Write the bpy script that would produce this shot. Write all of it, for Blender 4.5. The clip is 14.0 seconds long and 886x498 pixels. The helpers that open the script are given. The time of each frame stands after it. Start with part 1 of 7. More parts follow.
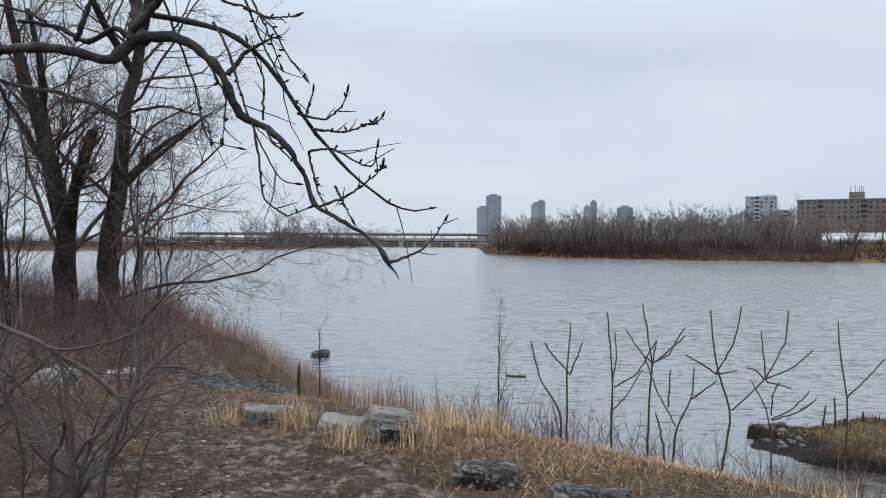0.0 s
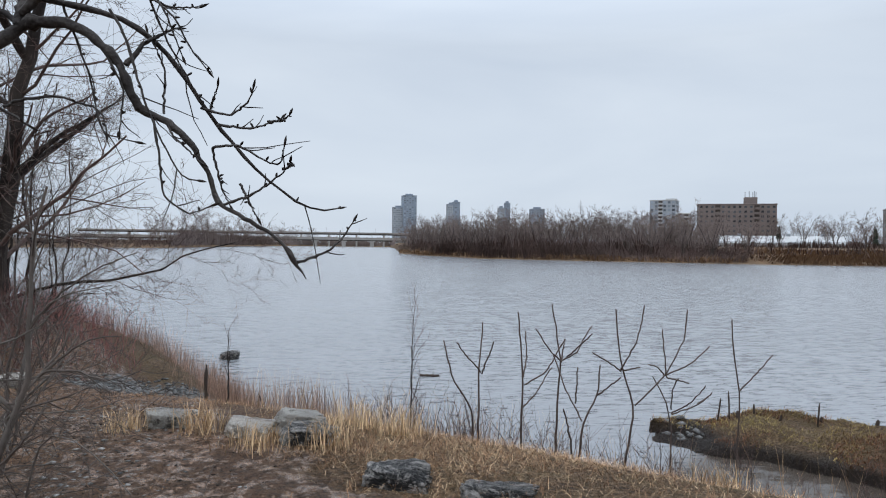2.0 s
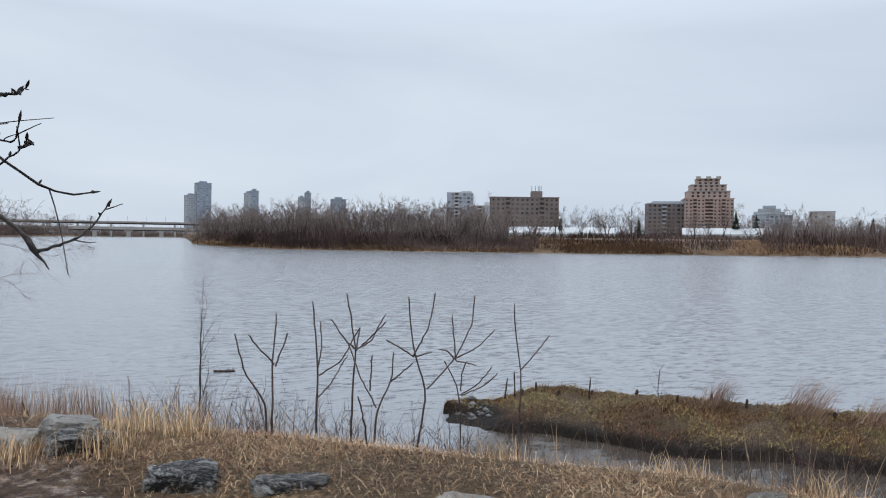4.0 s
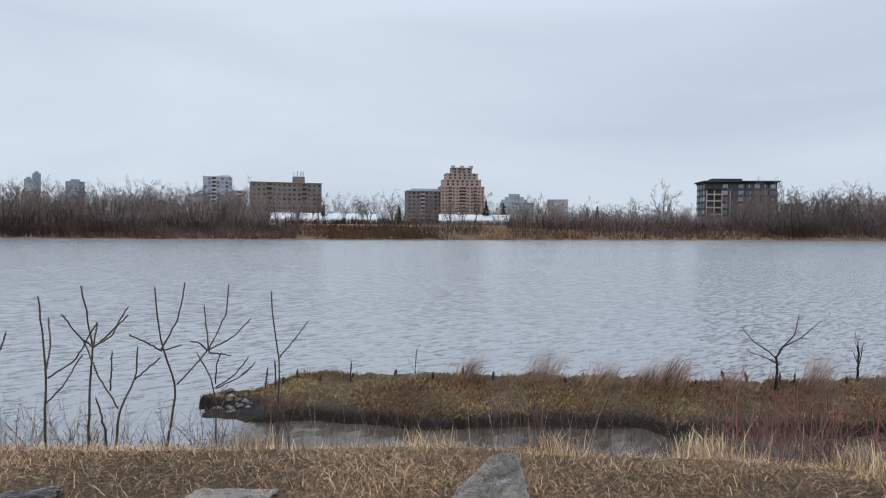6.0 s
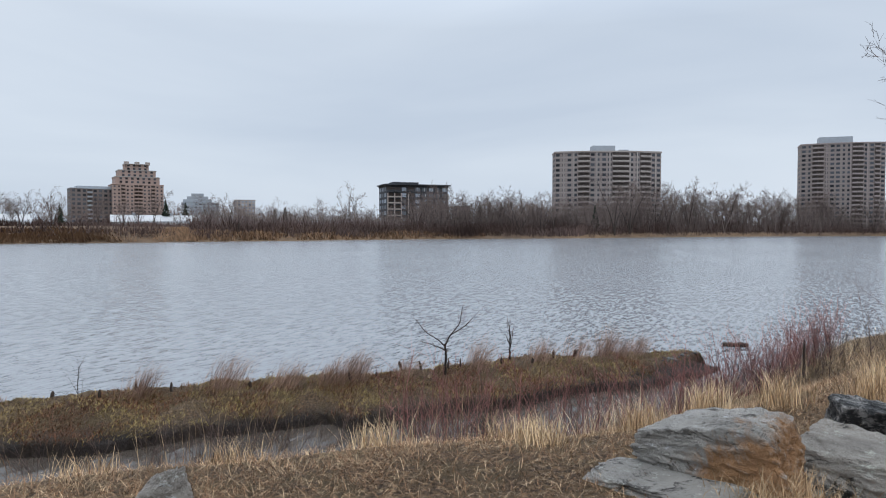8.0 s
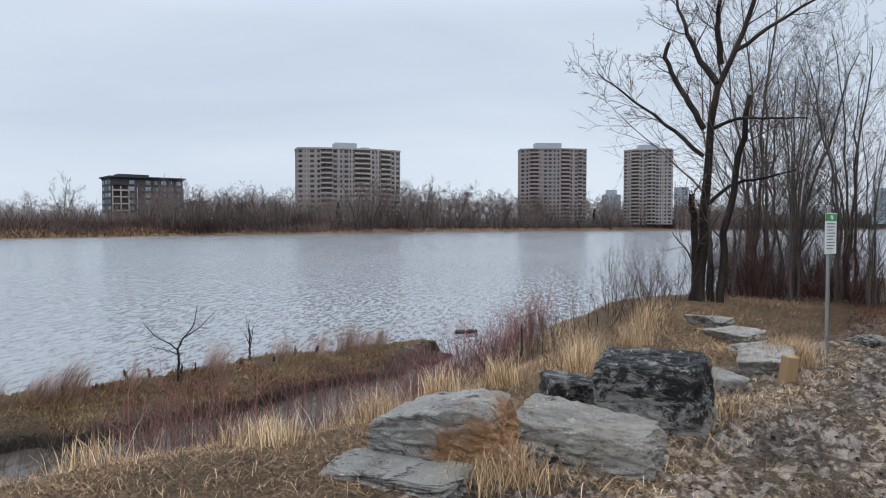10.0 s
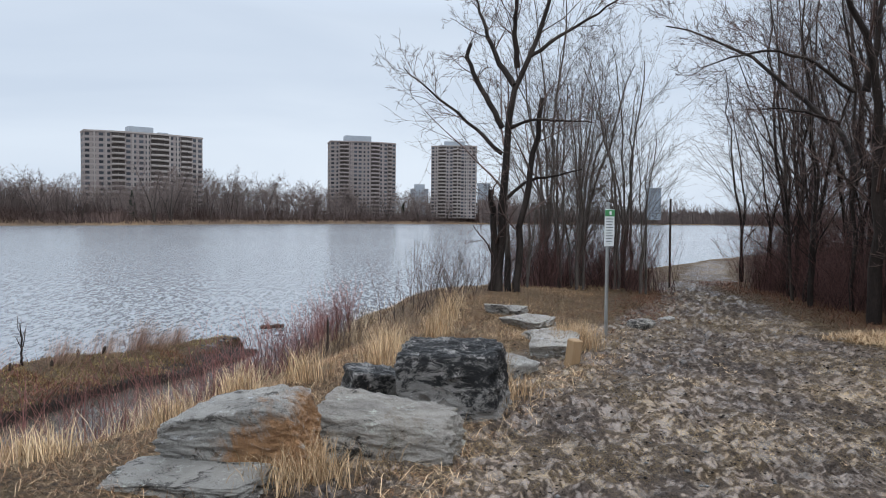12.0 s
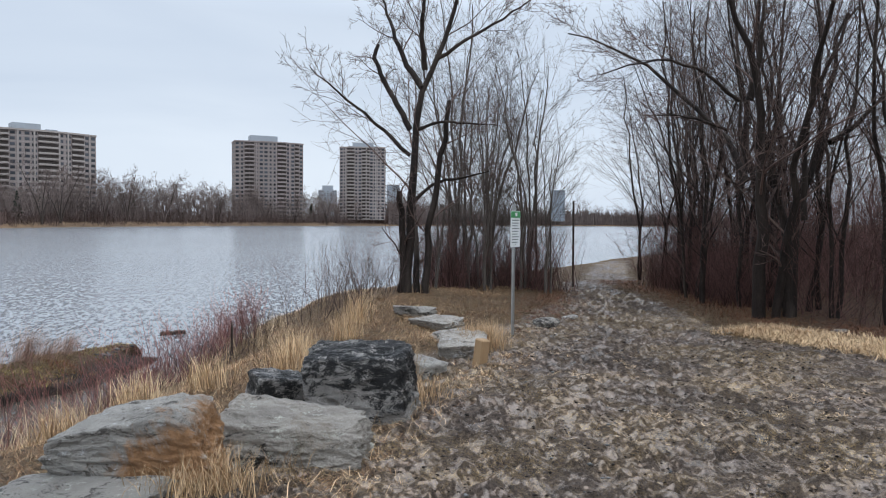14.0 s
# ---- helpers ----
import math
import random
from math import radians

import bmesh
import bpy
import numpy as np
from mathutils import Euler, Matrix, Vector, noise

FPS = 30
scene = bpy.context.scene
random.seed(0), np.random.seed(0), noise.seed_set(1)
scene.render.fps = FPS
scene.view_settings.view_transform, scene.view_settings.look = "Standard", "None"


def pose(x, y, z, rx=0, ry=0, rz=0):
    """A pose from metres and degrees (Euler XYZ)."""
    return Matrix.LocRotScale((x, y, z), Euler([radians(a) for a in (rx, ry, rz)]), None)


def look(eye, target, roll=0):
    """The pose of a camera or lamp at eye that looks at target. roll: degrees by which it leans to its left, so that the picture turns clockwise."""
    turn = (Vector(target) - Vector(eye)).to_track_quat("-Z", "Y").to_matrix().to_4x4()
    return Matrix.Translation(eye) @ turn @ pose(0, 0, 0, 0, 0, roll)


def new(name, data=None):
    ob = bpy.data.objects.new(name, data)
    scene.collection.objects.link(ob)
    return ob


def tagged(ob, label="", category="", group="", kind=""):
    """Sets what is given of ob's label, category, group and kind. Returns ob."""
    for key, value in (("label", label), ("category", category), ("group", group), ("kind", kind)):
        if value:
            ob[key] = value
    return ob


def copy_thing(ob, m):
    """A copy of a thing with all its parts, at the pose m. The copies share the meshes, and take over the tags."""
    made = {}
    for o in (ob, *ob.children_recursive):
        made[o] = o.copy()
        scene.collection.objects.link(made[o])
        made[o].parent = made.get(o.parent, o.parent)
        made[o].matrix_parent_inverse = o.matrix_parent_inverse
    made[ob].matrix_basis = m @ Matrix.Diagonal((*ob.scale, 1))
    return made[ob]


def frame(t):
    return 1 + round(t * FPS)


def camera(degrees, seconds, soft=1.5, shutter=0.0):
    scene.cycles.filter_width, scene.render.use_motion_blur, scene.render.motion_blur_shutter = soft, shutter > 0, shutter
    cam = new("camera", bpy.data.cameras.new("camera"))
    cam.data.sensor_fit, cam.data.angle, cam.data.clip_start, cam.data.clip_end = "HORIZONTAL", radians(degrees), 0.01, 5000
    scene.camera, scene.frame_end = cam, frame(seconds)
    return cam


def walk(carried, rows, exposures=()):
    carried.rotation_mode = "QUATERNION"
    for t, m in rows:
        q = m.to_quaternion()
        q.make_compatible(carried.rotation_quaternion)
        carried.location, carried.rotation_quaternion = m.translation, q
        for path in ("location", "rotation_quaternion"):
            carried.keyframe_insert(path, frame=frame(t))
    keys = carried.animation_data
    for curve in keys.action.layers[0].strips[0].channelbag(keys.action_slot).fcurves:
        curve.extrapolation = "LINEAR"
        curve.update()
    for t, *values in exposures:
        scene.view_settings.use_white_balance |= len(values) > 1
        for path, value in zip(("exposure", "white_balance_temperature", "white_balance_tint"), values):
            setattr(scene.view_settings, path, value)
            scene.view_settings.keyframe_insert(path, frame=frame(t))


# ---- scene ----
cam = camera(63.97, 14.0, soft=1.05)
EYE = 1.6
# seconds, eye across, ahead and above its first place, yaw, pitch, roll
ROWS = [
    (0, 0.000, 0.000, -0.000, 0.00, -0.32, -0.29),
    (0.5, 0.001, 0.003, -0.001, -0.65, -0.36, -0.33),
    (1, -0.002, 0.005, -0.001, -1.89, -0.36, -0.46),
    (1.5, 0.000, 0.004, 0.001, -3.91, -0.32, -0.64),
    (2, 0.012, 0.001, 0.002, -6.85, -0.29, -0.73),
    (2.5, 0.031, -0.006, 0.001, -10.42, -0.28, -0.77),
    (3, 0.052, -0.016, 0.001, -14.42, -0.39, -0.80),
    (5.5, 0.093, -0.051, -0.010, -36.47, -1.67, -0.53),
    (6, 0.115, -0.069, -0.008, -41.73, -1.79, -0.51),
    (6.5, 0.135, -0.086, -0.007, -47.99, -1.80, -0.46),
    (7, 0.154, -0.106, -0.008, -54.19, -1.75, -0.39),
    (7.5, 0.176, -0.128, -0.010, -60.44, -1.67, -0.31),
    (8, 0.198, -0.144, -0.010, -66.49, -1.58, -0.16),
    (8.5, 0.218, -0.162, -0.013, -72.24, -1.60, -0.14),
    (9, 0.236, -0.174, -0.018, -77.55, -1.62, -0.04),
    (11.5, 0.327, -0.237, -0.034, -98.77, -2.30, -0.47),
    (12, 0.324, -0.255, -0.033, -102.20, -2.36, -0.62),
    (12.5, 0.317, -0.266, -0.034, -105.13, -2.37, -0.74),
    (13, 0.320, -0.270, -0.033, -107.32, -2.31, -0.77),
    (13.5, 0.326, -0.272, -0.033, -108.74, -2.22, -0.67),
    (14, 0.328, -0.271, -0.033, -109.51, -2.16, -0.51),
]
walk(cam, [(t, pose(x, y, EYE + z, 90 + pitch, roll, yaw)) for t, x, y, z, yaw, pitch, roll in ROWS],
     exposures=((0.0, 0.0), (6.5, 0.0), (9.0, 0.06), (11.5, 0.18), (14.0, 0.2)))

# ---- sky and light ----
world = bpy.data.worlds.new("overcast_sky")
scene.world = world
world.use_nodes = True
wn, wl = world.node_tree.nodes, world.node_tree.links
wn.clear()
w_out = wn.new("ShaderNodeOutputWorld")
w_bg = wn.new("ShaderNodeBackground")
w_sky = wn.new("ShaderNodeTexSky")
w_sky.sky_type = "NISHITA"
w_sky.sun_disc = False
w_sky.sun_elevation, w_sky.sun_rotation = radians(38), radians(200)
w_co = wn.new("ShaderNodeTexCoord")
w_map = wn.new("ShaderNodeMapping")
w_map.inputs["Scale"].default_value = (1.0, 1.0, 4.2)
w_noise = wn.new("ShaderNodeTexNoise")
w_noise.inputs["Scale"].default_value = 1.5
w_noise.inputs["Detail"].default_value = 6.0
w_noise.inputs["Roughness"].default_value = 0.48
w_noise.inputs["Distortion"].default_value = 0.5
w_ramp = wn.new("ShaderNodeValToRGB")
w_ramp.color_ramp.elements[0].position, w_ramp.color_ramp.elements[1].position = 0.3, 0.72
w_ramp.color_ramp.elements[0].color = (0.52, 0.60, 0.715, 1)
w_ramp.color_ramp.elements[1].color = (0.66, 0.735, 0.83, 1)
w_scale = wn.new("ShaderNodeMix")
w_scale.data_type, w_scale.blend_type = "RGBA", "MULTIPLY"
w_scale.inputs["Factor"].default_value = 1.0
w_scale.inputs["B"].default_value = (0.07, 0.07, 0.07, 1)
w_mix = wn.new("ShaderNodeMix")
w_mix.data_type = "RGBA"
w_mix.inputs["Factor"].default_value = 0.94
wl.new(w_co.outputs["Generated"], w_map.inputs["Vector"])
wl.new(w_map.outputs["Vector"], w_noise.inputs["Vector"])
wl.new(w_noise.outputs["Fac"], w_ramp.inputs["Fac"])
wl.new(w_sky.outputs["Color"], w_scale.inputs["A"])
wl.new(w_scale.outputs["Result"], w_mix.inputs["A"])
wl.new(w_ramp.outputs["Color"], w_mix.inputs["B"])
w_sep = wn.new("ShaderNodeSeparateXYZ")
w_lift = wn.new("ShaderNodeMapRange")
for key, val in (("From Min", 0.27), ("From Max", 0.75), ("To Min", 1.0), ("To Max", 2.6)):
    w_lift.inputs[key].default_value = val
w_zen = wn.new("ShaderNodeVectorMath")
w_zen.operation = "SCALE"
wl.new(w_co.outputs["Generated"], w_sep.inputs["Vector"])
wl.new(w_sep.outputs["Z"], w_lift.inputs["Value"])
wl.new(w_mix.outputs["Result"], w_zen.inputs["Vector"])
wl.new(w_lift.outputs["Result"], w_zen.inputs["Scale"])
wl.new(w_zen.outputs["Vector"], w_bg.inputs["Color"])
w_bg.inputs["Strength"].default_value = 1.06
wl.new(w_bg.outputs["Background"], w_out.inputs["Surface"])

sun_data = bpy.data.lights.new("sun", "SUN")
sun_data.energy, sun_data.angle, sun_data.color = 0.4, radians(50), (1.0, 0.97, 0.93)
sun = new("sun", sun_data)
sun.matrix_world = look((0, 0, 50), (10, 22, 10))

# ---- materials ----


def material(name, base, rough=0.8, metal=0.0, second=None, scale=4.0, spread=0.5, fine=40.0, bump=0.3, bump_scale=30.0,
             bump_dist=0.02, per_object=0.0, per_island=0.0, third=None, third_scale=0.7, spec=0.15, stretch=(1, 1, 1)):
    """A procedural surface: two colours mixed at a coarse and a fine scale, relief, and differences from piece to piece."""
    m = bpy.data.materials.new(name)
    m.use_nodes = True
    n, l = m.node_tree.nodes, m.node_tree.links
    b = n["Principled BSDF"]
    b.inputs["Roughness"].default_value = rough
    b.inputs["Metallic"].default_value = metal
    b.inputs["Specular IOR Level"].default_value = spec
    co = n.new("ShaderNodeTexCoord")
    mp = n.new("ShaderNodeMapping")
    mp.inputs["Scale"].default_value = stretch
    l.new(co.outputs["Object"], mp.inputs["Vector"])
    second = second or tuple(c * 0.6 for c in base)

    def noise_tex(s, detail=5.0):
        t = n.new("ShaderNodeTexNoise")
        t.inputs["Scale"].default_value, t.inputs["Detail"].default_value = s, detail
        l.new(mp.outputs["Vector"], t.inputs["Vector"])
        return t

    def mixed(f, a, c, lo=0.35, hi=0.65):
        r = n.new("ShaderNodeMapRange")
        r.inputs["From Min"].default_value, r.inputs["From Max"].default_value = lo, hi
        l.new(f, r.inputs["Value"])
        x = n.new("ShaderNodeMix")
        x.data_type = "RGBA"
        l.new(r.outputs["Result"], x.inputs["Factor"])
        for sock, val in (("A", a), ("B", c)):
            if isinstance(val, tuple):
                x.inputs[sock].default_value = (*val, 1)
            else:
                l.new(val, x.inputs[sock])
        return x.outputs["Result"]

    coarse, small = noise_tex(scale), noise_tex(fine)
    add = n.new("ShaderNodeMath")
    add.operation = "MULTIPLY_ADD"
    l.new(small.outputs["Fac"], add.inputs[0])
    add.inputs[1].default_value = 0.6
    l.new(coarse.outputs["Fac"], add.inputs[2])
    col = mixed(add.outputs[0], base, second, 0.8 - spread / 2, 0.8 + spread / 2)
    if third:
        col = mixed(noise_tex(third_scale).outputs["Fac"], col, third, 0.5, 0.66)
    if per_object or per_island:
        if per_object:
            src = n.new("ShaderNodeObjectInfo").outputs["Random"]
        else:
            src = n.new("ShaderNodeNewGeometry").outputs["Random Per Island"]
        r = n.new("ShaderNodeMapRange")
        k = per_object or per_island
        r.inputs["To Min"].default_value, r.inputs["To Max"].default_value = 1 - k, 1 + k
        l.new(src, r.inputs["Value"])
        h = n.new("ShaderNodeHueSaturation")
        l.new(r.outputs["Result"], h.inputs["Value"])
        l.new(col, h.inputs["Color"])
        col = h.outputs["Color"]
    l.new(col, b.inputs["Base Color"])
    if bump:
        bt = noise_tex(bump_scale, 8.0)
        bp = n.new("ShaderNodeBump")
        bp.inputs["Strength"].default_value, bp.inputs["Distance"].default_value = bump, bump_dist
        l.new(bt.outputs["Fac"], bp.inputs["Height"])
        l.new(bp.outputs["Normal"], b.inputs["Normal"])
    return m


def glass_dark(name, base, rough=0.12):
    m = material(name, base, rough, second=tuple(c * 0.7 for c in base), scale=0.4, fine=3.0, bump=0, per_object=0.7)
    return m


BARK = material("wet_bark", (0.04, 0.03, 0.025), 0.75, second=(0.012, 0.009, 0.008), scale=5, fine=60, bump=0.8, bump_scale=28,
                bump_dist=0.03, stretch=(1, 1, 0.25), third=(0.065, 0.051, 0.042), third_scale=2.2)
BARK_PALE = material("grey_bark", (0.15, 0.122, 0.104), 0.75, second=(0.055, 0.044, 0.038), scale=6, fine=70, bump=0.7, bump_scale=30,
                     bump_dist=0.02, stretch=(1, 1, 0.3), third=(0.15, 0.135, 0.12), third_scale=3)
BRANCH_BARK = material("young_bark", (0.085, 0.074, 0.068), 0.6, second=(0.014, 0.011, 0.01), scale=16, fine=140, bump=0.9, bump_scale=110,
                       bump_dist=0.006, third=(0.02, 0.016, 0.015), third_scale=9)
TWIG = material("twig_bark", (0.15, 0.1, 0.085), 0.7, second=(0.045, 0.031, 0.027), scale=3, fine=30, bump=0, per_island=0.35)
TWIG_PALE = material("pale_twig_bark", (0.125, 0.1, 0.086), 0.7, second=(0.06, 0.047, 0.04), scale=3, fine=30, bump=0, per_island=0.35)
TWIG_BROWN = material("brown_twig_bark", (0.185, 0.1, 0.088), 0.75, second=(0.062, 0.033, 0.029), scale=2, fine=20, bump=0, per_island=0.75)
TWIG_RED = material("red_stem_bark", (0.36, 0.165, 0.14), 0.65, second=(0.16, 0.07, 0.062), scale=2, fine=20, bump=0, per_island=0.4)
SUMAC = material("sumac_bark", (0.11, 0.08, 0.068), 0.75, second=(0.05, 0.036, 0.03), scale=12, fine=90, bump=0.4, bump_scale=150, bump_dist=0.003)
FAR_BARK = material("far_bark", (0.09, 0.072, 0.062), 0.9, second=(0.05, 0.04, 0.035), scale=0.3, fine=3, bump=0)
FAR_TWIG = material("far_twigs", (0.215, 0.168, 0.15), 0.9, second=(0.13, 0.1, 0.09), scale=0.2, fine=2, bump=0, per_object=0.25)
FAR_BRUSH = material("far_brush", (0.12, 0.08, 0.068), 0.95, second=(0.055, 0.037, 0.032), scale=0.06, fine=1.5, bump=0, per_island=0.4)
FAR_GRASS = material("far_dry_grass", (0.25, 0.15, 0.085), 0.95, second=(0.115, 0.068, 0.04), scale=0.05, fine=1.5, bump=0, per_island=0.35)
CONIFER = material("conifer_needles", (0.028, 0.04, 0.026), 0.9, second=(0.018, 0.026, 0.018), scale=0.4, fine=4, bump=0, per_island=0.4)
STRAW = material("straw", (0.68, 0.495, 0.3), 0.75, second=(0.38, 0.24, 0.135), scale=0.9, fine=8, bump=0, per_island=0.45)
STRAW_PALE = material("pale_straw", (0.72, 0.56, 0.37), 0.75, second=(0.42, 0.285, 0.17), scale=0.9, fine=8, bump=0, per_island=0.45)
STRAW_BROWN = material("brown_dead_grass", (0.28, 0.155, 0.082), 0.8, second=(0.13, 0.07, 0.037), scale=0.9, fine=8, bump=0, per_island=0.45)
STRAW_OLIVE = material("olive_dead_grass", (0.37, 0.275, 0.1), 0.8, second=(0.22, 0.145, 0.06), scale=0.8, fine=8, bump=0, per_island=0.4)
SPIT_RUST = material("rusty_dead_grass", (0.21, 0.095, 0.05), 0.8, second=(0.085, 0.04, 0.026), scale=0.9, fine=8, bump=0, per_island=0.45)
REED = material("reed", (0.42, 0.275, 0.2), 0.75, second=(0.2, 0.12, 0.088), scale=0.8, fine=8, bump=0, per_island=0.5)
STAKE = material("weathered_wood", (0.075, 0.055, 0.043), 0.85, second=(0.035, 0.026, 0.022), scale=6, fine=60, bump=0.5, bump_scale=60, bump_dist=0.006)
CONCRETE = material("far_concrete", (0.4, 0.37, 0.34), 0.9, second=(0.3, 0.28, 0.26), scale=0.05, fine=0.8, bump=0)


def rock_material(name, base, dark, stain=None, stain_at=0.55, wet=0.55, dark_at=0.5, stain_way=(0, 0, 0), dark_way=(0, 0, 0)):
    """Layered limestone: bedding bands, pale scratches, dark blotches that can lean to one side and, where it has any,
    a rusty stain.
    """
    m = bpy.data.materials.new(name)
    m.use_nodes = True
    n, l = m.node_tree.nodes, m.node_tree.links
    b = n["Principled BSDF"]
    b.inputs["Roughness"].default_value = wet
    b.inputs["Specular IOR Level"].default_value = 0.3
    co = n.new("ShaderNodeTexCoord")

    def tex(s, stretch=(1, 1, 1), detail=8.0, rough=0.6, dist=0.0):
        mp = n.new("ShaderNodeMapping")
        mp.inputs["Scale"].default_value = stretch
        l.new(co.outputs["Object"], mp.inputs["Vector"])
        t = n.new("ShaderNodeTexNoise")
        for k, v in (("Scale", s), ("Detail", detail), ("Roughness", rough), ("Distortion", dist)):
            t.inputs[k].default_value = v
        l.new(mp.outputs["Vector"], t.inputs["Vector"])
        return t.outputs["Fac"]

    def ramp(f, lo, hi):
        r = n.new("ShaderNodeMapRange")
        r.inputs["From Min"].default_value, r.inputs["From Max"].default_value = lo, hi
        l.new(f, r.inputs["Value"])
        return r.outputs["Result"]

    def mixed(f, a, c):
        x = n.new("ShaderNodeMix")
        x.data_type = "RGBA"
        l.new(f, x.inputs["Factor"])
        for sock, val in (("A", a), ("B", c)):
            if isinstance(val, tuple):
                x.inputs[sock].default_value = (*val, 1)
            else:
                l.new(val, x.inputs[sock])
        return x.outputs["Result"]

    def leaning(f, way):
        d = n.new("ShaderNodeVectorMath")
        d.operation = "DOT_PRODUCT"
        l.new(co.outputs["Object"], d.inputs[0])
        d.inputs[1].default_value = way
        a = n.new("ShaderNodeMath")
        a.operation = "ADD"
        l.new(f, a.inputs[0])
        l.new(d.outputs["Value"], a.inputs[1])
        return a.outputs[0]

    bands = tex(2.2, (0.55, 0.55, 3.2), dist=1.1)
    blotch = tex(5.5, (1, 1, 1.7), rough=0.8, dist=0.6)
    fine = tex(34.0, (1, 1, 1.5), rough=0.75)
    scratch = tex(16.0, (0.35, 0.6, 2.4), rough=0.8, dist=1.4)
    col = mixed(ramp(bands, 0.34, 0.68), tuple(c * 1.08 for c in base), tuple(c * 0.58 for c in base))
    col = mixed(ramp(leaning(blotch, dark_way), dark_at, dark_at + 0.07), col, dark)
    col = mixed(ramp(tex(8.0, (1, 1, 1.8), rough=0.82), 0.57, 0.63), col, tuple(min(0.62, c * 1.65) for c in base))
    col = mixed(ramp(fine, 0.6, 0.7), col, tuple(c * 0.3 for c in base))
    col = mixed(ramp(scratch, 0.63, 0.68), col, tuple(min(0.7, c * 1.7) for c in base))
    if stain:
        rust = mixed(ramp(tex(6.0, rough=0.75), 0.35, 0.65), stain, tuple(c * 0.6 for c in stain))
        col = mixed(ramp(leaning(tex(3.0, rough=0.78, dist=0.5), stain_way), stain_at, stain_at + 0.16), col, rust)
        col = mixed(ramp(tex(24.0), 0.62, 0.75), col, tuple(c * 0.45 for c in base))
    edge = n.new("ShaderNodeNewGeometry")
    worn = n.new("ShaderNodeMath")
    worn.operation = "MULTIPLY"
    l.new(ramp(edge.outputs["Pointiness"], 0.53, 0.6), worn.inputs[0])
    l.new(ramp(tex(7.0, rough=0.7), 0.42, 0.6), worn.inputs[1])
    col = mixed(worn.outputs[0], col, tuple(min(0.6, c * 1.45) for c in base))
    l.new(col, b.inputs["Base Color"])
    h = n.new("ShaderNodeMath")
    h.operation = "MULTIPLY_ADD"
    l.new(bands, h.inputs[0])
    h.inputs[1].default_value = 0.55
    l.new(tex(11.0, (1, 1, 1.6), rough=0.78), h.inputs[2])
    bp = n.new("ShaderNodeBump")
    bp.inputs["Strength"].default_value, bp.inputs["Distance"].default_value = 1.0, 0.085
    l.new(h.outputs[0], bp.inputs["Height"])
    l.new(bp.outputs["Normal"], b.inputs["Normal"])
    return m


ROCK = rock_material("grey_limestone", (0.4, 0.37, 0.33), (0.07, 0.061, 0.053), dark_at=0.52)
ROCK_RUST = rock_material("rust_stained_limestone", (0.46, 0.425, 0.38), (0.11, 0.097, 0.083), dark_at=0.53, stain=(0.5, 0.265, 0.125), stain_at=0.66, stain_way=(0.6, 0.0, -0.7))
ROCK_DARK = rock_material("black_blotched_limestone", (0.36, 0.335, 0.31), (0.02, 0.0185, 0.018), wet=0.38, dark_at=0.42)
ROCK_CAPPED = rock_material("black_capped_limestone", (0.33, 0.305, 0.28), (0.018, 0.017, 0.017), wet=0.38, dark_at=0.6, dark_way=(0.08, 0.0, 0.36))
ROCK_TAN = rock_material("tan_grey_limestone", (0.42, 0.375, 0.325), (0.05, 0.043, 0.037), dark_at=0.44, dark_way=(-0.14, 0, -0.25), stain=(0.32, 0.255, 0.18), stain_at=0.56)
ROCK_PALE = rock_material("pale_limestone", (0.48, 0.43, 0.375), (0.24, 0.205, 0.17))


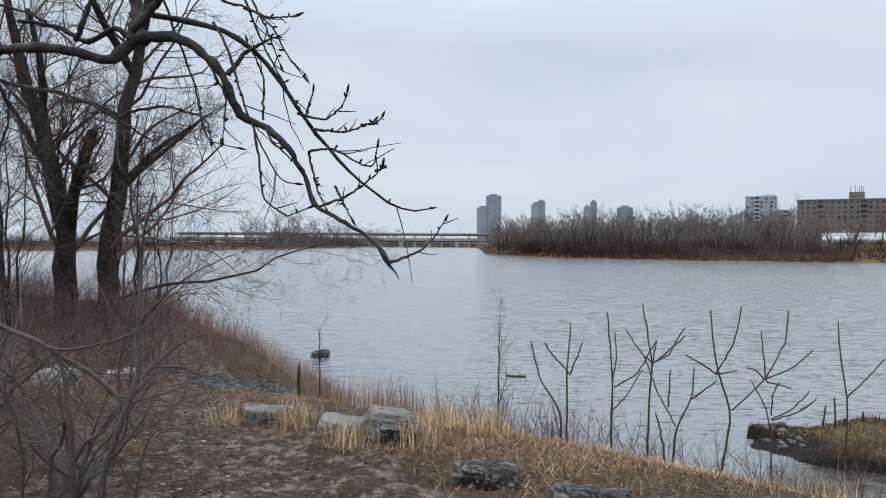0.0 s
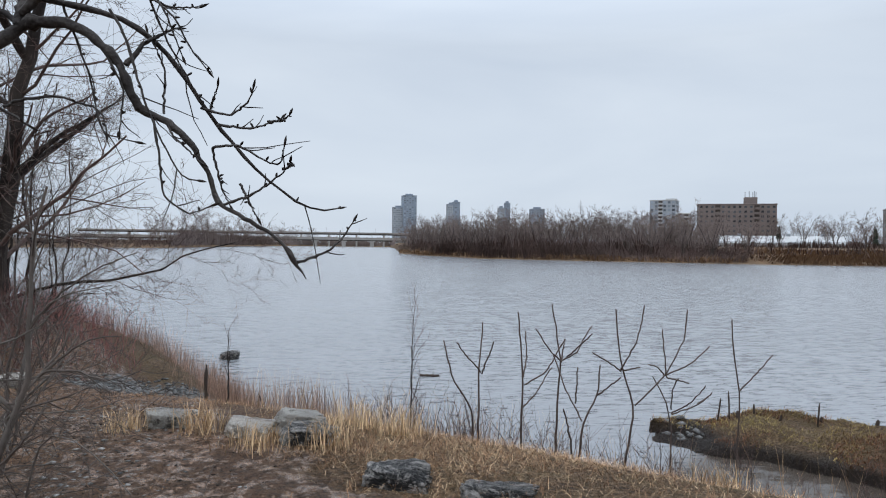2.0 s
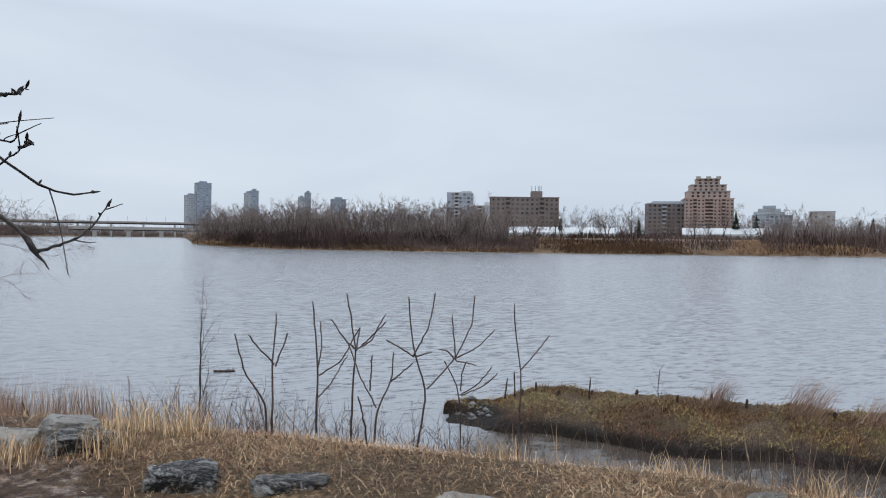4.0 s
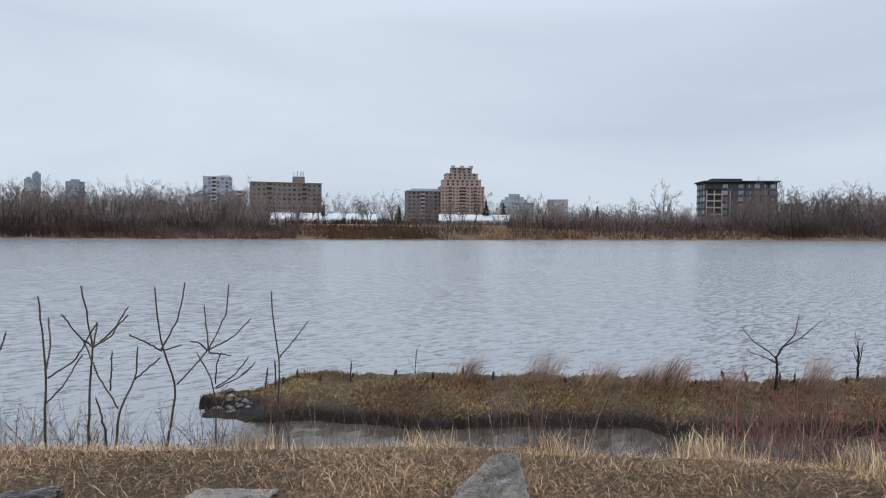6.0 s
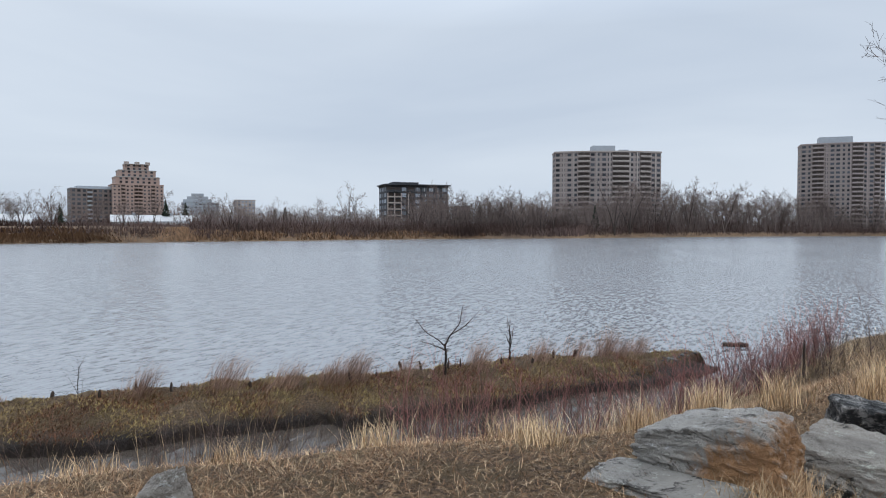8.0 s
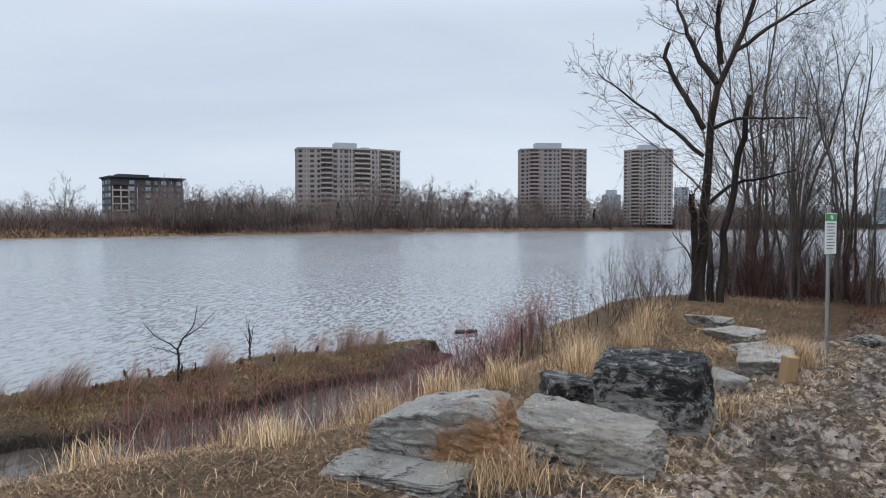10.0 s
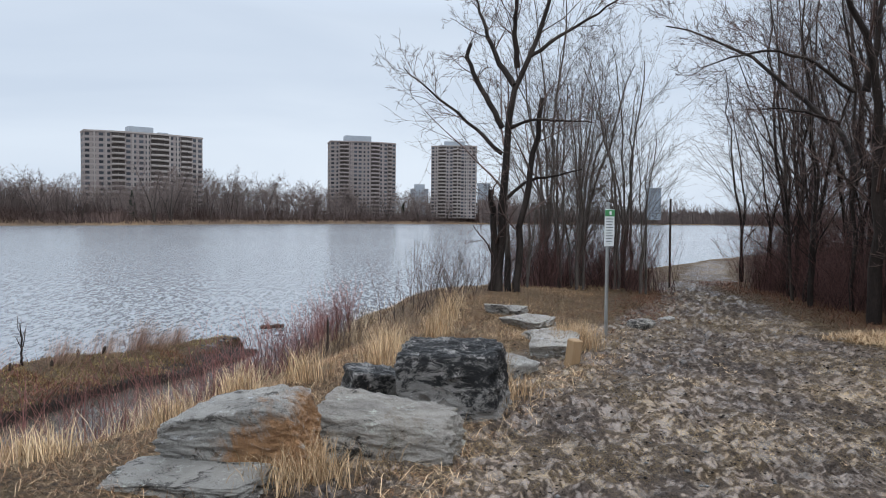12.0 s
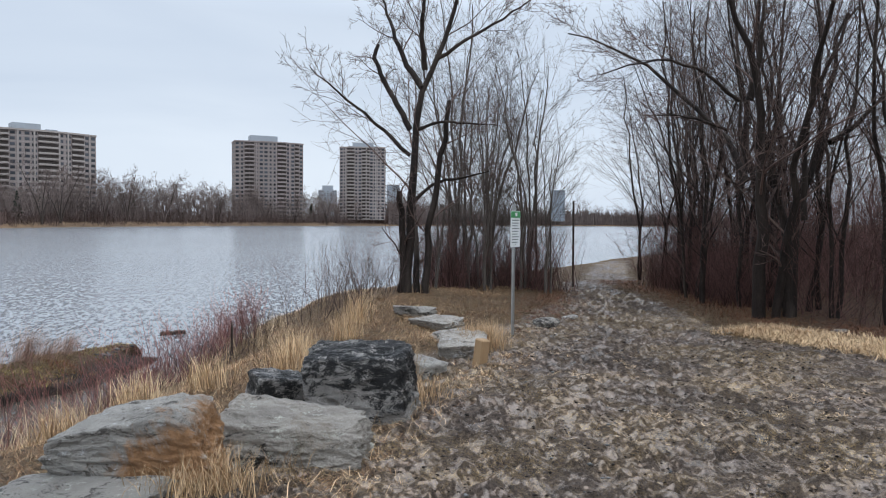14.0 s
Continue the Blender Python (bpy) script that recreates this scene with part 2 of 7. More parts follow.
def ground_material():
    """Bank soil: dry thatch, wet mud, leaf litter and shore gravel, by the masks stored on the ground."""
    m = bpy.data.materials.new("bank_soil")
    m.use_nodes = True
    n, l = m.node_tree.nodes, m.node_tree.links
    b = n["Principled BSDF"]
    co = n.new("ShaderNodeTexCoord")

    def tex(s, detail=8.0, rough=0.62, dist=0.0):
        t = n.new("ShaderNodeTexNoise")
        for k, v in (("Scale", s), ("Detail", detail), ("Roughness", rough), ("Distortion", dist)):
            t.inputs[k].default_value = v
        l.new(co.outputs["Object"], t.inputs["Vector"])
        return t.outputs["Fac"]

    def ramp(f, lo, hi, a=0.0, c=1.0):
        r = n.new("ShaderNodeMapRange")
        for k, v in (("From Min", lo), ("From Max", hi), ("To Min", a), ("To Max", c)):
            r.inputs[k].default_value = v
        l.new(f, r.inputs["Value"])
        return r.outputs["Result"]

    def mixed(f, a, c):
        x = n.new("ShaderNodeMix")
        x.data_type = "RGBA"
        l.new(f, x.inputs["Factor"])
        for sock, val in (("A", a), ("B", c)):
            if isinstance(val, tuple):
                x.inputs[sock].default_value = (*val, 1)
            else:
                l.new(val, x.inputs[sock])
        return x.outputs["Result"]

    def math_node(op, a, c):
        x = n.new("ShaderNodeMath")
        x.operation = op
        x.use_clamp = op != "MULTIPLY_ADD"
        for i, val in enumerate((a, c)):
            if isinstance(val, float):
                x.inputs[i].default_value = val
            else:
                l.new(val, x.inputs[i])
        return x.outputs[0]

    def mask(name):
        a = n.new("ShaderNodeAttribute")
        a.attribute_name = name
        return a.outputs["Fac"]

    mid, fine, grit = tex(2.6), tex(22.0), tex(90.0, 4.0)
    clods = tex(21.0, 12.0, 0.72)
    broad = tex(0.75, 4.0)
    print_wet = mask("wet")
    lump = ramp(math_node("ADD", clods, ramp(broad, 0.3, 0.7, -0.08, 0.06)), 0.41, 0.65)
    thatch = mixed(ramp(fine, 0.4, 0.62), (0.2, 0.125, 0.065), (0.07, 0.042, 0.024))
    thatch = mixed(ramp(mid, 0.45, 0.65), thatch, (0.13, 0.088, 0.042))
    silt = mixed(ramp(fine, 0.36, 0.66), (0.25, 0.187, 0.148), (0.135, 0.098, 0.076))
    silt = mixed(ramp(mid, 0.5, 0.68), silt, (0.26, 0.183, 0.115))
    soil = mixed(ramp(grit, 0.4, 0.7), (0.032, 0.023, 0.018), (0.1, 0.072, 0.055))
    mud = mixed(lump, silt, soil)
    mud = mixed(ramp(print_wet, 0.2, 0.8, 0.0, 0.7), mud, (0.035, 0.0265, 0.021))
    straw_in = math_node("MULTIPLY", ramp(tex(0.55, 5.0), 0.46, 0.6), ramp(tex(55.0, 4.0, 0.6, 1.5), 0.5, 0.6))
    mud = mixed(straw_in, mud, (0.36, 0.245, 0.12))
    litter = mixed(ramp(fine, 0.4, 0.62), (0.19, 0.105, 0.062), (0.065, 0.038, 0.025))
    gravel = mixed(ramp(grit, 0.42, 0.6), (0.1, 0.1, 0.098), (0.3, 0.29, 0.28))
    edge = math_node("ADD", mask("mud"), ramp(tex(1.7), 0.3, 0.7, -0.28, 0.28))
    col = mixed(ramp(edge, 0.4, 0.6), thatch, mud)
    col = mixed(mask("litter"), col, litter)
    col = mixed(mask("gravel"), col, gravel)
    # waterline band: dark mud, with the overhang's shadow put into the colour
    col = mixed(mask("shore"), col, (0.032, 0.023, 0.018))
    l.new(col, b.inputs["Base Color"])
    pool = ramp(math_node("ADD", ramp(tex(7.5, 8.0, 0.66), 0.48, 0.62), ramp(print_wet, 0.2, 0.8)), 0.15, 0.75)
    wet = math_node("MULTIPLY", ramp(edge, 0.4, 0.6), math_node("MULTIPLY", ramp(lump, 0.9, 0.35), pool))
    l.new(ramp(wet, 0.0, 1.0, 0.72, 0.13), b.inputs["Roughness"])
    l.new(ramp(wet, 0.0, 1.0, 0.2, 0.6), b.inputs["Specular IOR Level"])
    h = n.new("ShaderNodeMath")
    h.operation = "MULTIPLY_ADD"
    l.new(lump, h.inputs[0])
    l.new(fine, h.inputs[1])
    l.new(math_node("MULTIPLY", lump, 0.45), h.inputs[2])
    bp = n.new("ShaderNodeBump")
    bp.inputs["Strength"].default_value, bp.inputs["Distance"].default_value = 1.0, 0.055
    l.new(h.outputs[0], bp.inputs["Height"])
    l.new(ramp(wet, 0.0, 1.0, 1.0, 0.2), bp.inputs["Strength"])
    l.new(bp.outputs["Normal"], b.inputs["Normal"])
    return m


def water_material():
    m = bpy.data.materials.new("river_water")
    m.use_nodes = True
    n, l = m.node_tree.nodes, m.node_tree.links
    b = n["Principled BSDF"]
    b.inputs["Roughness"].default_value = 0.17
    b.inputs["IOR"].default_value = 1.33
    co = n.new("ShaderNodeTexCoord")

    def tex(s, rot, stretch, detail=4.0, rough=0.55):
        mp = n.new("ShaderNodeMapping")
        mp.inputs["Rotation"].default_value = (0, 0, radians(rot))
        mp.inputs["Scale"].default_value = stretch
        l.new(co.outputs["Object"], mp.inputs["Vector"])
        t = n.new("ShaderNodeTexNoise")
        t.inputs["Scale"].default_value, t.inputs["Detail"].default_value, t.inputs["Roughness"].default_value = s, detail, rough
        l.new(mp.outputs["Vector"], t.inputs["Vector"])
        return t

    gust = tex(0.03, 40, (0.5, 1.6, 1), 3.0)
    amp = n.new("ShaderNodeMapRange")
    for k, v in (("From Min", 0.35), ("From Max", 0.68), ("To Min", 0.7), ("To Max", 1.3)):
        amp.inputs[k].default_value = v
    l.new(gust.outputs["Fac"], amp.inputs["Value"])

    def slope(t, k):
        """The surface's lean from a noise's colours, less their mean, flattened onto the plane."""
        a = n.new("ShaderNodeVectorMath")
        a.operation = "SUBTRACT"
        l.new(t.outputs["Color"], a.inputs[0])
        a.inputs[1].default_value = (0.5, 0.5, 0.5)
        c = n.new("ShaderNodeVectorMath")
        c.operation = "MULTIPLY"
        l.new(a.outputs["Vector"], c.inputs[0])
        c.inputs[1].default_value = (k, k, 0.0)
        return c.outputs["Vector"]

    both = n.new("ShaderNodeVectorMath")
    l.new(slope(tex(2.8, 50, (0.5, 1.6, 1), 5.0, 0.7), 0.85), both.inputs[0])
    l.new(slope(tex(8.0, 35, (0.45, 1.5, 1), 3.0), 0.62), both.inputs[1])
    gusty = n.new("ShaderNodeVectorMath")
    gusty.operation = "SCALE"
    l.new(both.outputs["Vector"], gusty.inputs["Vector"])
    shelter = n.new("ShaderNodeAttribute")
    shelter.attribute_name = "calm"
    still = n.new("ShaderNodeMath")
    still.operation = "MULTIPLY_ADD"
    l.new(shelter.outputs["Fac"], still.inputs[0])
    still.inputs[1].default_value, still.inputs[2].default_value = -0.45, 1.0
    force = n.new("ShaderNodeMath")
    force.operation = "MULTIPLY"
    l.new(amp.outputs["Result"], force.inputs[0])
    l.new(still.outputs[0], force.inputs[1])
    l.new(force.outputs[0], gusty.inputs["Scale"])
    # sheltered channel: the banks' dark reflection put into the colour, over muddy shallows
    reflect_col = n.new("ShaderNodeMix")
    reflect_col.data_type = "RGBA"
    l.new(shelter.outputs["Fac"], reflect_col.inputs["Factor"])
    reflect_col.inputs["A"].default_value = (0.225, 0.229, 0.237, 1)
    reflect_col.inputs["B"].default_value = (0.062, 0.049, 0.039, 1)
    l.new(reflect_col.outputs["Result"], b.inputs["Base Color"])
    upward = n.new("ShaderNodeVectorMath")
    l.new(gusty.outputs["Vector"], upward.inputs[0])
    upward.inputs[1].default_value = (0, 0, 1)
    norm = n.new("ShaderNodeVectorMath")
    norm.operation = "NORMALIZE"
    l.new(upward.outputs["Vector"], norm.inputs[0])
    l.new(norm.outputs["Vector"], b.inputs["Normal"])
    return m


GROUND = ground_material()
WATER = water_material()

# ---- helpers for meshes ----
rng = np.random.default_rng(7)


def mesh_of(name, verts, faces, mat, smooth=False):
    """A mesh from an array of corners and an array of equal-sided faces."""
    me = bpy.data.meshes.new(name)
    verts, faces = np.asarray(verts, dtype=np.float32), np.asarray(faces, dtype=np.int32)
    me.vertices.add(len(verts))
    me.vertices.foreach_set("co", verts.ravel())
    me.loops.add(faces.size)
    me.loops.foreach_set("vertex_index", faces.ravel())
    me.polygons.add(len(faces))
    me.polygons.foreach_set("loop_start", np.arange(len(faces), dtype=np.int32) * faces.shape[1])
    if smooth:
        me.polygons.foreach_set("use_smooth", np.ones(len(faces), dtype=bool))
    me.update(calc_edges=True)
    me.materials.append(mat)
    return me


def from_bm(name, bm, mat, smooth=False):
    me = bpy.data.meshes.new(name)
    if smooth:
        for f in bm.faces:
            f.smooth = True
    bm.to_mesh(me)
    bm.free()
    me.materials.append(mat)
    return me


def thing(name, label, category, place=(0, 0, 0), turn=0.0, group="", kind="", data=None):
    ob = new(name, data)
    ob.matrix_basis = pose(*place, 0, 0, turn)
    return tagged(ob, label, category, group, kind)


def part(name, data, parent, label="", m=None):
    ob = new(name, data)
    ob.parent = parent
    if m is not None:
        ob.matrix_basis = m
    if label:
        tagged(ob, label)
    return ob


def box_mesh(name, size, mat, bevel=0.0):
    bm = bmesh.new()
    bmesh.ops.create_cube(bm, size=1.0, matrix=Matrix.Diagonal((*size, 1)))
    if bevel:
        bmesh.ops.bevel(bm, geom=bm.edges[:], offset=bevel, segments=1, affect="EDGES")
    return from_bm(name, bm, mat)


def smoothstep(a, b, x):
    k = np.clip((x - a) / (b - a), 0, 1)
    return k * k * (3 - 2 * k)


def lattice(ix, iy, seed):
    h = (ix * 374761393 + iy * 668265263 + seed * 1442695041) & 0xFFFFFFFF
    h = ((h ^ (h >> 13)) * 1274126177) & 0xFFFFFFFF
    return ((h ^ (h >> 16)) & 0xFFFF) / 65535.0


def value_noise(x, y, seed=0):
    x, y = np.asarray(x, float), np.asarray(y, float)
    ix, iy = np.floor(x).astype(np.int64), np.floor(y).astype(np.int64)
    fx, fy = x - ix, y - iy
    fx, fy = fx * fx * (3 - 2 * fx), fy * fy * (3 - 2 * fy)
    a, b = lattice(ix, iy, seed), lattice(ix + 1, iy, seed)
    c, d = lattice(ix, iy + 1, seed), lattice(ix + 1, iy + 1, seed)
    return (a * (1 - fx) + b * fx) * (1 - fy) + (c * (1 - fx) + d * fx) * fy


def fbm(x, y, octaves=4, seed=0):
    total, amp = 0.0, 0.5
    for k in range(octaves):
        total = total + amp * (value_noise(x, y, seed + k) - 0.5)
        x, y, amp = np.asarray(x) * 2.03, np.asarray(y) * 2.03, amp * 0.5
    return total


def along(line, x, y):
    """Distance to a polyline, the side (positive to its left) and how far along the nearest place is, in corners."""
    x, y = np.asarray(x, float), np.asarray(y, float)
    best = np.full(x.shape, 1e9)
    side, place = np.zeros(x.shape), np.zeros(x.shape)
    for k in range(len(line) - 1):
        (ax, ay), (bx, by) = line[k], line[k + 1]
        dx, dy = bx - ax, by - ay
        u = np.clip(((x - ax) * dx + (y - ay) * dy) / (dx * dx + dy * dy), 0, 1)
        d = np.hypot(x - ax - u * dx, y - ay - u * dy)
        hit = d < best
        best = np.where(hit, d, best)
        side = np.where(hit, np.sign(dx * (y - ay) - dy * (x - ax)), side)
        place = np.where(hit, k + u, place)
    return best, side, place


# ---- the near bank, the spit and the river bed: one sheet ----
RIVER = -1.8
CREST = [(-220, 62), (-90, 40), (-40, 29), (-22, 25), (-14, 23.2), (-9.4, 20.8), (-6.6, 17.6), (-4, 13), (-2.2, 9.6), (-0.5, 7.9), (0.5, 7.1), (1.2, 6.5),
         (2.1, 5.9), (3.6, 4.7), (4.6, 3.6), (5.4, 2.7), (6.3, 1.5), (7.8, 0.3), (9, -0.3), (10.6, -1.1), (12.2, -1.6), (14.5, -2.2),
         (17.5, -4.5), (20.5, -8), (24, -12.5), (29, -18), (38, -29), (60, -60), (140, -170)]
TRACK = [(-9, 24), (-5.4, 14), (-3.2, 9.5), (-2.2, 6.5), (-1.2, 4), (0.4, 1.2), (2.4, -1.4), (4.8, -3.2), (7.2, -4.8), (10.4, -6.9),
         (13.2, -8.6), (15.1, -9.1), (16.4, -10), (17.6, -11.4), (20, -12.8), (26, -17)]
TRACK_HALF = [0.4, 0.6, 0.75, 1.0, 1.3, 1.9, 2.4, 2.5, 2.1, 1.3, 0.75, 0.5, 0.5, 0.5, 0.5, 0.5]
SPIT = [(6.0, 12.0), (6.6, 11.4), (8.1, 10.0), (9.7, 8.6), (11.1, 6.9), (12.3, 5.9), (13.5, 4.9), (15.0, 3.9), (16.6, 2.5), (18.3, 1.4)]


def bank_side(x, y):
    d, side, place = along(CREST, x, y)
    return d * side, place


def ground_parts(x, y):
    x, y = np.asarray(x, float), np.asarray(y, float)
    s, place = bank_side(x, y)
    run = 3.2 - 0.9 * smoothstep(-1.0, 2.0, x) + 0.35 * fbm(x * 0.5, y * 0.5, 2, 3) * 3
    z = -0.1 * smoothstep(-1.6, 0.0, s) - 0.3 * smoothstep(-0.7, 0.2, s)
    z = z - 1.75 * smoothstep(0.1, 1.0, np.clip(s / run, 0, 1)) - 1.2 * smoothstep(1.0, 3.0, s / run)
    z = z + 0.22 * np.exp(-((x - 13.6) ** 2 + (y + 4.0) ** 2) / 7.0)
    z = z + 0.3 * smoothstep(0, 8, -(y + 9.5) - 0.35 * (x - 9)) * smoothstep(-0.5, -4, s)
    left = smoothstep(-2.5, -7, x) * smoothstep(4, 9, y)
    z = z - 0.32 * np.exp(-((x + 2.7) ** 2 + (y - 10.6) ** 2) / 4.5) + 0.05 * left
    d_spit, side, place2 = along(SPIT, x, y)
    wave = 0.5 * fbm(x * 0.9, y * 0.9, 4, 11) * 2
    end = np.minimum(smoothstep(-0.3, 1.2, place2), smoothstep(9.25, 7.0, place2) * 0.55 + 0.45)
    half = (0.98 + wave) * (0.72 + 0.28 * end)
    off = d_spit * side
    front = smoothstep(half + 0.12, half - 0.1, -off)
    back = smoothstep(half + 0.25, half - 0.1, off)
    across = np.clip((off + half) / (2 * half), 0, 1)
    crown = RIVER - 0.5 + (0.62 + 0.42 * across ** 0.8) * np.minimum(front, back) * (0.7 + 0.3 * end)
    crown = np.where(d_spit < 1.9, crown, RIVER - 1.2)
    on_spit = (d_spit < half + 0.2).astype(float)
    z = np.maximum(z, crown)
    d_track, _, place3 = along(TRACK, x, y)
    half_track = np.interp(place3, np.arange(len(TRACK)), TRACK_HALF)
    mud = smoothstep(half_track + 0.7, half_track - 0.5, d_track) * smoothstep(0.3, -0.5, s)
    mud = np.maximum(mud, 0.97 * smoothstep(0.6, -0.6, x * 0.35 + y - 0.4) * smoothstep(-9.0, -6.8, y + 0.1 * x) * smoothstep(9.0, 6.5, x) * smoothstep(-0.9, -1.7, s))
    z = z + fbm(x * 0.8, y * 0.8, 3, 21) * 0.1 * (1 - mud * 0.5) + on_spit * fbm(x * 3, y * 3, 3, 5) * 0.14
    near = (np.abs(x) < 16) & (np.abs(y) < 16)
    clods = np.where(near, fbm(x * 5.2, y * 5.2, 3, 31), 0)
    z = z + mud * (clods * 0.03 - 0.012 * smoothstep(0.12, 0.24, np.abs(clods))) - 0.03 * mud
    litter = smoothstep(-0.2, 1.2, -(y + 9.2) - 0.5 * (x - 9)) * smoothstep(-0.5, -2.5, s) * (1 - mud)
    litter = np.maximum(litter, smoothstep(-4.5, -7, x) * smoothstep(6, 11, y) * smoothstep(0.5, -1, s) * 0.8)
    litter = np.maximum(litter, 0.86 * smoothstep(0.2, -1.2, x) * smoothstep(1.0, 2.8, y) * smoothstep(0.3, -0.5, s))
    litter = np.maximum(litter, 0.86 * smoothstep(1.8, 0.6, x) * smoothstep(0.4, 2.0, y) * mud)
    gravel = np.exp(-(((x + 2.6) / 1.0) ** 2 + ((y - 10.5) / 1.1) ** 2) ** 2)
    shore = smoothstep(RIVER + 0.3, RIVER + 0.14, z)
    return z, mud, litter, gravel, shore, s, on_spit


def ground_z(x, y):
    return ground_parts(x, y)[0]


def spaced(lo, hi, step, far_lo, far_hi, growth=1.13):
    mid = list(np.arange(lo, hi, step))
    a, d = [], step
    while (a[-1] if a else lo) > far_lo:
        d *= growth
        a.append((a[-1] if a else lo) - d)
    b, d = [], step
    while (b[-1] if b else hi) < far_hi:
        d *= growth
        b.append((b[-1] if b else hi) + d)
    return np.array(a[::-1] + mid + b)


def stepped(fine_lo, fine_hi, hi, far_lo, far_hi):
    """Fine steps where the mud lies near, coarser ones over the spit, growing ones beyond."""
    line = spaced(fine_lo, fine_hi, 0.052, far_lo, fine_hi)
    line = line[line < fine_hi - 0.03]
    tail = spaced(fine_hi, hi, 0.1, fine_hi, far_hi)
    return np.concatenate([line, tail])


gx, gy = stepped(-3.5, 10.5, 19.2, -2500, 1500), stepped(-9.2, 3.2, 13.0, -2500, 200)
X, Y = np.meshgrid(gx, gy)
Z, MUD, LITTER, GRAVEL, SHORE, S_, _ = ground_parts(X, Y)


def tread(z, mud):
    """Boot prints trodden into the mud, each a heel-to-toe dent with a squeezed-up rim; also where they hold water."""
    r = np.random.default_rng(29)
    wet = np.zeros_like(z)
    line, half = np.array(TRACK[5:12], float), TRACK_HALF[5:12]
    for _ in range(5200):
        u = r.random() * (len(line) - 1.001)
        i = int(u)
        d = line[i + 1] - line[i]
        a = math.atan2(d[1], d[0]) + r.normal(0, 0.5)
        p = line[i] + d * (u - i) + r.normal(0, 0.85, 2) * (half[i] + 0.3)
        size = r.uniform(0.7, 1.15)
        i0, i1 = np.searchsorted(gx, (p[0] - 0.32, p[0] + 0.32))
        j0, j1 = np.searchsorted(gy, (p[1] - 0.32, p[1] + 0.32))
        if i1 - i0 < 4 or j1 - j0 < 4:
            continue
        lx, ly = X[j0:j1, i0:i1] - p[0], Y[j0:j1, i0:i1] - p[1]
        q = np.hypot((lx * math.cos(a) + ly * math.sin(a)) / (0.15 * size), (ly * math.cos(a) - lx * math.sin(a)) / (0.065 * size))
        m = mud[j0:j1, i0:i1]
        deep = r.uniform(0.012, 0.038)
        z[j0:j1, i0:i1] += m * (0.5 * deep * np.exp(-((q - 1.45) / 0.35) ** 2) - deep * np.exp(-q ** 4))
        wet[j0:j1, i0:i1] = np.maximum(wet[j0:j1, i0:i1] * (1 - 0.6 * np.exp(-((q - 1.45) / 0.4) ** 2)), m * np.exp(-q ** 4) * r.random())
    return wet


WET = tread(Z, MUD)
nx, ny = len(gx), len(gy)
idx = np.arange(nx * ny).reshape(ny, nx)
quads = np.stack([idx[:-1, :-1], idx[:-1, 1:], idx[1:, 1:], idx[1:, :-1]], -1).reshape(-1, 4)
deep = (S_ > 60).ravel()
quads = quads[~deep[quads].all(1)]
ground_mesh = mesh_of("ground", np.stack([X, Y, Z], -1).reshape(-1, 3), quads, GROUND, smooth=True)
for key, arr in (("mud", MUD), ("litter", LITTER), ("gravel", GRAVEL), ("shore", SHORE), ("wet", WET)):
    ground_mesh.attributes.new(key, "FLOAT", "POINT").data.foreach_set("value", arr.ravel().astype(np.float32))
thing("ground", "trampled wet mud and dead grass river bank", "ground", kind="structure", data=ground_mesh)

wx = np.concatenate([[-4500.0], np.arange(-2.0, 24.01, 0.4), [4500.0]])
wy = np.concatenate([[-4500.0], np.arange(-6.0, 15.01, 0.4), [4500.0]])
WX, WY = np.meshgrid(wx, wy)
w_idx = np.arange(WX.size).reshape(WX.shape)
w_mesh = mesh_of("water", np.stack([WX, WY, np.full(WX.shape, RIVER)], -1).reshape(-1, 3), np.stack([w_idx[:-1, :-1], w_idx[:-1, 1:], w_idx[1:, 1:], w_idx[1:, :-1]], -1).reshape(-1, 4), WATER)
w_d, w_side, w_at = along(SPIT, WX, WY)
# calm lee of the spit; also where the bank reflection is painted
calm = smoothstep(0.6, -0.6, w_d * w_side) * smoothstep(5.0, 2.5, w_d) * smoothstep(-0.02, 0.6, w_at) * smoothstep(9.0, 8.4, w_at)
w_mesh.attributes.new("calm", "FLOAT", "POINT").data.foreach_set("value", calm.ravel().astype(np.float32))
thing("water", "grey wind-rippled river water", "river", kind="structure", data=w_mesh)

# ---- the far shore: distance by compass angle, left of straight ahead positive ----
SHORE_AZ = [(60, 330), (32, 345), (20, 400), (14, 441), (10, 640), (6, 900), (4, 1060), (-2.6, 1060), (-3.3, 285), (-5.2, 236), (-9.8, 190),
            (-20, 176), (-30, 176), (-44, 186), (-55, 210), (-61, 230), (-66, 246), (-78, 292), (-85, 360), (-92, 445), (-100, 535),
            (-106, 600), (-114, 820), (-122, 1000), (-150, 1100)]


def far_shore(az):
    a = np.array(SHORE_AZ)[::-1]
    return np.interp(az, a[:, 0], a[:, 1])


def polar(az, d):
    return -math.sin(radians(az)) * d, math.cos(radians(az)) * d


FAR_STEPS = [(-6, -2.6), (0, -1.75), (1.5, -1.1), (6, -0.5), (16, 0.3), (40, 1.2), (90, 2.2), (220, 3.0), (600, 4.0), (2600, 6.0)]


def far_z(az, off):
    return np.interp(off, [o for o, _ in FAR_STEPS], [h for _, h in FAR_STEPS])


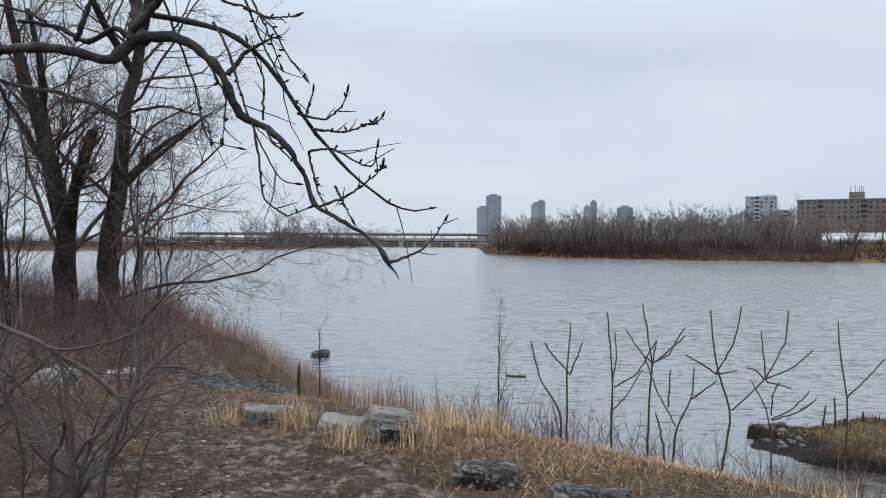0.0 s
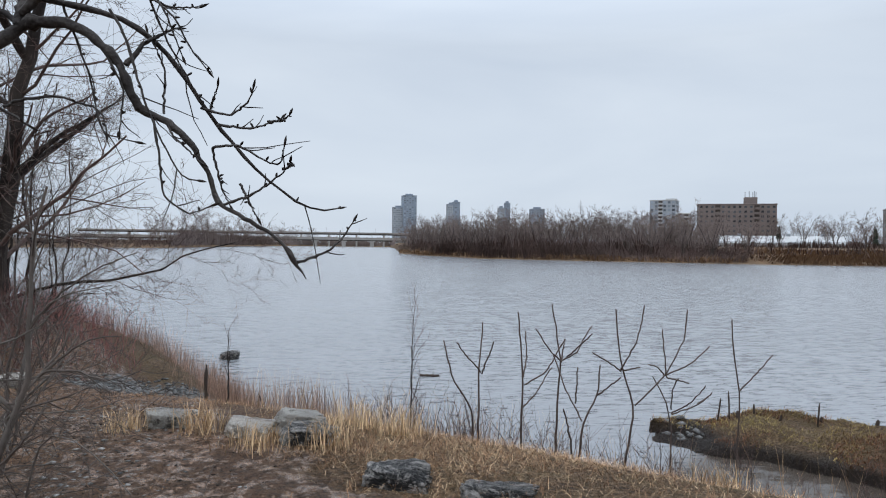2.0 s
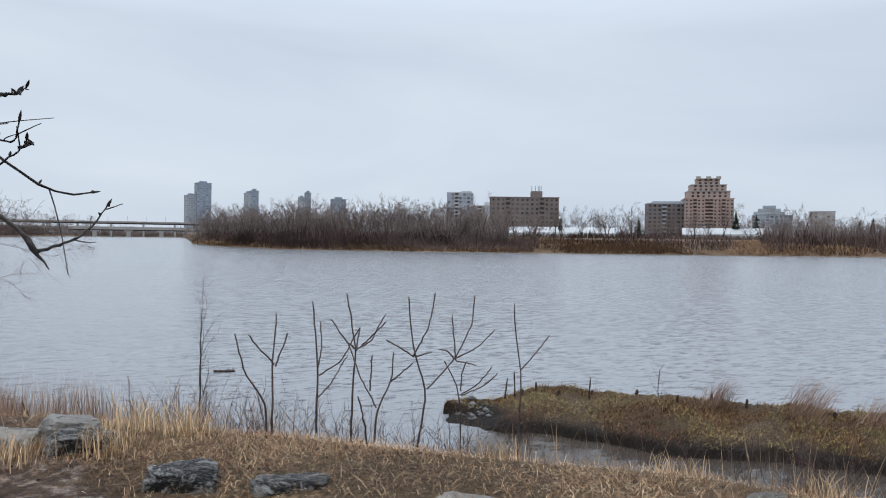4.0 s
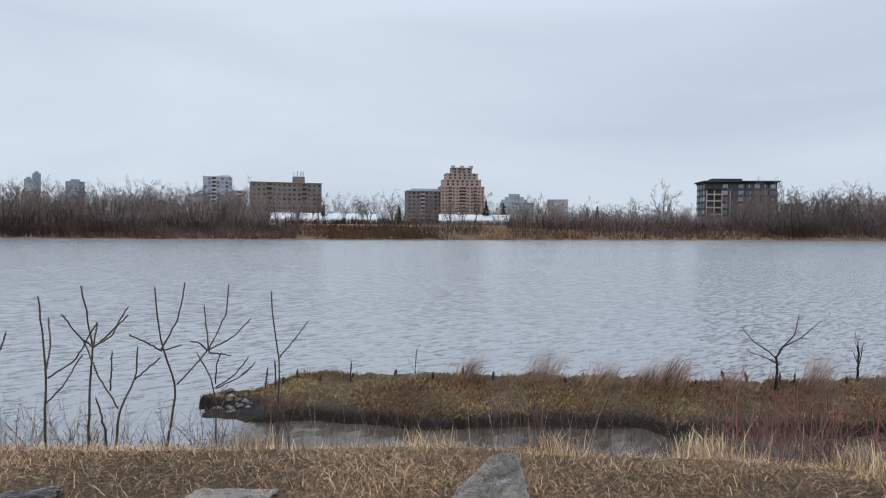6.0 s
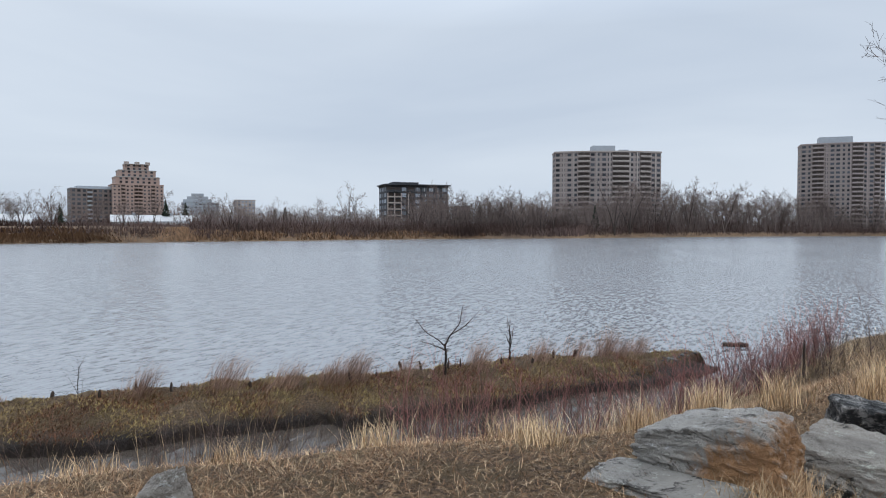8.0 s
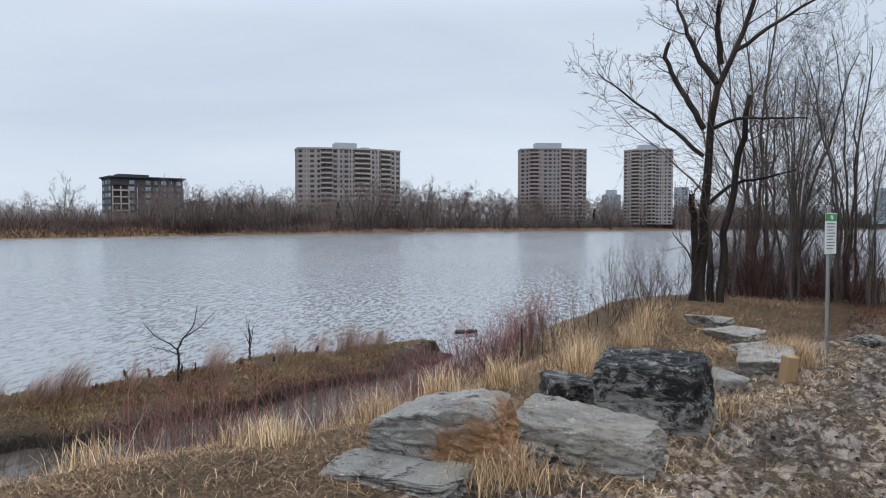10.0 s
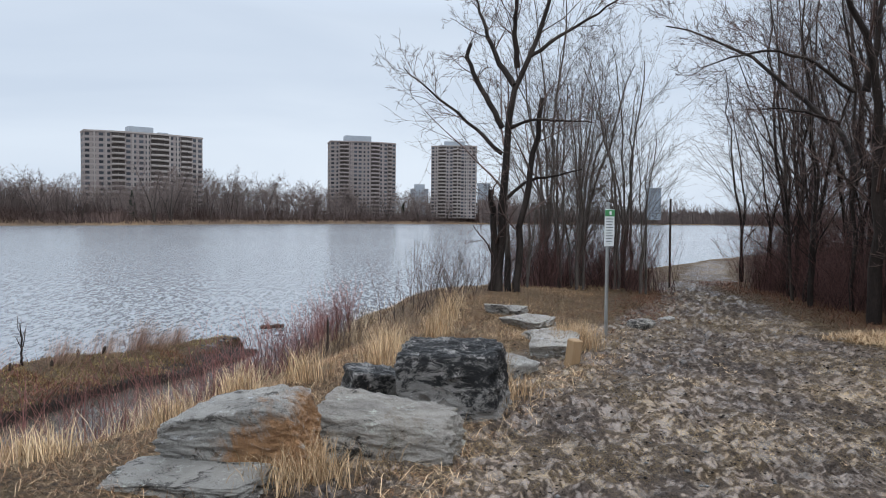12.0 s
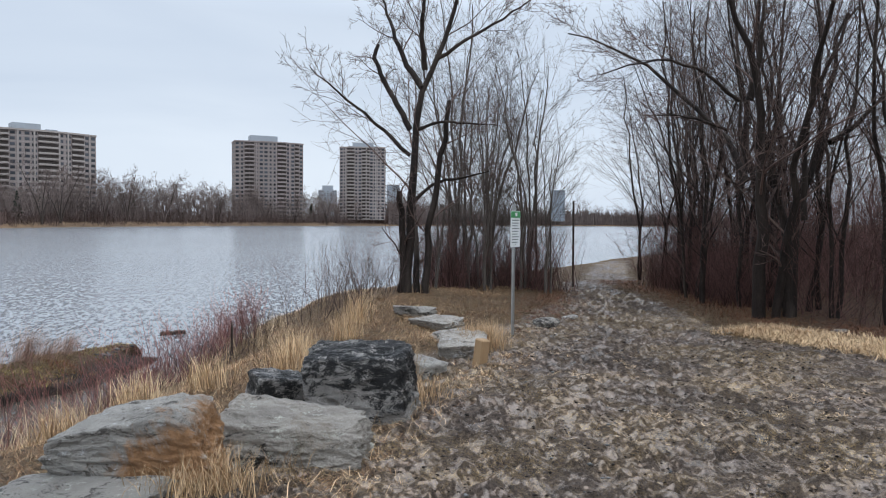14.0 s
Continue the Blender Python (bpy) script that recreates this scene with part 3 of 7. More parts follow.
azs = np.arange(-150, 60.01, 0.2)
verts, faces = [], []
for a in azs:
    d = float(far_shore(a)) + 2.5 * float(fbm(a * 1.3, 0.0, 3, 41))
    for off, h in FAR_STEPS:
        px, py = polar(a, d + off)
        verts.append((px, py, h + (0.5 * float(fbm(a * 3, off * 0.1, 2, 43)) if 0 < off < 300 else 0)))
m_ = len(FAR_STEPS)
for k in range(len(azs) - 1):
    for j in range(m_ - 1):
        faces.append((k * m_ + j, k * m_ + j + 1, (k + 1) * m_ + j + 1, (k + 1) * m_ + j))
FAR_SOIL = material("far_bank_soil", (0.2, 0.128, 0.072), 0.95, second=(0.085, 0.058, 0.04), scale=0.04, fine=0.5, bump=0)
thing("far_ground", "brown grassy far river bank", "ground", kind="structure", data=mesh_of("far_ground", verts, faces, FAR_SOIL))

# ---- buildings over the river ----
WINDOW_GLASS = glass_dark("window_glass", (0.07, 0.075, 0.085), 0.35)
# dark tone that puts shade into the colour, behind balconies and under decks
PAINTED_SHADE = material("painted_shade", (0.09, 0.075, 0.068), 0.9, second=(0.06, 0.05, 0.045), scale=0.5, fine=4, bump=0)


def facing(x, y, skew=0.0):
    """The turn that points a building's front at the camera's place, to fit its view, plus a skew."""
    return math.degrees(math.atan2(-x, y)) + skew


def building(name, label, place, width, depth, base, top, wall_mat, storeys, bays, skew=0.0, balcony_bays=(), band=None, window=(0.6, 0.55),
             lit=0.0, roof_parts=(), slab_mat=None, first=0, glass=None, side_bays=3):
    """A block with its storeys: walls, roof edge, windows, balconies and roof houses; the front is at -y."""
    x, y = place
    b = thing(name, label, "building", (x, y, 0), facing(x, y, skew))
    height = top - base
    part("wall", box_mesh("wall", (width, depth, height), wall_mat), b, m=pose(0, 0, base + height / 2))
    part("roof", box_mesh("roof", (width + 0.7, depth + 0.7, 0.7), slab_mat or CONCRETE, 0.1), b, m=pose(0, 0, top + 0.34))
    bay, floor = width / bays, height / storeys
    win = box_mesh("window", (bay * window[0], 0.3, floor * window[1]), glass or WINDOW_GLASS)
    win_side = box_mesh("window", (0.3, depth / side_bays * window[0], floor * window[1]), glass or WINDOW_GLASS)
    slab = box_mesh("balcony", (bay * 0.92, 1.5, floor * 0.36), slab_mat or CONCRETE, 0.05)
    # dark panel on the wall, standing in for the shade behind each balcony
    shade_panel = box_mesh("balcony_recess", (bay * 0.92, 0.3, floor * 0.62), PAINTED_SHADE)
    band_mesh = box_mesh("floor_band", (width + 0.3, 0.36, floor * 0.2), band) if band else None
    for s in range(first, storeys):
        z = base + (s + 0.5) * floor
        if band_mesh:
            part("floor_band", band_mesh, b, m=pose(0, -depth / 2 - 0.05, z - floor * 0.4))
        for k in range(bays):
            u = (k + 0.5) * bay - width / 2
            if k in balcony_bays:
                part("balcony_recess", shade_panel, b, m=pose(u, -depth / 2 - 0.02, z + floor * 0.12))
                part("balcony", slab, b, m=pose(u, -depth / 2 - 0.7, z - floor * 0.28))
            else:
                part("window", win, b, m=pose(u, -depth / 2 + 0.02, z + floor * 0.05))
        for k in range(side_bays):
            v = (k + 0.5) * depth / side_bays - depth / 2
            for sx in (-1, 1):
                part("window", win_side, b, m=pose(sx * (width / 2 - 0.02), v, z + floor * 0.05))
    for (u, v, w, d, h) in roof_parts:
        part("roof_house", box_mesh("roof_house", (w, d, h), slab_mat or CONCRETE, 0.15), b, m=pose(u, v, top + 0.7 + h / 2))
    return b


TAUPE = material("taupe_brick", (0.345, 0.29, 0.27), 0.9, second=(0.29, 0.245, 0.23), scale=0.06, fine=1.2, bump=0)
TAUPE_DARK = material("brown_brick", (0.31, 0.26, 0.235), 0.9, second=(0.255, 0.215, 0.195), scale=0.06, fine=1.2, bump=0)
BEIGE = material("beige_precast", (0.4, 0.35, 0.32), 0.9, second=(0.34, 0.3, 0.275), scale=0.06, fine=1.2, bump=0)
BROWN_BRICK = material("dark_brown_brick", (0.215, 0.18, 0.165), 0.9, second=(0.17, 0.14, 0.13), scale=0.06, fine=1.2, bump=0)
PINK_BRICK = material("pink_brick", (0.4, 0.295, 0.25), 0.9, second=(0.33, 0.245, 0.21), scale=0.06, fine=1.2, bump=0)
# blue-grey, grey and pale-glass tones lightened: distance haze put into the colour
BLUE_GREY = material("blue_grey_cladding", (0.27, 0.315, 0.37), 0.7, second=(0.22, 0.26, 0.31), scale=0.03, fine=0.6, bump=0)
GREY_CLAD = material("grey_cladding", (0.37, 0.4, 0.43), 0.8, second=(0.31, 0.335, 0.36), scale=0.03, fine=0.6, bump=0)
BLACK_CLAD = material("black_cladding", (0.075, 0.08, 0.088), 0.7, second=(0.032, 0.034, 0.038), scale=0.05, fine=1.0, bump=0)
PALE_GLASS = glass_dark("haze_toned_glass", (0.25, 0.285, 0.33), 0.4)
WHITE_PAINT = material("white_sheet_metal", (0.56, 0.56, 0.555), 0.6, second=(0.42, 0.42, 0.415), scale=0.08, fine=1.5, bump=0)

def curved_block(label, place, width, depth, base, top, storeys, bays, skew, bow, stacks, piers, wall_mat, trim_mat, roof_parts):
    """A slab of flats with a bowed front: floor bands, window bays, balcony stacks with dark panels for their shade and
    solid parapets, and piers.
    """
    x, y = place
    b = thing("apartment_block", label, "building", (x, y, 0), facing(x, y, skew))
    height = top - base
    floor, bay = height / storeys, width / bays

    def front(u):
        """The front's place and turn at u, from -0.5 to 0.5 along it."""
        return width * u, -depth / 2 + bow * 4 * u * u, math.degrees(math.atan2(bow * 8 * u, width))

    def bowed(name, out, back, z0, z1, mat):
        bm = bmesh.new()
        us = [k / 24 - 0.5 for k in range(25)]
        ring = [(front(u)[0] * (1 + out / width), front(u)[1] - out) for u in us] + [(front(u)[0] * (1 + out / width), back if back is not None else front(u)[1] + 0.2) for u in us[::-1]]
        low, high = [bm.verts.new((px, py, z0)) for px, py in ring], [bm.verts.new((px, py, z1)) for px, py in ring]
        n = len(ring)
        for k in range(n):
            bm.faces.new((low[k], low[(k + 1) % n], high[(k + 1) % n], high[k]))
        for k in range(24):
            for loop in (low, high):
                bm.faces.new((loop[k], loop[k + 1], loop[n - 2 - k], loop[n - 1 - k]))
        bmesh.ops.recalc_face_normals(bm, faces=bm.faces)
        return from_bm(name, bm, mat)

    part("wall", bowed("wall", 0.0, depth / 2, base, top, wall_mat), b)
    part("roof", bowed("roof", 0.5, depth / 2 + 0.5, top, top + 0.8, trim_mat), b)
    band = bowed("floor_band", 0.12, None, -floor * 0.1, floor * 0.1, trim_mat)
    win = box_mesh("window", (bay * 0.66, 0.3, floor * 0.5), WINDOW_GLASS)
    narrow = box_mesh("window", (bay * 0.4, 0.3, floor * 0.5), WINDOW_GLASS)
    # flat dark panel: balcony shade put into its colour, the wall is not hollowed
    shade_panel = box_mesh("balcony_recess", (bay * 0.98, 0.3, floor * 0.62), PAINTED_SHADE)
    rail = box_mesh("balcony", (bay * 1.0, 1.3, floor * 0.34), trim_mat, 0.05)
    side_win = box_mesh("window", (0.3, 2.2, floor * 0.5), WINDOW_GLASS)
    for s in range(storeys):
        z = base + (s + 0.5) * floor
        part("floor_band", band, b, m=pose(0, 0, z - floor * 0.42))
        for k in range(bays):
            px, py, turn = front((k + 0.5) / bays - 0.5)
            if k in stacks:
                part("balcony_recess", shade_panel, b, m=pose(px, py - 0.05, z + floor * 0.14, 0, 0, turn))
                part("balcony", rail, b, m=pose(px, py - 0.6, z - floor * 0.26, 0, 0, turn))
            else:
                part("window", narrow if k % 3 == 1 else win, b, m=pose(px, py - 0.04, z + floor * 0.06, 0, 0, turn))
        for v in (-0.05, 0.25):
            part("window", side_win, b, m=pose(-width / 2 - 0.02, v * depth, z + floor * 0.06))
            part("window", side_win, b, m=pose(width / 2 + 0.02, v * depth, z + floor * 0.06))
    pier = box_mesh("pier", (0.8, 0.7, height), trim_mat)
    for u in piers:
        px, py, turn = front(u)
        part("pier", pier, b, m=pose(px, py - 0.1, base + height / 2, 0, 0, turn))
    for (u, v, w, d, h) in roof_parts:
        part("roof_house", box_mesh("roof_house", (w, d, h), GREY_CLAD, 0.15), b, m=pose(u, v, top + 0.8 + h / 2))
    return b


# slabs of flats on the right of the far bank
curved_block("wide taupe brick apartment block with a bowed front and balcony stacks", (384.5, 71.5), 56, 16, 2.5, 42.3, 15, 19, 11, 5.0, (4, 5, 10, 11, 12, 15, 16), (-0.42, -0.33, -0.12, 0.0, 0.19, 0.26, 0.44),
             TAUPE, BEIGE, ((-2, 2, 12.0, 8, 3.4), (9, 2, 5, 5, 1.4)))
curved_block("tall brown brick apartment block with a bowed front and balconies", (547, -54.6), 50, 20, 3, 59.0, 19, 15, 10, 4.0, (2, 3, 9, 10, 13), (-0.2, 0.08, 0.28),
             TAUPE_DARK, TAUPE, ((-3.5, 2, 20, 10, 4.8),))
curved_block("tall beige apartment tower with pale balcony bands", (584.4, -135.7), 37, 24, 3, 62.0, 21, 12, -4, 3.0, (2, 3, 6, 7), (-0.36, 0.1, 0.3),
             TAUPE, BEIGE, ((0, 2, 17, 10, 4.4), (0, 3, 25, 14, 1.4)))
building("apartment_block", "distant grey apartment tower", (1180.9, -214.3), 30, 24, 4, 52, GREY_CLAD, 15, 7, glass=PALE_GLASS, roof_parts=((0, 0, 18, 12, 8),), slab_mat=GREY_CLAD)
building("apartment_block", "distant grey apartment tower behind trees", (772.5, -214.0), 14, 18, 4, 42, GREY_CLAD, 13, 4, glass=PALE_GLASS, slab_mat=GREY_CLAD)
building("apartment_block", "distant blue-grey tower behind the copse", (790, -431.9), 18, 18, 4, 42, GREY_CLAD, 12, 5, glass=PALE_GLASS, slab_mat=GREY_CLAD)

# the black six-storey block with its pale balcony frames
# its pale glass colour stands in for sky reflected in the windows
dark = building("modern_block", "black-clad six-storey block with pale balcony frames", (360.5, 175.0), 35, 18, 2.0, 25.0, BLACK_CLAD, 7, 9, 16, (0, 1, 3),
                window=(0.62, 0.6), roof_parts=((-5, 2, 15, 9, 2.2), (-9, 1, 5, 5, 0.9)), slab_mat=BLACK_CLAD, glass=PALE_GLASS)
post = box_mesh("balcony_frame", (0.5, 0.5, 19.0), BEIGE)
rail = box_mesh("balcony_rail", (7.6, 0.35, 0.7), BEIGE)
for u in (-17.2, -13.4, -9.6, -5.6, 17.2):
    part("balcony_frame", post, dark, "pale concrete frame", pose(u, -10.4, 11.8))
for z in (5.8, 9.2, 12.6, 16.0, 19.3):
    part("balcony_rail", rail, dark, "pale balcony rail", pose(-13.4, -10.5, z))
mullion = box_mesh("window_mullion", (0.28, 0.2, 2.0), WHITE_PAINT)
for s_ in range(2, 7):
    for k in (4, 5, 7, 8):
        part("window_mullion", mullion, dark, "white window mullion", pose((k + 0.5) * 35 / 9 - 17.5 + 0.6 * (s_ % 2), -9.2, 2.0 + (s_ + 0.55) * 23 / 7))
part("roof_edge", box_mesh("roof_edge", (37.5, 20.5, 0.6), BLACK_CLAD), dark, m=pose(0, -0.5, 26.0))
building("low_house", "low dark pavilion beside the black block", (371, 150), 9, 8, 2, 14, BROWN_BRICK, 4, 3, slab_mat=BLACK_CLAD)

# the stepped pink tower and its wing
pyr = building("stepped_tower", "stepped pink brick apartment tower", (410, 437.6), 36, 26, 2.0, 34.5, PINK_BRICK, 12, 12, 8, (2, 5, 6, 9), window=(0.42, 0.42), slab_mat=PINK_BRICK)
for (w, z0, z1) in ((31, 35.2, 40.5), (26, 40.5, 45.6), (17, 45.6, 50.6)):
    part("tier", box_mesh("tier", (w, w * 0.72, z1 - z0), PINK_BRICK), pyr, m=pose(0, 0, (z0 + z1) / 2))
    part("tier_roof", box_mesh("tier_roof", (w + 0.8, w * 0.72 + 0.8, 0.6), CONCRETE), pyr, m=pose(0, 0, z1 + 0.2))
    tier_win = box_mesh("window", (1.7, 0.3, 1.5), WINDOW_GLASS)
    for k in range(int(w / 4)):
        for zz in np.arange(z0 + 1.6, z1 - 0.8, 2.6):
            part("window", tier_win, pyr, m=pose((k + 0.5) * 4 - int(w / 4) * 2, -w * 0.36 - 0.02, float(zz)))
for u in (-7.5, 0, 7.5):
    part("dormer", box_mesh("dormer", (3.2, 3.2, 2.2), BEIGE), pyr, m=pose(u, -7, 51.4))
building("apartment_wing", "lower brown wing with a green-grey roof", (386.5, 458.7), 29, 20, 2, 31.0, BROWN_BRICK, 9, 8, 8, (3,), roof_parts=((2, 0, 24, 15, 1.6),), slab_mat=GREY_CLAD)
dome = building("stepped_block", "distant grey stepped apartment block", (664.9, 606.3), 42, 24, 3, 32, GREY_CLAD, 8, 9, glass=PALE_GLASS, slab_mat=GREY_CLAD)
for (w, z) in ((33, 33.5), (24, 37), (14, 40.5)):
    part("tier", box_mesh("tier", (w, 18, 3.6), GREY_CLAD, 0.4), dome, m=pose(-3, 0, z + 1.2))
building("low_block", "distant beige low block", (698.3, 567.7), 25, 20, 3, 36, BEIGE, 9, 6, glass=PALE_GLASS)

# the brown brick slab with aerials, the white block behind it
brick = building("brick_slab", "dark brown brick slab with roof aerials", (253.8, 453.2), 48.5, 16, 2.5, 31.2, BROWN_BRICK, 9, 14, 6, (3, 10), window=(0.45, 0.42),
                 roof_parts=((9.0, 0, 8, 6, 4.6),), slab_mat=BROWN_BRICK)
aerial = box_mesh("aerial", (0.45, 0.3, 4.2), GREY_CLAD)
for k, u in enumerate((5.6, 8.2, 10.4, 11.4, 12.4)):
    part("aerial", aerial, brick, "pale roof aerial", pose(u, 0, 38.0 + 0.6 * (k % 2)))
building("tall_block", "white and grey apartment block with glazed front", (245.4, 547.4), 20, 16, 3, 39.5, GREY_CLAD, 12, 6, -10, (2,), glass=PALE_GLASS,
         window=(0.62, 0.6), roof_parts=((5.5, 0, 8, 8, 1.2),), slab_mat=WHITE_PAINT)
building("tall_block", "pale stepped apartment block", (254.8, 541.0), 17, 14, 3, 28.7, CONCRETE, 9, 5, -10, (0, 4), glass=PALE_GLASS, slab_mat=WHITE_PAINT)

# far towers
for (px, py, w, top, label, mat) in ((83.6, 1497.6, 22, 80, "distant grey-blue residential tower", GREY_CLAD), (106.2, 1496.2, 28, 105, "distant tall blue-grey tower", BLUE_GREY),
                                     (181.0, 1387.6, 15, 82, "distant pale grey tower half", GREY_CLAD), (191.5, 1387.6, 14, 87, "distant blue-grey taller tower half", BLUE_GREY),
                                     (278.5, 1370.7, 12, 76, "distant pale grey tower half", GREY_CLAD), (290.5, 1370.7, 11, 86, "distant blue-grey taller tower half", BLUE_GREY),
                                     (322.3, 1259.4, 24, 69, "distant squat blue-grey tower", BLUE_GREY)):
    building("tower", label, (px, py), w, w * 0.9, 4, top, mat, max(6, int(top / 4.5)), 5, 12, glass=PALE_GLASS, window=(0.5, 0.45), slab_mat=BLUE_GREY, side_bays=2,
             roof_parts=((0, 0, w * 0.5, w * 0.4, 3.5),))


def shed(place, length, depth, label, skew=0.0):
    """A long low shed with a pale pitched sheet roof, its wall panels and eaves."""
    x, y = place
    b = thing("long_shed", label, "shed", (x, y, 1.6), facing(x, y, skew))
    part("wall", box_mesh("wall", (length, depth, 3.2), GREY_CLAD), b, m=pose(0, 0, 1.6))
    bm = bmesh.new()
    vs = [bm.verts.new(v) for v in ((-length / 2 - 0.5, -depth / 2 - 0.6, 2.7), (length / 2 + 0.5, -depth / 2 - 0.6, 2.7), (length / 2 + 0.5, 0, 5.8), (-length / 2 - 0.5, 0, 5.8),
                                    (length / 2 + 0.5, depth / 2 + 0.6, 2.7), (-length / 2 - 0.5, depth / 2 + 0.6, 2.7))]
    for f in ((0, 1, 2, 3), (3, 2, 4, 5), (0, 3, 5), (1, 4, 2), (0, 5, 4, 1)):
        bm.faces.new([vs[i] for i in f])
    part("roof", from_bm("roof", bm, WHITE_PAINT), b, "white sheet metal roof")
    seam = box_mesh("roof_seam", (0.18, 0.1, 0.1), GREY_CLAD)
    panel = box_mesh("wall_panel", (length / 9 * 0.8, 0.12, 1.9), WHITE_PAINT)
    vent = box_mesh("roof_vent", (1.6, 1.0, 1.2), GREY_CLAD, 0.1)
    for k in range(9):
        part("wall_panel", panel, b, m=pose((k + 0.5) * length / 9 - length / 2, -depth / 2 - 0.05, 1.5))
    for u in (-0.28, 0.1, 0.36):
        part("roof_vent", vent, b, m=pose(u * length, 0, 6.1))
    return b


shed((174.5, 280.0), 50, 12, "long low shed with a white metal roof", 4)
shed((232.5, 233.4), 39, 12, "long low shed with a white panelled roof", 3)
shed((140.0, 298.0), 20, 10, "low shed with a pale roof behind trees", 3)

# ---- the road bridge far upstream ----
bridge = thing("bridge", "long low grey concrete road bridge far upstream", "bridge")
for (y0, z0, h) in ((1020, 9.0, 2.6), (1052, 17.4, 1.3)):
    part("deck", box_mesh("deck", (520, 12, h), CONCRETE), bridge, m=pose(-130, y0, z0))
    # the girder's dark colour stands for the shade below the deck
    part("girder", box_mesh("girder", (520, 8, 1.6), PAINTED_SHADE), bridge, "grey girder painted dark for the shade under the deck", pose(-130, y0, z0 - h / 2 - 0.8))
    part("parapet", box_mesh("parapet", (520, 0.5, 1.0), CONCRETE), bridge, m=pose(-130, y0 - 6.3, z0 + h / 2 + 0.5))
lamp_post = box_mesh("lamp_post", (0.35, 0.35, 8.0), GREY_CLAD)
for k in range(10):
    part("lamp_post", lamp_post, bridge, m=pose(-190 + 24 * k, 1052, 22.0))
pier = box_mesh("pier", (5.5, 9, 10), CONCRETE, 0.5)
pier_cap = box_mesh("pier_cap", (10, 10, 1.6), CONCRETE, 0.2)
pier_tall = box_mesh("pier", (2.6, 8, 18), CONCRETE, 0.4)
for k in range(13):
    p = part("pier", pier, bridge, m=pose(-380 + 40 * k, 1020, 1.6))
    part("pier_cap", pier_cap, p, m=pose(0, 0, 4.2))
    part("pier", pier_tall, bridge, m=pose(-362 + 40 * k, 1052, 7.2))

# ---- bare trees ----


class Tubes:
    """Collects tapered limbs of round section into one mesh."""

    def __init__(self):
        self.v, self.f, self.n = [], [], 0

    def add(self, pts, rad, sides):
        """pts: limbs x corners x 3; rad: limbs x corners."""
        pts, rad = np.asarray(pts, float), np.asarray(rad, float)
        if pts.ndim == 2:
            pts, rad = pts[None], rad[None]
        m, k, _ = pts.shape
        t = np.gradient(pts, axis=1)
        t /= np.linalg.norm(t, axis=2, keepdims=True) + 1e-9
        ref = np.where(np.abs(t[:, :1, 2:3]) > 0.85, np.array([[[1.0, 0.2, 0]]]), np.array([[[0.0, 0.1, 1.0]]]))
        a = np.cross(t, np.broadcast_to(ref, t.shape))
        a /= np.linalg.norm(a, axis=2, keepdims=True) + 1e-9
        b = np.cross(t, a)
        ang = np.arange(sides) * 2 * np.pi / sides
        ring = pts[:, :, None] + rad[:, :, None, None] * (a[:, :, None] * np.cos(ang)[:, None] + b[:, :, None] * np.sin(ang)[:, None])
        base = self.n + np.arange(m)[:, None, None] * k * sides + np.arange(k - 1)[None, :, None] * sides
        j, j2 = np.arange(sides)[None, None], (np.arange(sides) + 1)[None, None] % sides
        self.f.append(np.stack([base + j, base + j2, base + sides + j2, base + sides + j], -1).reshape(-1, 4))
        self.v.append(ring.reshape(-1, 3))
        self.n += m * k * sides

    def mesh(self, name, mat, smooth=True):
        return mesh_of(name, np.concatenate(self.v), np.concatenate(self.f), mat, smooth)


def unit(v):
    return v / (np.linalg.norm(v, axis=-1, keepdims=True) + 1e-9)


def limbs(r, start, way, length, segs, wobble, up):
    """Limbs that wander from their starts: positions, limbs x (segs + 1) x 3."""
    m = len(start)
    pts = np.empty((m, segs + 1, 3))
    pts[:, 0] = start
    way = unit(way)
    for k in range(segs):
        way = unit(way + r.normal(0, wobble, (m, 3)) + np.array([0, 0, up]))
        pts[:, k + 1] = pts[:, k] + way * (length / segs)[:, None]
    return pts


def children(r, pts, rad, count, lo, hi, angle, ratio, shrink, thin=0.55, floor=0.0):
    """Starts, ways, lengths and radii of the side limbs of given limbs."""
    m, k, _ = pts.shape
    u = lo + (hi - lo) * (np.arange(count)[None] + r.random((m, count))) / count
    f = u * (k - 1)
    i = np.minimum(f.astype(int), k - 2)
    w = (f - i)[..., None]
    row = np.arange(m)[:, None]
    start = pts[row, i] * (1 - w) + pts[row, i + 1] * w
    tang = unit(pts[row, i + 1] - pts[row, i])
    rr = rad[row, i] * (1 - w[..., 0]) + rad[row, i + 1] * w[..., 0]
    side_way = unit(np.cross(tang, r.normal(size=tang.shape)))
    ang = np.radians(angle) * (0.65 + 0.7 * r.random(u.shape))[..., None]
    way = tang * np.cos(ang) + side_way * np.sin(ang)
    total = np.linalg.norm(np.diff(pts, axis=1), axis=2).sum(1)[:, None]
    length = np.maximum(total * ratio * (1.15 - shrink * u) * (0.6 + 0.8 * r.random(u.shape)), floor)
    return start.reshape(-1, 3), way.reshape(-1, 3), length.reshape(-1), np.maximum(rr * thin, 0.0015).reshape(-1)


def taper(r0, k, end=0.25):
    return r0[:, None] * np.linspace(1, end, k)[None]


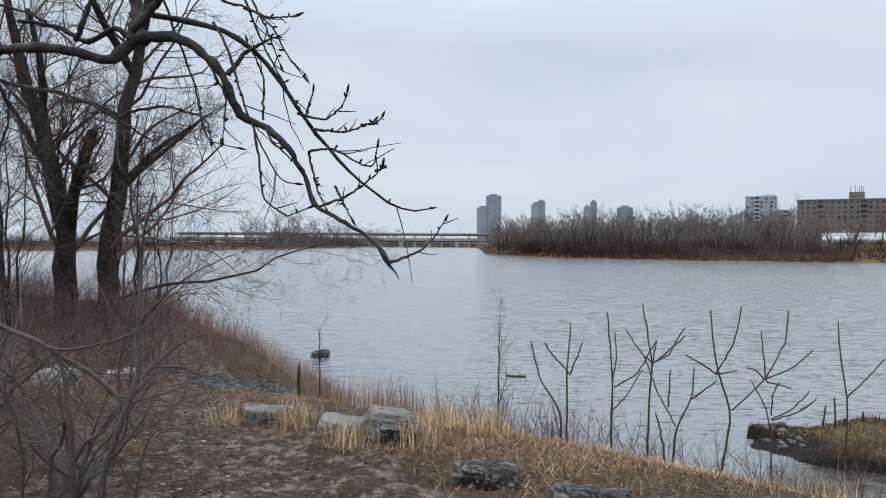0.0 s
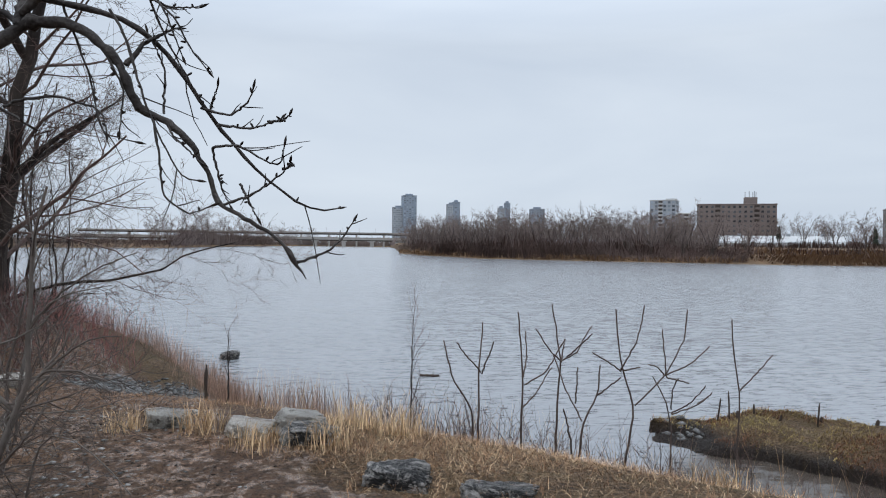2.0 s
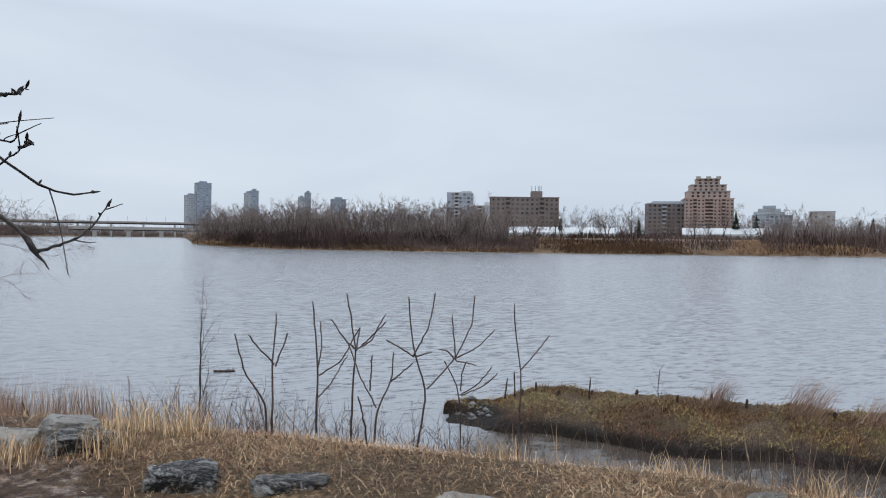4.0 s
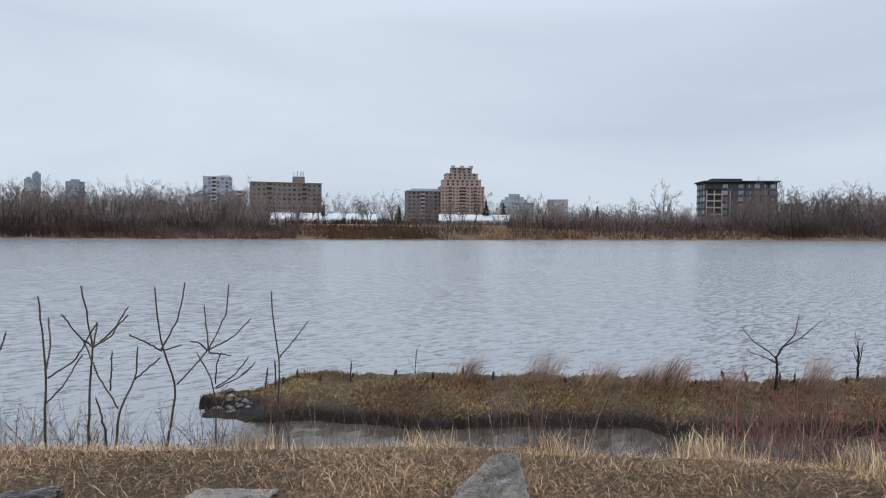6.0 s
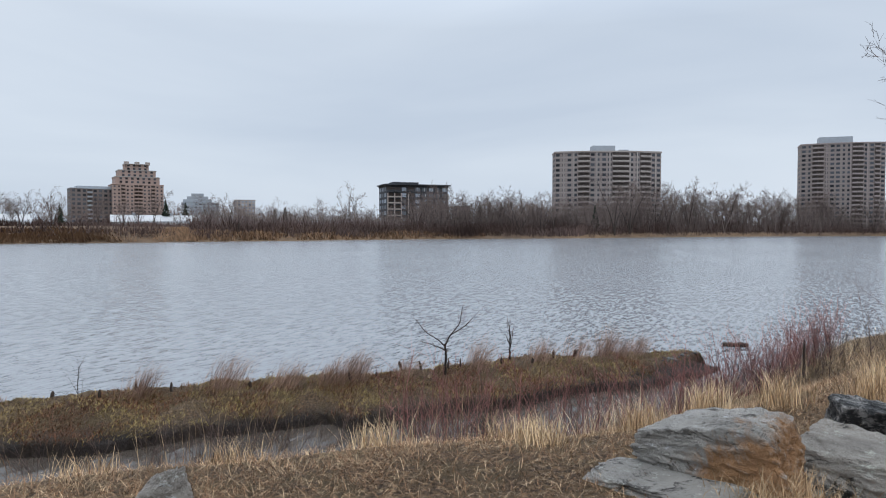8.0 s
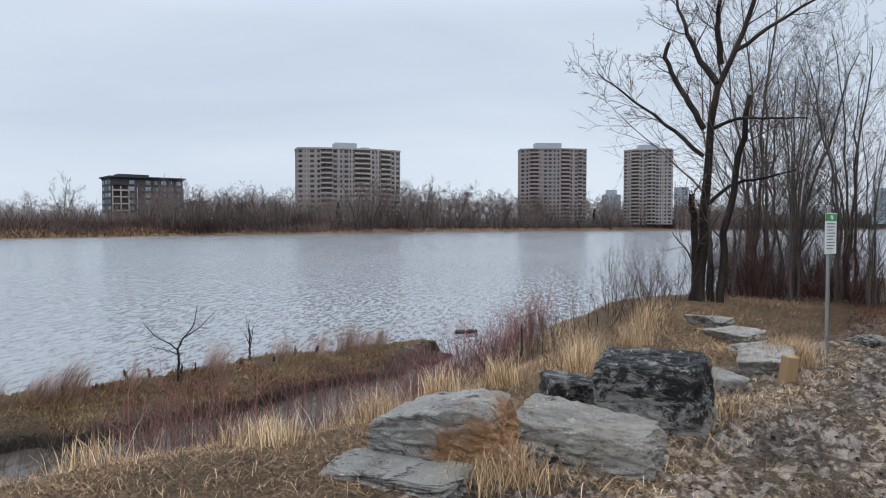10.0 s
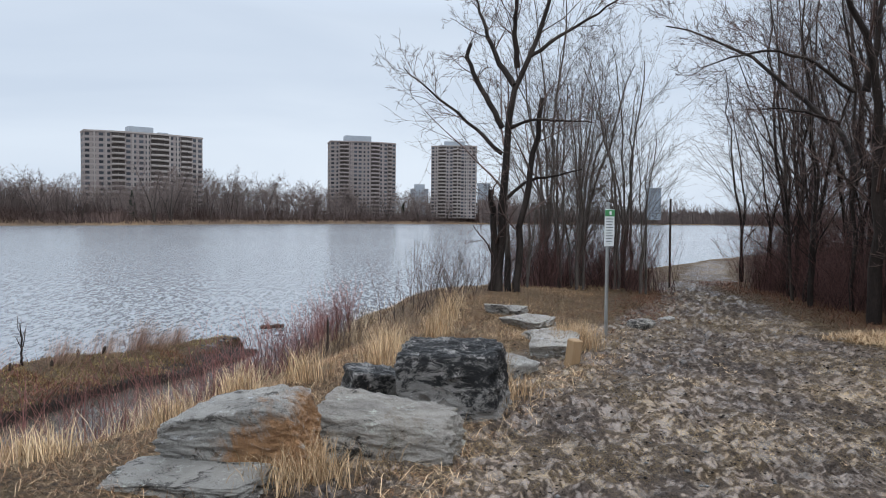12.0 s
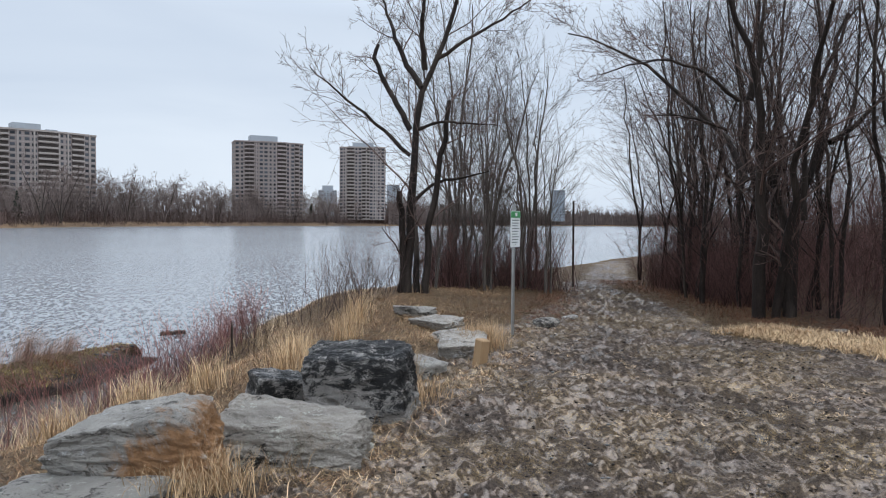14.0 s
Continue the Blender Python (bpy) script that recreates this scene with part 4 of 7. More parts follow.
def smooth_line(ctrl, k):
    """k places along a soft curve through a few corners."""
    c = np.asarray(ctrl, float)
    d = np.concatenate([[0], np.cumsum(np.linalg.norm(np.diff(c, axis=0), axis=1))])
    s = np.linspace(0, d[-1], k)
    line = np.stack([np.interp(s, d, c[:, j]) for j in range(c.shape[1])], 1)
    for _ in range(2):
        line[1:-1] = 0.25 * line[:-2] + 0.5 * line[1:-1] + 0.25 * line[2:]
    return line


def bare_tree(r, stems, radii, levels, trunk_sides=8, ends=None, min_r=0.003):
    """Trunk and crown meshes' tubes. stems: main limbs, each limbs x 3; levels: (count, lo, hi, angle, ratio, segs, wobble, up, thin)."""
    trunk, crown = Tubes(), Tubes()
    k = 12
    pts = np.stack([smooth_line(s, k) for s in stems])
    bend = r.normal(0, 1, pts.shape) * (np.linalg.norm(pts[:, -1] - pts[:, 0], axis=1) * 0.006)[:, None, None]
    bend[:, 0] = 0
    pts = pts + bend
    rad = np.stack([np.linspace(a, b, k) for a, b in radii])
    trunk.add(pts, rad, trunk_sides)
    for n, (count, lo, hi, angle, ratio, segs, wobble, up, thin) in enumerate(levels):
        st, way, ln, r0 = children(r, pts, rad, count, lo, hi, angle, ratio, 0.5, thin)
        r0 = np.maximum(r0, min_r)
        pts = limbs(r, st, way, ln, segs, wobble, up)
        rad = taper(r0, segs + 1, 0.3)
        (trunk if n == 0 and len(stems) < 4 else crown).add(pts, rad, 5 if n == 0 else (4 if n == 1 else 3))
    return trunk, crown


def plant(name, label, category, tubes, mats, place, turn=0.0, group=""):
    t = thing(name, label, category, place, turn, group)
    part("trunk", tubes[0].mesh("trunk", mats[0]), t)
    part("crown", tubes[1].mesh("crown", mats[1]), t)
    return t


def upright(r, height, lean=0.08, base=0.0):
    """A trunk's corners."""
    a = r.random() * 6.28
    c = [(0, 0, -0.15)]
    for k in range(1, 6):
        u = k / 5
        c.append((math.cos(a) * lean * height * u * u + r.normal(0, 0.012 * height), math.sin(a) * lean * height * u * u + r.normal(0, 0.012 * height), height * u))
    return c


def shift(line, dx, dz, toward, turn):
    """Corners given as across and height, as corners in space about a foot; limbs lean out of their plane a little."""
    out = []
    for k, (u, z) in enumerate(line):
        out.append((u - dx, toward * k / max(1, len(line) - 1), z - dz))
    return out

# ---- limbs of the trees that stand near, shaped to fit the camera's view: across and height in metres, in one plane for each tree ----
FORKED_TREE = [
    [(-0.676, 0.357), (-0.637, 1.105), (-0.597, 2.344), (-0.572, 3.144), (-0.455, 4.065), (-0.366, 4.432), (-0.122, 4.739), (0.117, 5.410), (0.356, 6.138)],
    [(-0.425, 4.126), (-0.736, 4.612), (-0.986, 5.218), (-1.236, 6.003)],
    [(-0.366, 4.462), (-0.433, 5.162), (-0.317, 6.012)],
    [(-0.635, 3.328), (-0.947, 3.877), (-1.196, 4.364), (-1.401, 4.758), (-1.261, 4.972)],
    [(-0.333, 0.360), (-0.279, 1.356), (-0.102, 2.348), (0.013, 3.334), (0.101, 3.825)],
    [(-0.631, 2.836), (-1.221, 3.384), (-1.902, 3.930), (-2.550, 4.504)],
    [(-0.122, 4.678), (0.367, 4.987), (1.099, 5.418), (1.768, 5.849)],
    [(-0.480, 3.329), (-0.111, 3.456), (0.383, 3.429), (1.001, 3.343)],
    [(-0.532, 1.974), (-0.164, 2.348), (0.393, 2.414), (0.887, 2.542)],
    [(-0.769, 0.356), (-0.764, 1.476), (-0.812, 2.156)],
    [(-0.490, 0.483), (-0.527, 1.230), (-0.593, 1.849)]]
BIG_TREE = [
    [(5.882, 0.005), (5.864, 0.667), (5.785, 1.544), (5.540, 2.524)],
    [(5.384, 0.112), (5.326, 1.321), (5.219, 2.303), (5.103, 3.658), (4.847, 4.087), (4.439, 5.317)],
    [(5.130, 3.658), (5.223, 4.252), (5.250, 5.324)],
    [(5.109, 2.302), (4.870, 3.169), (4.587, 3.599), (4.139, 4.188), (3.202, 4.932), (2.437, 5.299)],
    [(5.934, 0.116), (6.059, 1.547), (6.508, 3.021), (6.906, 4.267), (7.197, 5.342)],
    [(5.650, 0.445), (5.647, 2.634), (5.658, 4.256), (5.521, 5.327)],
    [(6.510, 2.967), (6.938, 3.242), (7.410, 3.787), (7.783, 4.006)],
    [(4.967, 3.657), (4.415, 3.976), (4.085, 4.161), (3.270, 4.208), (2.461, 3.904)],
    [(4.761, 3.168), (4.102, 3.406), (3.340, 3.426)],
    [(5.031, 2.138), (4.510, 2.215), (4.018, 2.266)],
    [(6.111, 1.657), (6.169, 3.451), (6.677, 4.641), (7.089, 5.341)]]
LEANING_TREE = [
    [(-7.579, -0.015), (-7.582, 1.481), (-7.776, 2.668), (-7.931, 3.585), (-8.316, 4.501), (-8.624, 5.494), (-8.779, 6.944)],
    [(-7.777, 2.821), (-8.009, 4.197), (-7.934, 5.115), (-8.090, 6.184)],
    [(-7.507, 1.903), (-7.317, 2.670), (-6.935, 3.284), (-6.668, 3.707)],
    [(-7.815, 2.897), (-8.468, 3.965), (-8.929, 4.804)],
    [(-7.311, 0.232), (-6.622, 0.604), (-5.242, 0.803), (-4.016, 1.001), (-3.022, 1.504), (-2.485, 1.622)]]
TALL_TREE = [
    [(-6.860, -0.022), (-6.825, 1.484), (-6.673, 2.681), (-6.484, 3.992), (-6.294, 4.994), (-6.180, 5.764), (-5.914, 6.996)],
    [(-6.484, 4.069), (-7.063, 4.451), (-8.220, 4.677)],
    [(-6.673, 2.681), (-6.135, 3.300), (-5.290, 4.306)],
    [(-6.294, 5.071), (-6.682, 6.070), (-6.761, 6.992)],
    [(-6.443, 2.913), (-5.673, 3.611), (-4.673, 4.232)]]
OVERHANG = [
    [(-0.881, 1.984), (-0.813, 1.988), (-0.737, 1.984), (-0.665, 1.958), (-0.620, 2.000), (-0.579, 2.014), (-0.518, 2.008), (-0.469, 1.971), (-0.435, 1.933), (-0.416, 1.869), (-0.397, 1.847), (-0.359, 1.839), (-0.306, 1.791), (-0.272, 1.730), (-0.257, 1.674), (-0.215, 1.655), (-0.162, 1.625), (-0.124, 1.591), (-0.105, 1.561), (-0.088, 1.533)],
    [(-0.620, 2.000), (-0.617, 2.045), (-0.623, 2.098), (-0.628, 2.173)],
    [(-0.616, 2.023), (-0.579, 2.053), (-0.549, 2.080), (-0.504, 2.129)],
    [(-0.579, 2.053), (-0.458, 2.039), (-0.398, 2.009), (-0.337, 1.941), (-0.299, 1.874), (-0.253, 1.814), (-0.200, 1.753), (-0.155, 1.716), (-0.102, 1.675), (-0.064, 1.665), (-0.030, 1.679)],
    [(-0.291, 1.859), (-0.231, 1.844), (-0.197, 1.867), (-0.186, 1.893)],
    [(-0.261, 1.829), (-0.201, 1.825), (-0.163, 1.840), (-0.142, 1.853)],
    [(-0.163, 1.838), (-0.137, 1.837), (-0.119, 1.848)],
    [(-0.273, 1.859), (-0.263, 1.904)],
    [(-0.268, 1.785), (-0.216, 1.789), (-0.170, 1.761), (-0.136, 1.746), (-0.126, 1.784)],
    [(-0.136, 1.746), (-0.114, 1.756)],
    [(-0.249, 1.674), (-0.200, 1.689), (-0.155, 1.716), (-0.125, 1.739), (-0.114, 1.756)],
    [(-0.428, 1.937), (-0.398, 1.986), (-0.345, 2.020)],
    [(-0.458, 2.039), (-0.428, 1.994), (-0.397, 1.903), (-0.374, 1.843), (-0.352, 1.798), (-0.306, 1.715), (-0.276, 1.712)],
    [(-0.359, 1.847), (-0.360, 1.934), (-0.398, 2.009)],
    [(-0.378, 1.836), (-0.359, 1.745), (-0.351, 1.685), (-0.298, 1.651), (-0.257, 1.670)],
    [(-0.105, 1.565), (-0.071, 1.577), (-0.041, 1.592), (-0.015, 1.618), (0.003, 1.650)],
    [(-0.359, 1.839), (-0.337, 1.802), (-0.283, 1.753)],
    [(-0.413, 2.129), (-0.360, 1.994), (-0.307, 1.896), (-0.276, 1.851)],
    [(-0.398, 2.114), (-0.352, 2.032), (-0.318, 1.949)],
    [(-0.398, 2.069), (-0.353, 2.054), (-0.300, 2.062)],
    [(-0.473, 1.971), (-0.427, 1.888), (-0.429, 1.805)],
    [(-0.268, 1.783), (-0.253, 1.708), (-0.238, 1.674)],
    [(-0.215, 1.716), (-0.181, 1.652)],
    [(-0.620, 2.000), (-0.654, 2.038), (-0.722, 2.003), (-0.790, 2.044), (-0.881, 2.059)],
    [(-0.730, 2.000), (-0.700, 2.060), (-0.670, 2.113)],
    [(-0.556, 2.083), (-0.533, 2.008), (-0.503, 1.918), (-0.488, 1.812), (-0.427, 1.798)],
    [(-0.890, 1.925), (-0.815, 1.903), (-0.745, 1.893), (-0.680, 1.870), (-0.615, 1.832), (-0.565, 1.803)],
    [(-0.745, 1.893), (-0.752, 1.930), (-0.735, 1.975)],
    [(-0.645, 1.850), (-0.600, 1.862), (-0.540, 1.868), (-0.488, 1.850), (-0.458, 1.845), (-0.440, 1.815), (-0.432, 1.795)],
    [(-0.890, 2.075), (-0.830, 2.060), (-0.780, 2.030), (-0.745, 1.990)],
    [(-0.470, 2.100), (-0.430, 2.075), (-0.380, 2.060), (-0.330, 2.020), (-0.300, 1.960), (-0.262, 1.915)]]
SUMAC_A = [
    [(1.109, -0.312), (1.107, 0.078), (0.903, 0.348), (0.826, 0.703)],
    [(1.167, -0.321), (1.173, 0.417), (1.221, 0.857)],
    [(1.173, 0.417), (1.020, 0.585), (0.911, 0.727)],
    [(1.190, 0.383), (1.262, 0.722)]]
SUMAC_B = [
    [(1.553, -0.364), (1.557, 0.087), (1.565, 0.370), (1.511, 0.987)],
    [(1.565, 0.370), (1.621, 0.537), (1.626, 0.777)],
    [(1.565, 0.310), (1.771, 0.438), (1.919, 0.739)],
    [(1.560, 0.087), (1.739, 0.204), (1.921, 0.405)]]
SUMAC_C = [
    [(1.905, -0.358), (1.928, 0.184), (1.957, 0.506), (1.925, 0.692), (1.865, 1.046)],
    [(1.957, 0.506), (1.831, 0.623), (1.694, 0.819)],
    [(1.957, 0.506), (2.102, 0.591), (2.225, 0.845)],
    [(2.017, 0.546), (2.134, 0.811)],
    [(1.957, 0.506), (2.006, 0.709)]]
SUMAC_D = [
    [(2.007, -0.366), (2.042, 0.016), (2.183, 0.256), (2.204, 0.526)],
    [(2.183, 0.256), (2.309, 0.457)],
    [(2.042, 0.032), (1.945, 0.270), (1.873, 0.572)],
    [(1.984, 0.191), (1.985, 0.509)],
    [(1.956, -0.350), (1.932, -0.144), (1.850, 0.158)]]
SUMAC_E = [
    [(2.488, -0.394), (2.622, 0.116), (2.482, 0.443), (2.419, 1.017)],
    [(2.482, 0.443), (2.595, 0.723), (2.631, 1.067)],
    [(2.482, 0.443), (2.301, 0.557), (2.130, 0.648)],
    [(2.498, 0.443), (2.619, 0.493)],
    [(2.622, 0.116), (2.909, 0.396), (3.086, 0.725), (3.107, 1.014)],
    [(2.909, 0.396), (2.895, 0.823)],
    [(2.909, 0.396), (3.219, 0.496), (3.441, 0.645)],
    [(2.909, 0.396), (2.826, 0.488), (2.737, 0.507)],
    [(2.925, 0.380), (3.056, 0.364)]]
SUMAC_F = [
    [(3.352, -0.512), (3.349, -0.160), (3.218, 0.135), (3.143, 0.227)],
    [(3.330, -0.105), (3.273, 0.135), (3.253, 0.282)],
    [(3.349, -0.160), (3.496, -0.030), (3.605, 0.173)],
    [(3.349, -0.160), (3.625, -0.067), (3.772, 0.063)],
    [(3.643, -0.059), (3.780, 0.004)]]
SUMAC_G = [
    [(3.700, -0.519), (3.785, 0.193), (3.708, 0.531), (3.685, 0.903)],
    [(3.785, 0.193), (3.963, 0.380), (4.127, 0.550)]]
TRACK_SHRUB = [
    [(-1.830, 0.179), (-1.712, 0.617), (-1.652, 0.717), (-1.534, 0.936), (-1.584, 1.075), (-1.604, 1.373), (-1.575, 1.690), (-1.517, 1.889)],
    [(-1.939, 0.178), (-1.926, 0.497), (-1.940, 0.696), (-1.990, 0.974), (-2.010, 1.093)],
    [(-2.308, 1.171), (-2.110, 1.072), (-1.911, 0.954), (-1.662, 0.737)],
    [(-2.050, 1.053), (-1.852, 1.050), (-1.614, 1.125), (-1.475, 1.215)],
    [(-1.652, 0.727), (-1.513, 0.714), (-1.354, 0.689), (-1.195, 0.580), (-1.036, 0.412)],
    [(-1.514, 0.956), (-1.355, 0.967), (-1.196, 0.918), (-1.018, 0.979)],
    [(-2.108, 0.297), (-1.989, 0.457), (-1.890, 0.636), (-1.841, 0.716)],
    [(-1.534, 0.936), (-1.415, 1.036), (-1.316, 1.116), (-1.157, 1.127)],
    [(-1.911, 0.954), (-1.792, 0.875), (-1.474, 0.897)],
    [(-2.188, 0.296), (-2.158, 0.535), (-2.218, 0.774), (-2.209, 0.913)],
    [(-1.584, 1.174), (-1.436, 1.334), (-1.277, 1.454), (-1.040, 1.554)]]


def spot(yaw, ahead, across, eye=(0.0, 0.0)):
    c, s = math.cos(radians(yaw)), math.sin(radians(yaw))
    return eye[0] - s * ahead + c * across, eye[1] + c * ahead + s * across


def shaped_tree(name, label, lines, yaw, ahead, eye, radii, levels, mats, seed, toward=0.6, min_r=0.003, sink=0.15):
    """A tree whose main limbs have given shapes."""
    r = np.random.default_rng(seed)
    u0, z0 = lines[0][0]
    x, y = spot(yaw, ahead, u0, eye)
    gz = float(ground_z(x, y))
    stems = []
    for k, line in enumerate(lines):
        s = shift(line, u0, gz, 0.0 if k == 0 else r.normal(0, toward), yaw)
        if k and line[0][1] < z0 + 0.6:
            s[0] = (s[0][0], s[0][1], -sink)
        stems.append(s)
    stems[0][0] = (0, 0, -sink)
    return plant(name, label, "shrub" if "shrub" in name else "tree", bare_tree(r, stems, radii, levels, min_r=min_r), mats, (x, y, gz), yaw)


EYE_END = (0.33, -0.27)
# count, from, to, angle, length ratio, corners, wobble, upward, thinness
BRANCHY = [(8, 0.3, 1.0, 42, 0.36, 6, 0.12, 0.05, 0.3), (5, 0.2, 1.0, 40, 0.5, 4, 0.12, 0.04, 0.5), (3, 0.15, 1.0, 38, 0.56, 3, 0.13, 0.03, 0.55),
           (3, 0.15, 1.0, 36, 0.6, 2, 0.13, 0.02, 0.6)]
shaped_tree("forked_tree", "dark bare forked tree with a broken limb on the bank", FORKED_TREE, -109.5, 13.6, EYE_END,
            [(0.098, 0.032), (0.065, 0.02), (0.06, 0.02), (0.06, 0.035), (0.075, 0.045), (0.042, 0.01), (0.042, 0.01), (0.036, 0.009), (0.04, 0.01), (0.08, 0.05), (0.07, 0.045)],
            BRANCHY, (BARK, TWIG), 3, toward=0.25, min_r=0.004)
shaped_tree("spreading_tree", "large dark bare tree with many spreading limbs beside the path", BIG_TREE, -109.5, 12.0, EYE_END,
            [(0.105, 0.045), (0.115, 0.035), (0.07, 0.022), (0.055, 0.012), (0.09, 0.03), (0.075, 0.026), (0.055, 0.015), (0.035, 0.008), (0.03, 0.008), (0.03, 0.008), (0.055, 0.02)],
            [(10, 0.25, 1.0, 42, 0.36, 7, 0.12, 0.05, 0.3)] + BRANCHY[1:], (BARK, TWIG), 4, toward=1.2, min_r=0.004)
shaped_tree("leaning_tree", "bare grey-brown tree with a low drooping limb", LEANING_TREE, 0.0, 14.3, (0, 0),
            [(0.24, 0.06), (0.13, 0.04), (0.12, 0.1), (0.09, 0.03), (0.045, 0.01)], [(14, 0.14, 1.0, 48, 0.4, 7, 0.14, 0.03, 0.28), (6, 0.15, 1.0, 44, 0.52, 4, 0.14, 0.02, 0.5), (4, 0.15, 1.0, 42, 0.56, 3, 0.15, 0.01, 0.55), (3, 0.15, 1.0, 40, 0.6, 1, 0.13, 0.0, 0.6)], (BARK, TWIG), 5, min_r=0.004)
shaped_tree("tall_tree", "bare tall grey-brown tree at the water's edge", TALL_TREE, 0.0, 14.4, (0, 0),
            [(0.22, 0.08), (0.06, 0.015), (0.08, 0.02), (0.09, 0.04), (0.07, 0.02)], [(14, 0.14, 1.0, 48, 0.4, 7, 0.14, 0.03, 0.28), (6, 0.15, 1.0, 44, 0.52, 4, 0.14, 0.02, 0.5), (4, 0.15, 1.0, 42, 0.56, 3, 0.15, 0.01, 0.55), (3, 0.15, 1.0, 40, 0.6, 1, 0.13, 0.0, 0.6)], (BARK, TWIG), 6, min_r=0.004)


shaped_tree("track_shrub", "bare grey shrub with crooked crossing branches beside the track", TRACK_SHRUB, 0.0, 3.7, (0, 0),
            [(0.022, 0.006), (0.026, 0.008), (0.013, 0.012), (0.009, 0.003), (0.008, 0.002), (0.007, 0.002), (0.013, 0.009), (0.008, 0.002), (0.006, 0.002), (0.014, 0.006), (0.007, 0.002)],
            [(5, 0.25, 1.0, 45, 0.3, 5, 0.15, 0.0, 0.45), (4, 0.2, 1.0, 42, 0.5, 4, 0.15, 0.0, 0.55), (3, 0.2, 1.0, 40, 0.5, 2, 0.15, 0.0, 0.6)], (BARK_PALE, TWIG_PALE), 7, toward=0.25, min_r=0.0014)


# the limb that hangs over the bank, on a tree that stands outside the walk's view
def overhanging_tree():
    r = np.random.default_rng(12)
    depth = 1.41
    lines = [[(u, depth + 0.015 * k * (1 if n % 2 else -1) * (n > 0), z) for k, (u, z) in enumerate(line)] for n, line in enumerate(OVERHANG)]
    x, y = -2.35, 0.95
    gz = float(ground_z(x, y))
    t = thing("overhanging_tree", "bare poplar with a knotty limb hanging over the bank", "tree", (x, y, gz))
    local = [[(a - x, b - y, c - gz) for a, b, c in line] for line in lines]
    trunk = Tubes()
    top = local[0][0]
    trunk.add(smooth_line([(0, 0, -0.2), (0.02, 0, 1.0), (0.05, 0.05, 2.2), (-0.05, 0.1, 3.6), (-0.1, 0.1, 5.4)], 20), np.linspace(0.13, 0.05, 20), 12)
    trunk.add(smooth_line([(0.02, 0.0, 1.75), (0.4, 0.15, 2.2), (top[0] - 0.25, top[1], top[2] + 0.01), top], 14), np.linspace(0.032, 0.0135, 14), 10)
    part("trunk", trunk.mesh("trunk", BRANCH_BARK), t)
    limb = Tubes()
    k = 70
    main = smooth_line(local[0], k)
    u = np.linspace(0, 1, k)
    width = np.interp(u, [0, 0.16, 0.25, 0.3, 0.45, 0.58, 0.72, 0.83, 0.9, 0.96, 1], [0.0112, 0.0105, 0.0118, 0.0125, 0.0095, 0.0082, 0.0056, 0.0042, 0.004, 0.005, 0.001])
    for at in (0.23, 0.29, 0.44, 0.5, 0.56, 0.78, 0.86, 0.955):
        width = width * (1 + 0.45 * np.exp(-((u - at) / 0.012) ** 2))
    main = main + r.normal(0, 0.0013, main.shape)
    width = width * (1 + 0.1 * r.normal(0, 1, k))
    limb.add(main, width * 0.86, 10)
    part("limb", limb.mesh("limb", BRANCH_BARK), t, "knotty grey-black drooping limb")
    def piece(name, points, width, sides, mat, parent):
        tube = Tubes()
        tube.add(points, width, sides)
        return part(name, tube.mesh(name, mat), parent)

    thick = {1: (0.0125, 0.011), 2: (0.009, 0.007), 3: (0.006, 0.0016), 11: (0.006, 0.002), 15: (0.0034, 0.0012), 23: (0.006, 0.004), 24: (0.006, 0.004), 26: (0.0045, 0.0022), 28: (0.0034, 0.0014)}
    for n, line in enumerate(local[1:], 1):
        p = smooth_line(line, 22) + r.normal(0, 0.0008, (22, 3))
        a, b = thick.get(n, (0.0028, 0.0012))
        w = np.linspace(a, b, 22) * (1 + 0.25 * (r.random(22) > 0.82))
        twig = piece("twig", p, w, 6, BRANCH_BARK, t)
        if n not in (1, 2, 23, 24):
            end, way = p[-1], unit(p[-1] - p[-2])
            piece("bud", np.stack([end - way * 0.004, end + way * 0.004, end + way * 0.011, end + way * 0.019]), np.array([0.001, 0.0027, 0.0024, 0.0003]), 6, BARK, twig)
            for _ in range(r.integers(2, 6)):
                q = p[r.integers(6, 22)]
                way2 = unit(way * 0.5 + r.normal(0, 0.6, 3) + np.array([0, 0, 0.5]))
                ln = r.uniform(0.006, 0.014)
                piece("bud", np.stack([q, q + way2 * ln * 0.4, q + way2 * ln * 0.75, q + way2 * ln]), np.array([0.0011, 0.0024, 0.002, 0.0003]), 5, BARK, twig)
    st, way, ln, r0 = children(r, np.stack([smooth_line(x_, 22) for x_ in local[3:]]), np.full((len(local) - 3, 22), 0.0018), 3, 0.3, 0.95, 40, 0.22, 0.3, 0.6)
    for line in limbs(r, st, way, ln, 5, 0.1, 0.06):
        piece("side_shoot", line, np.linspace(0.0014, 0.0007, 6), 4, BRANCH_BARK, t)


overhanging_tree()


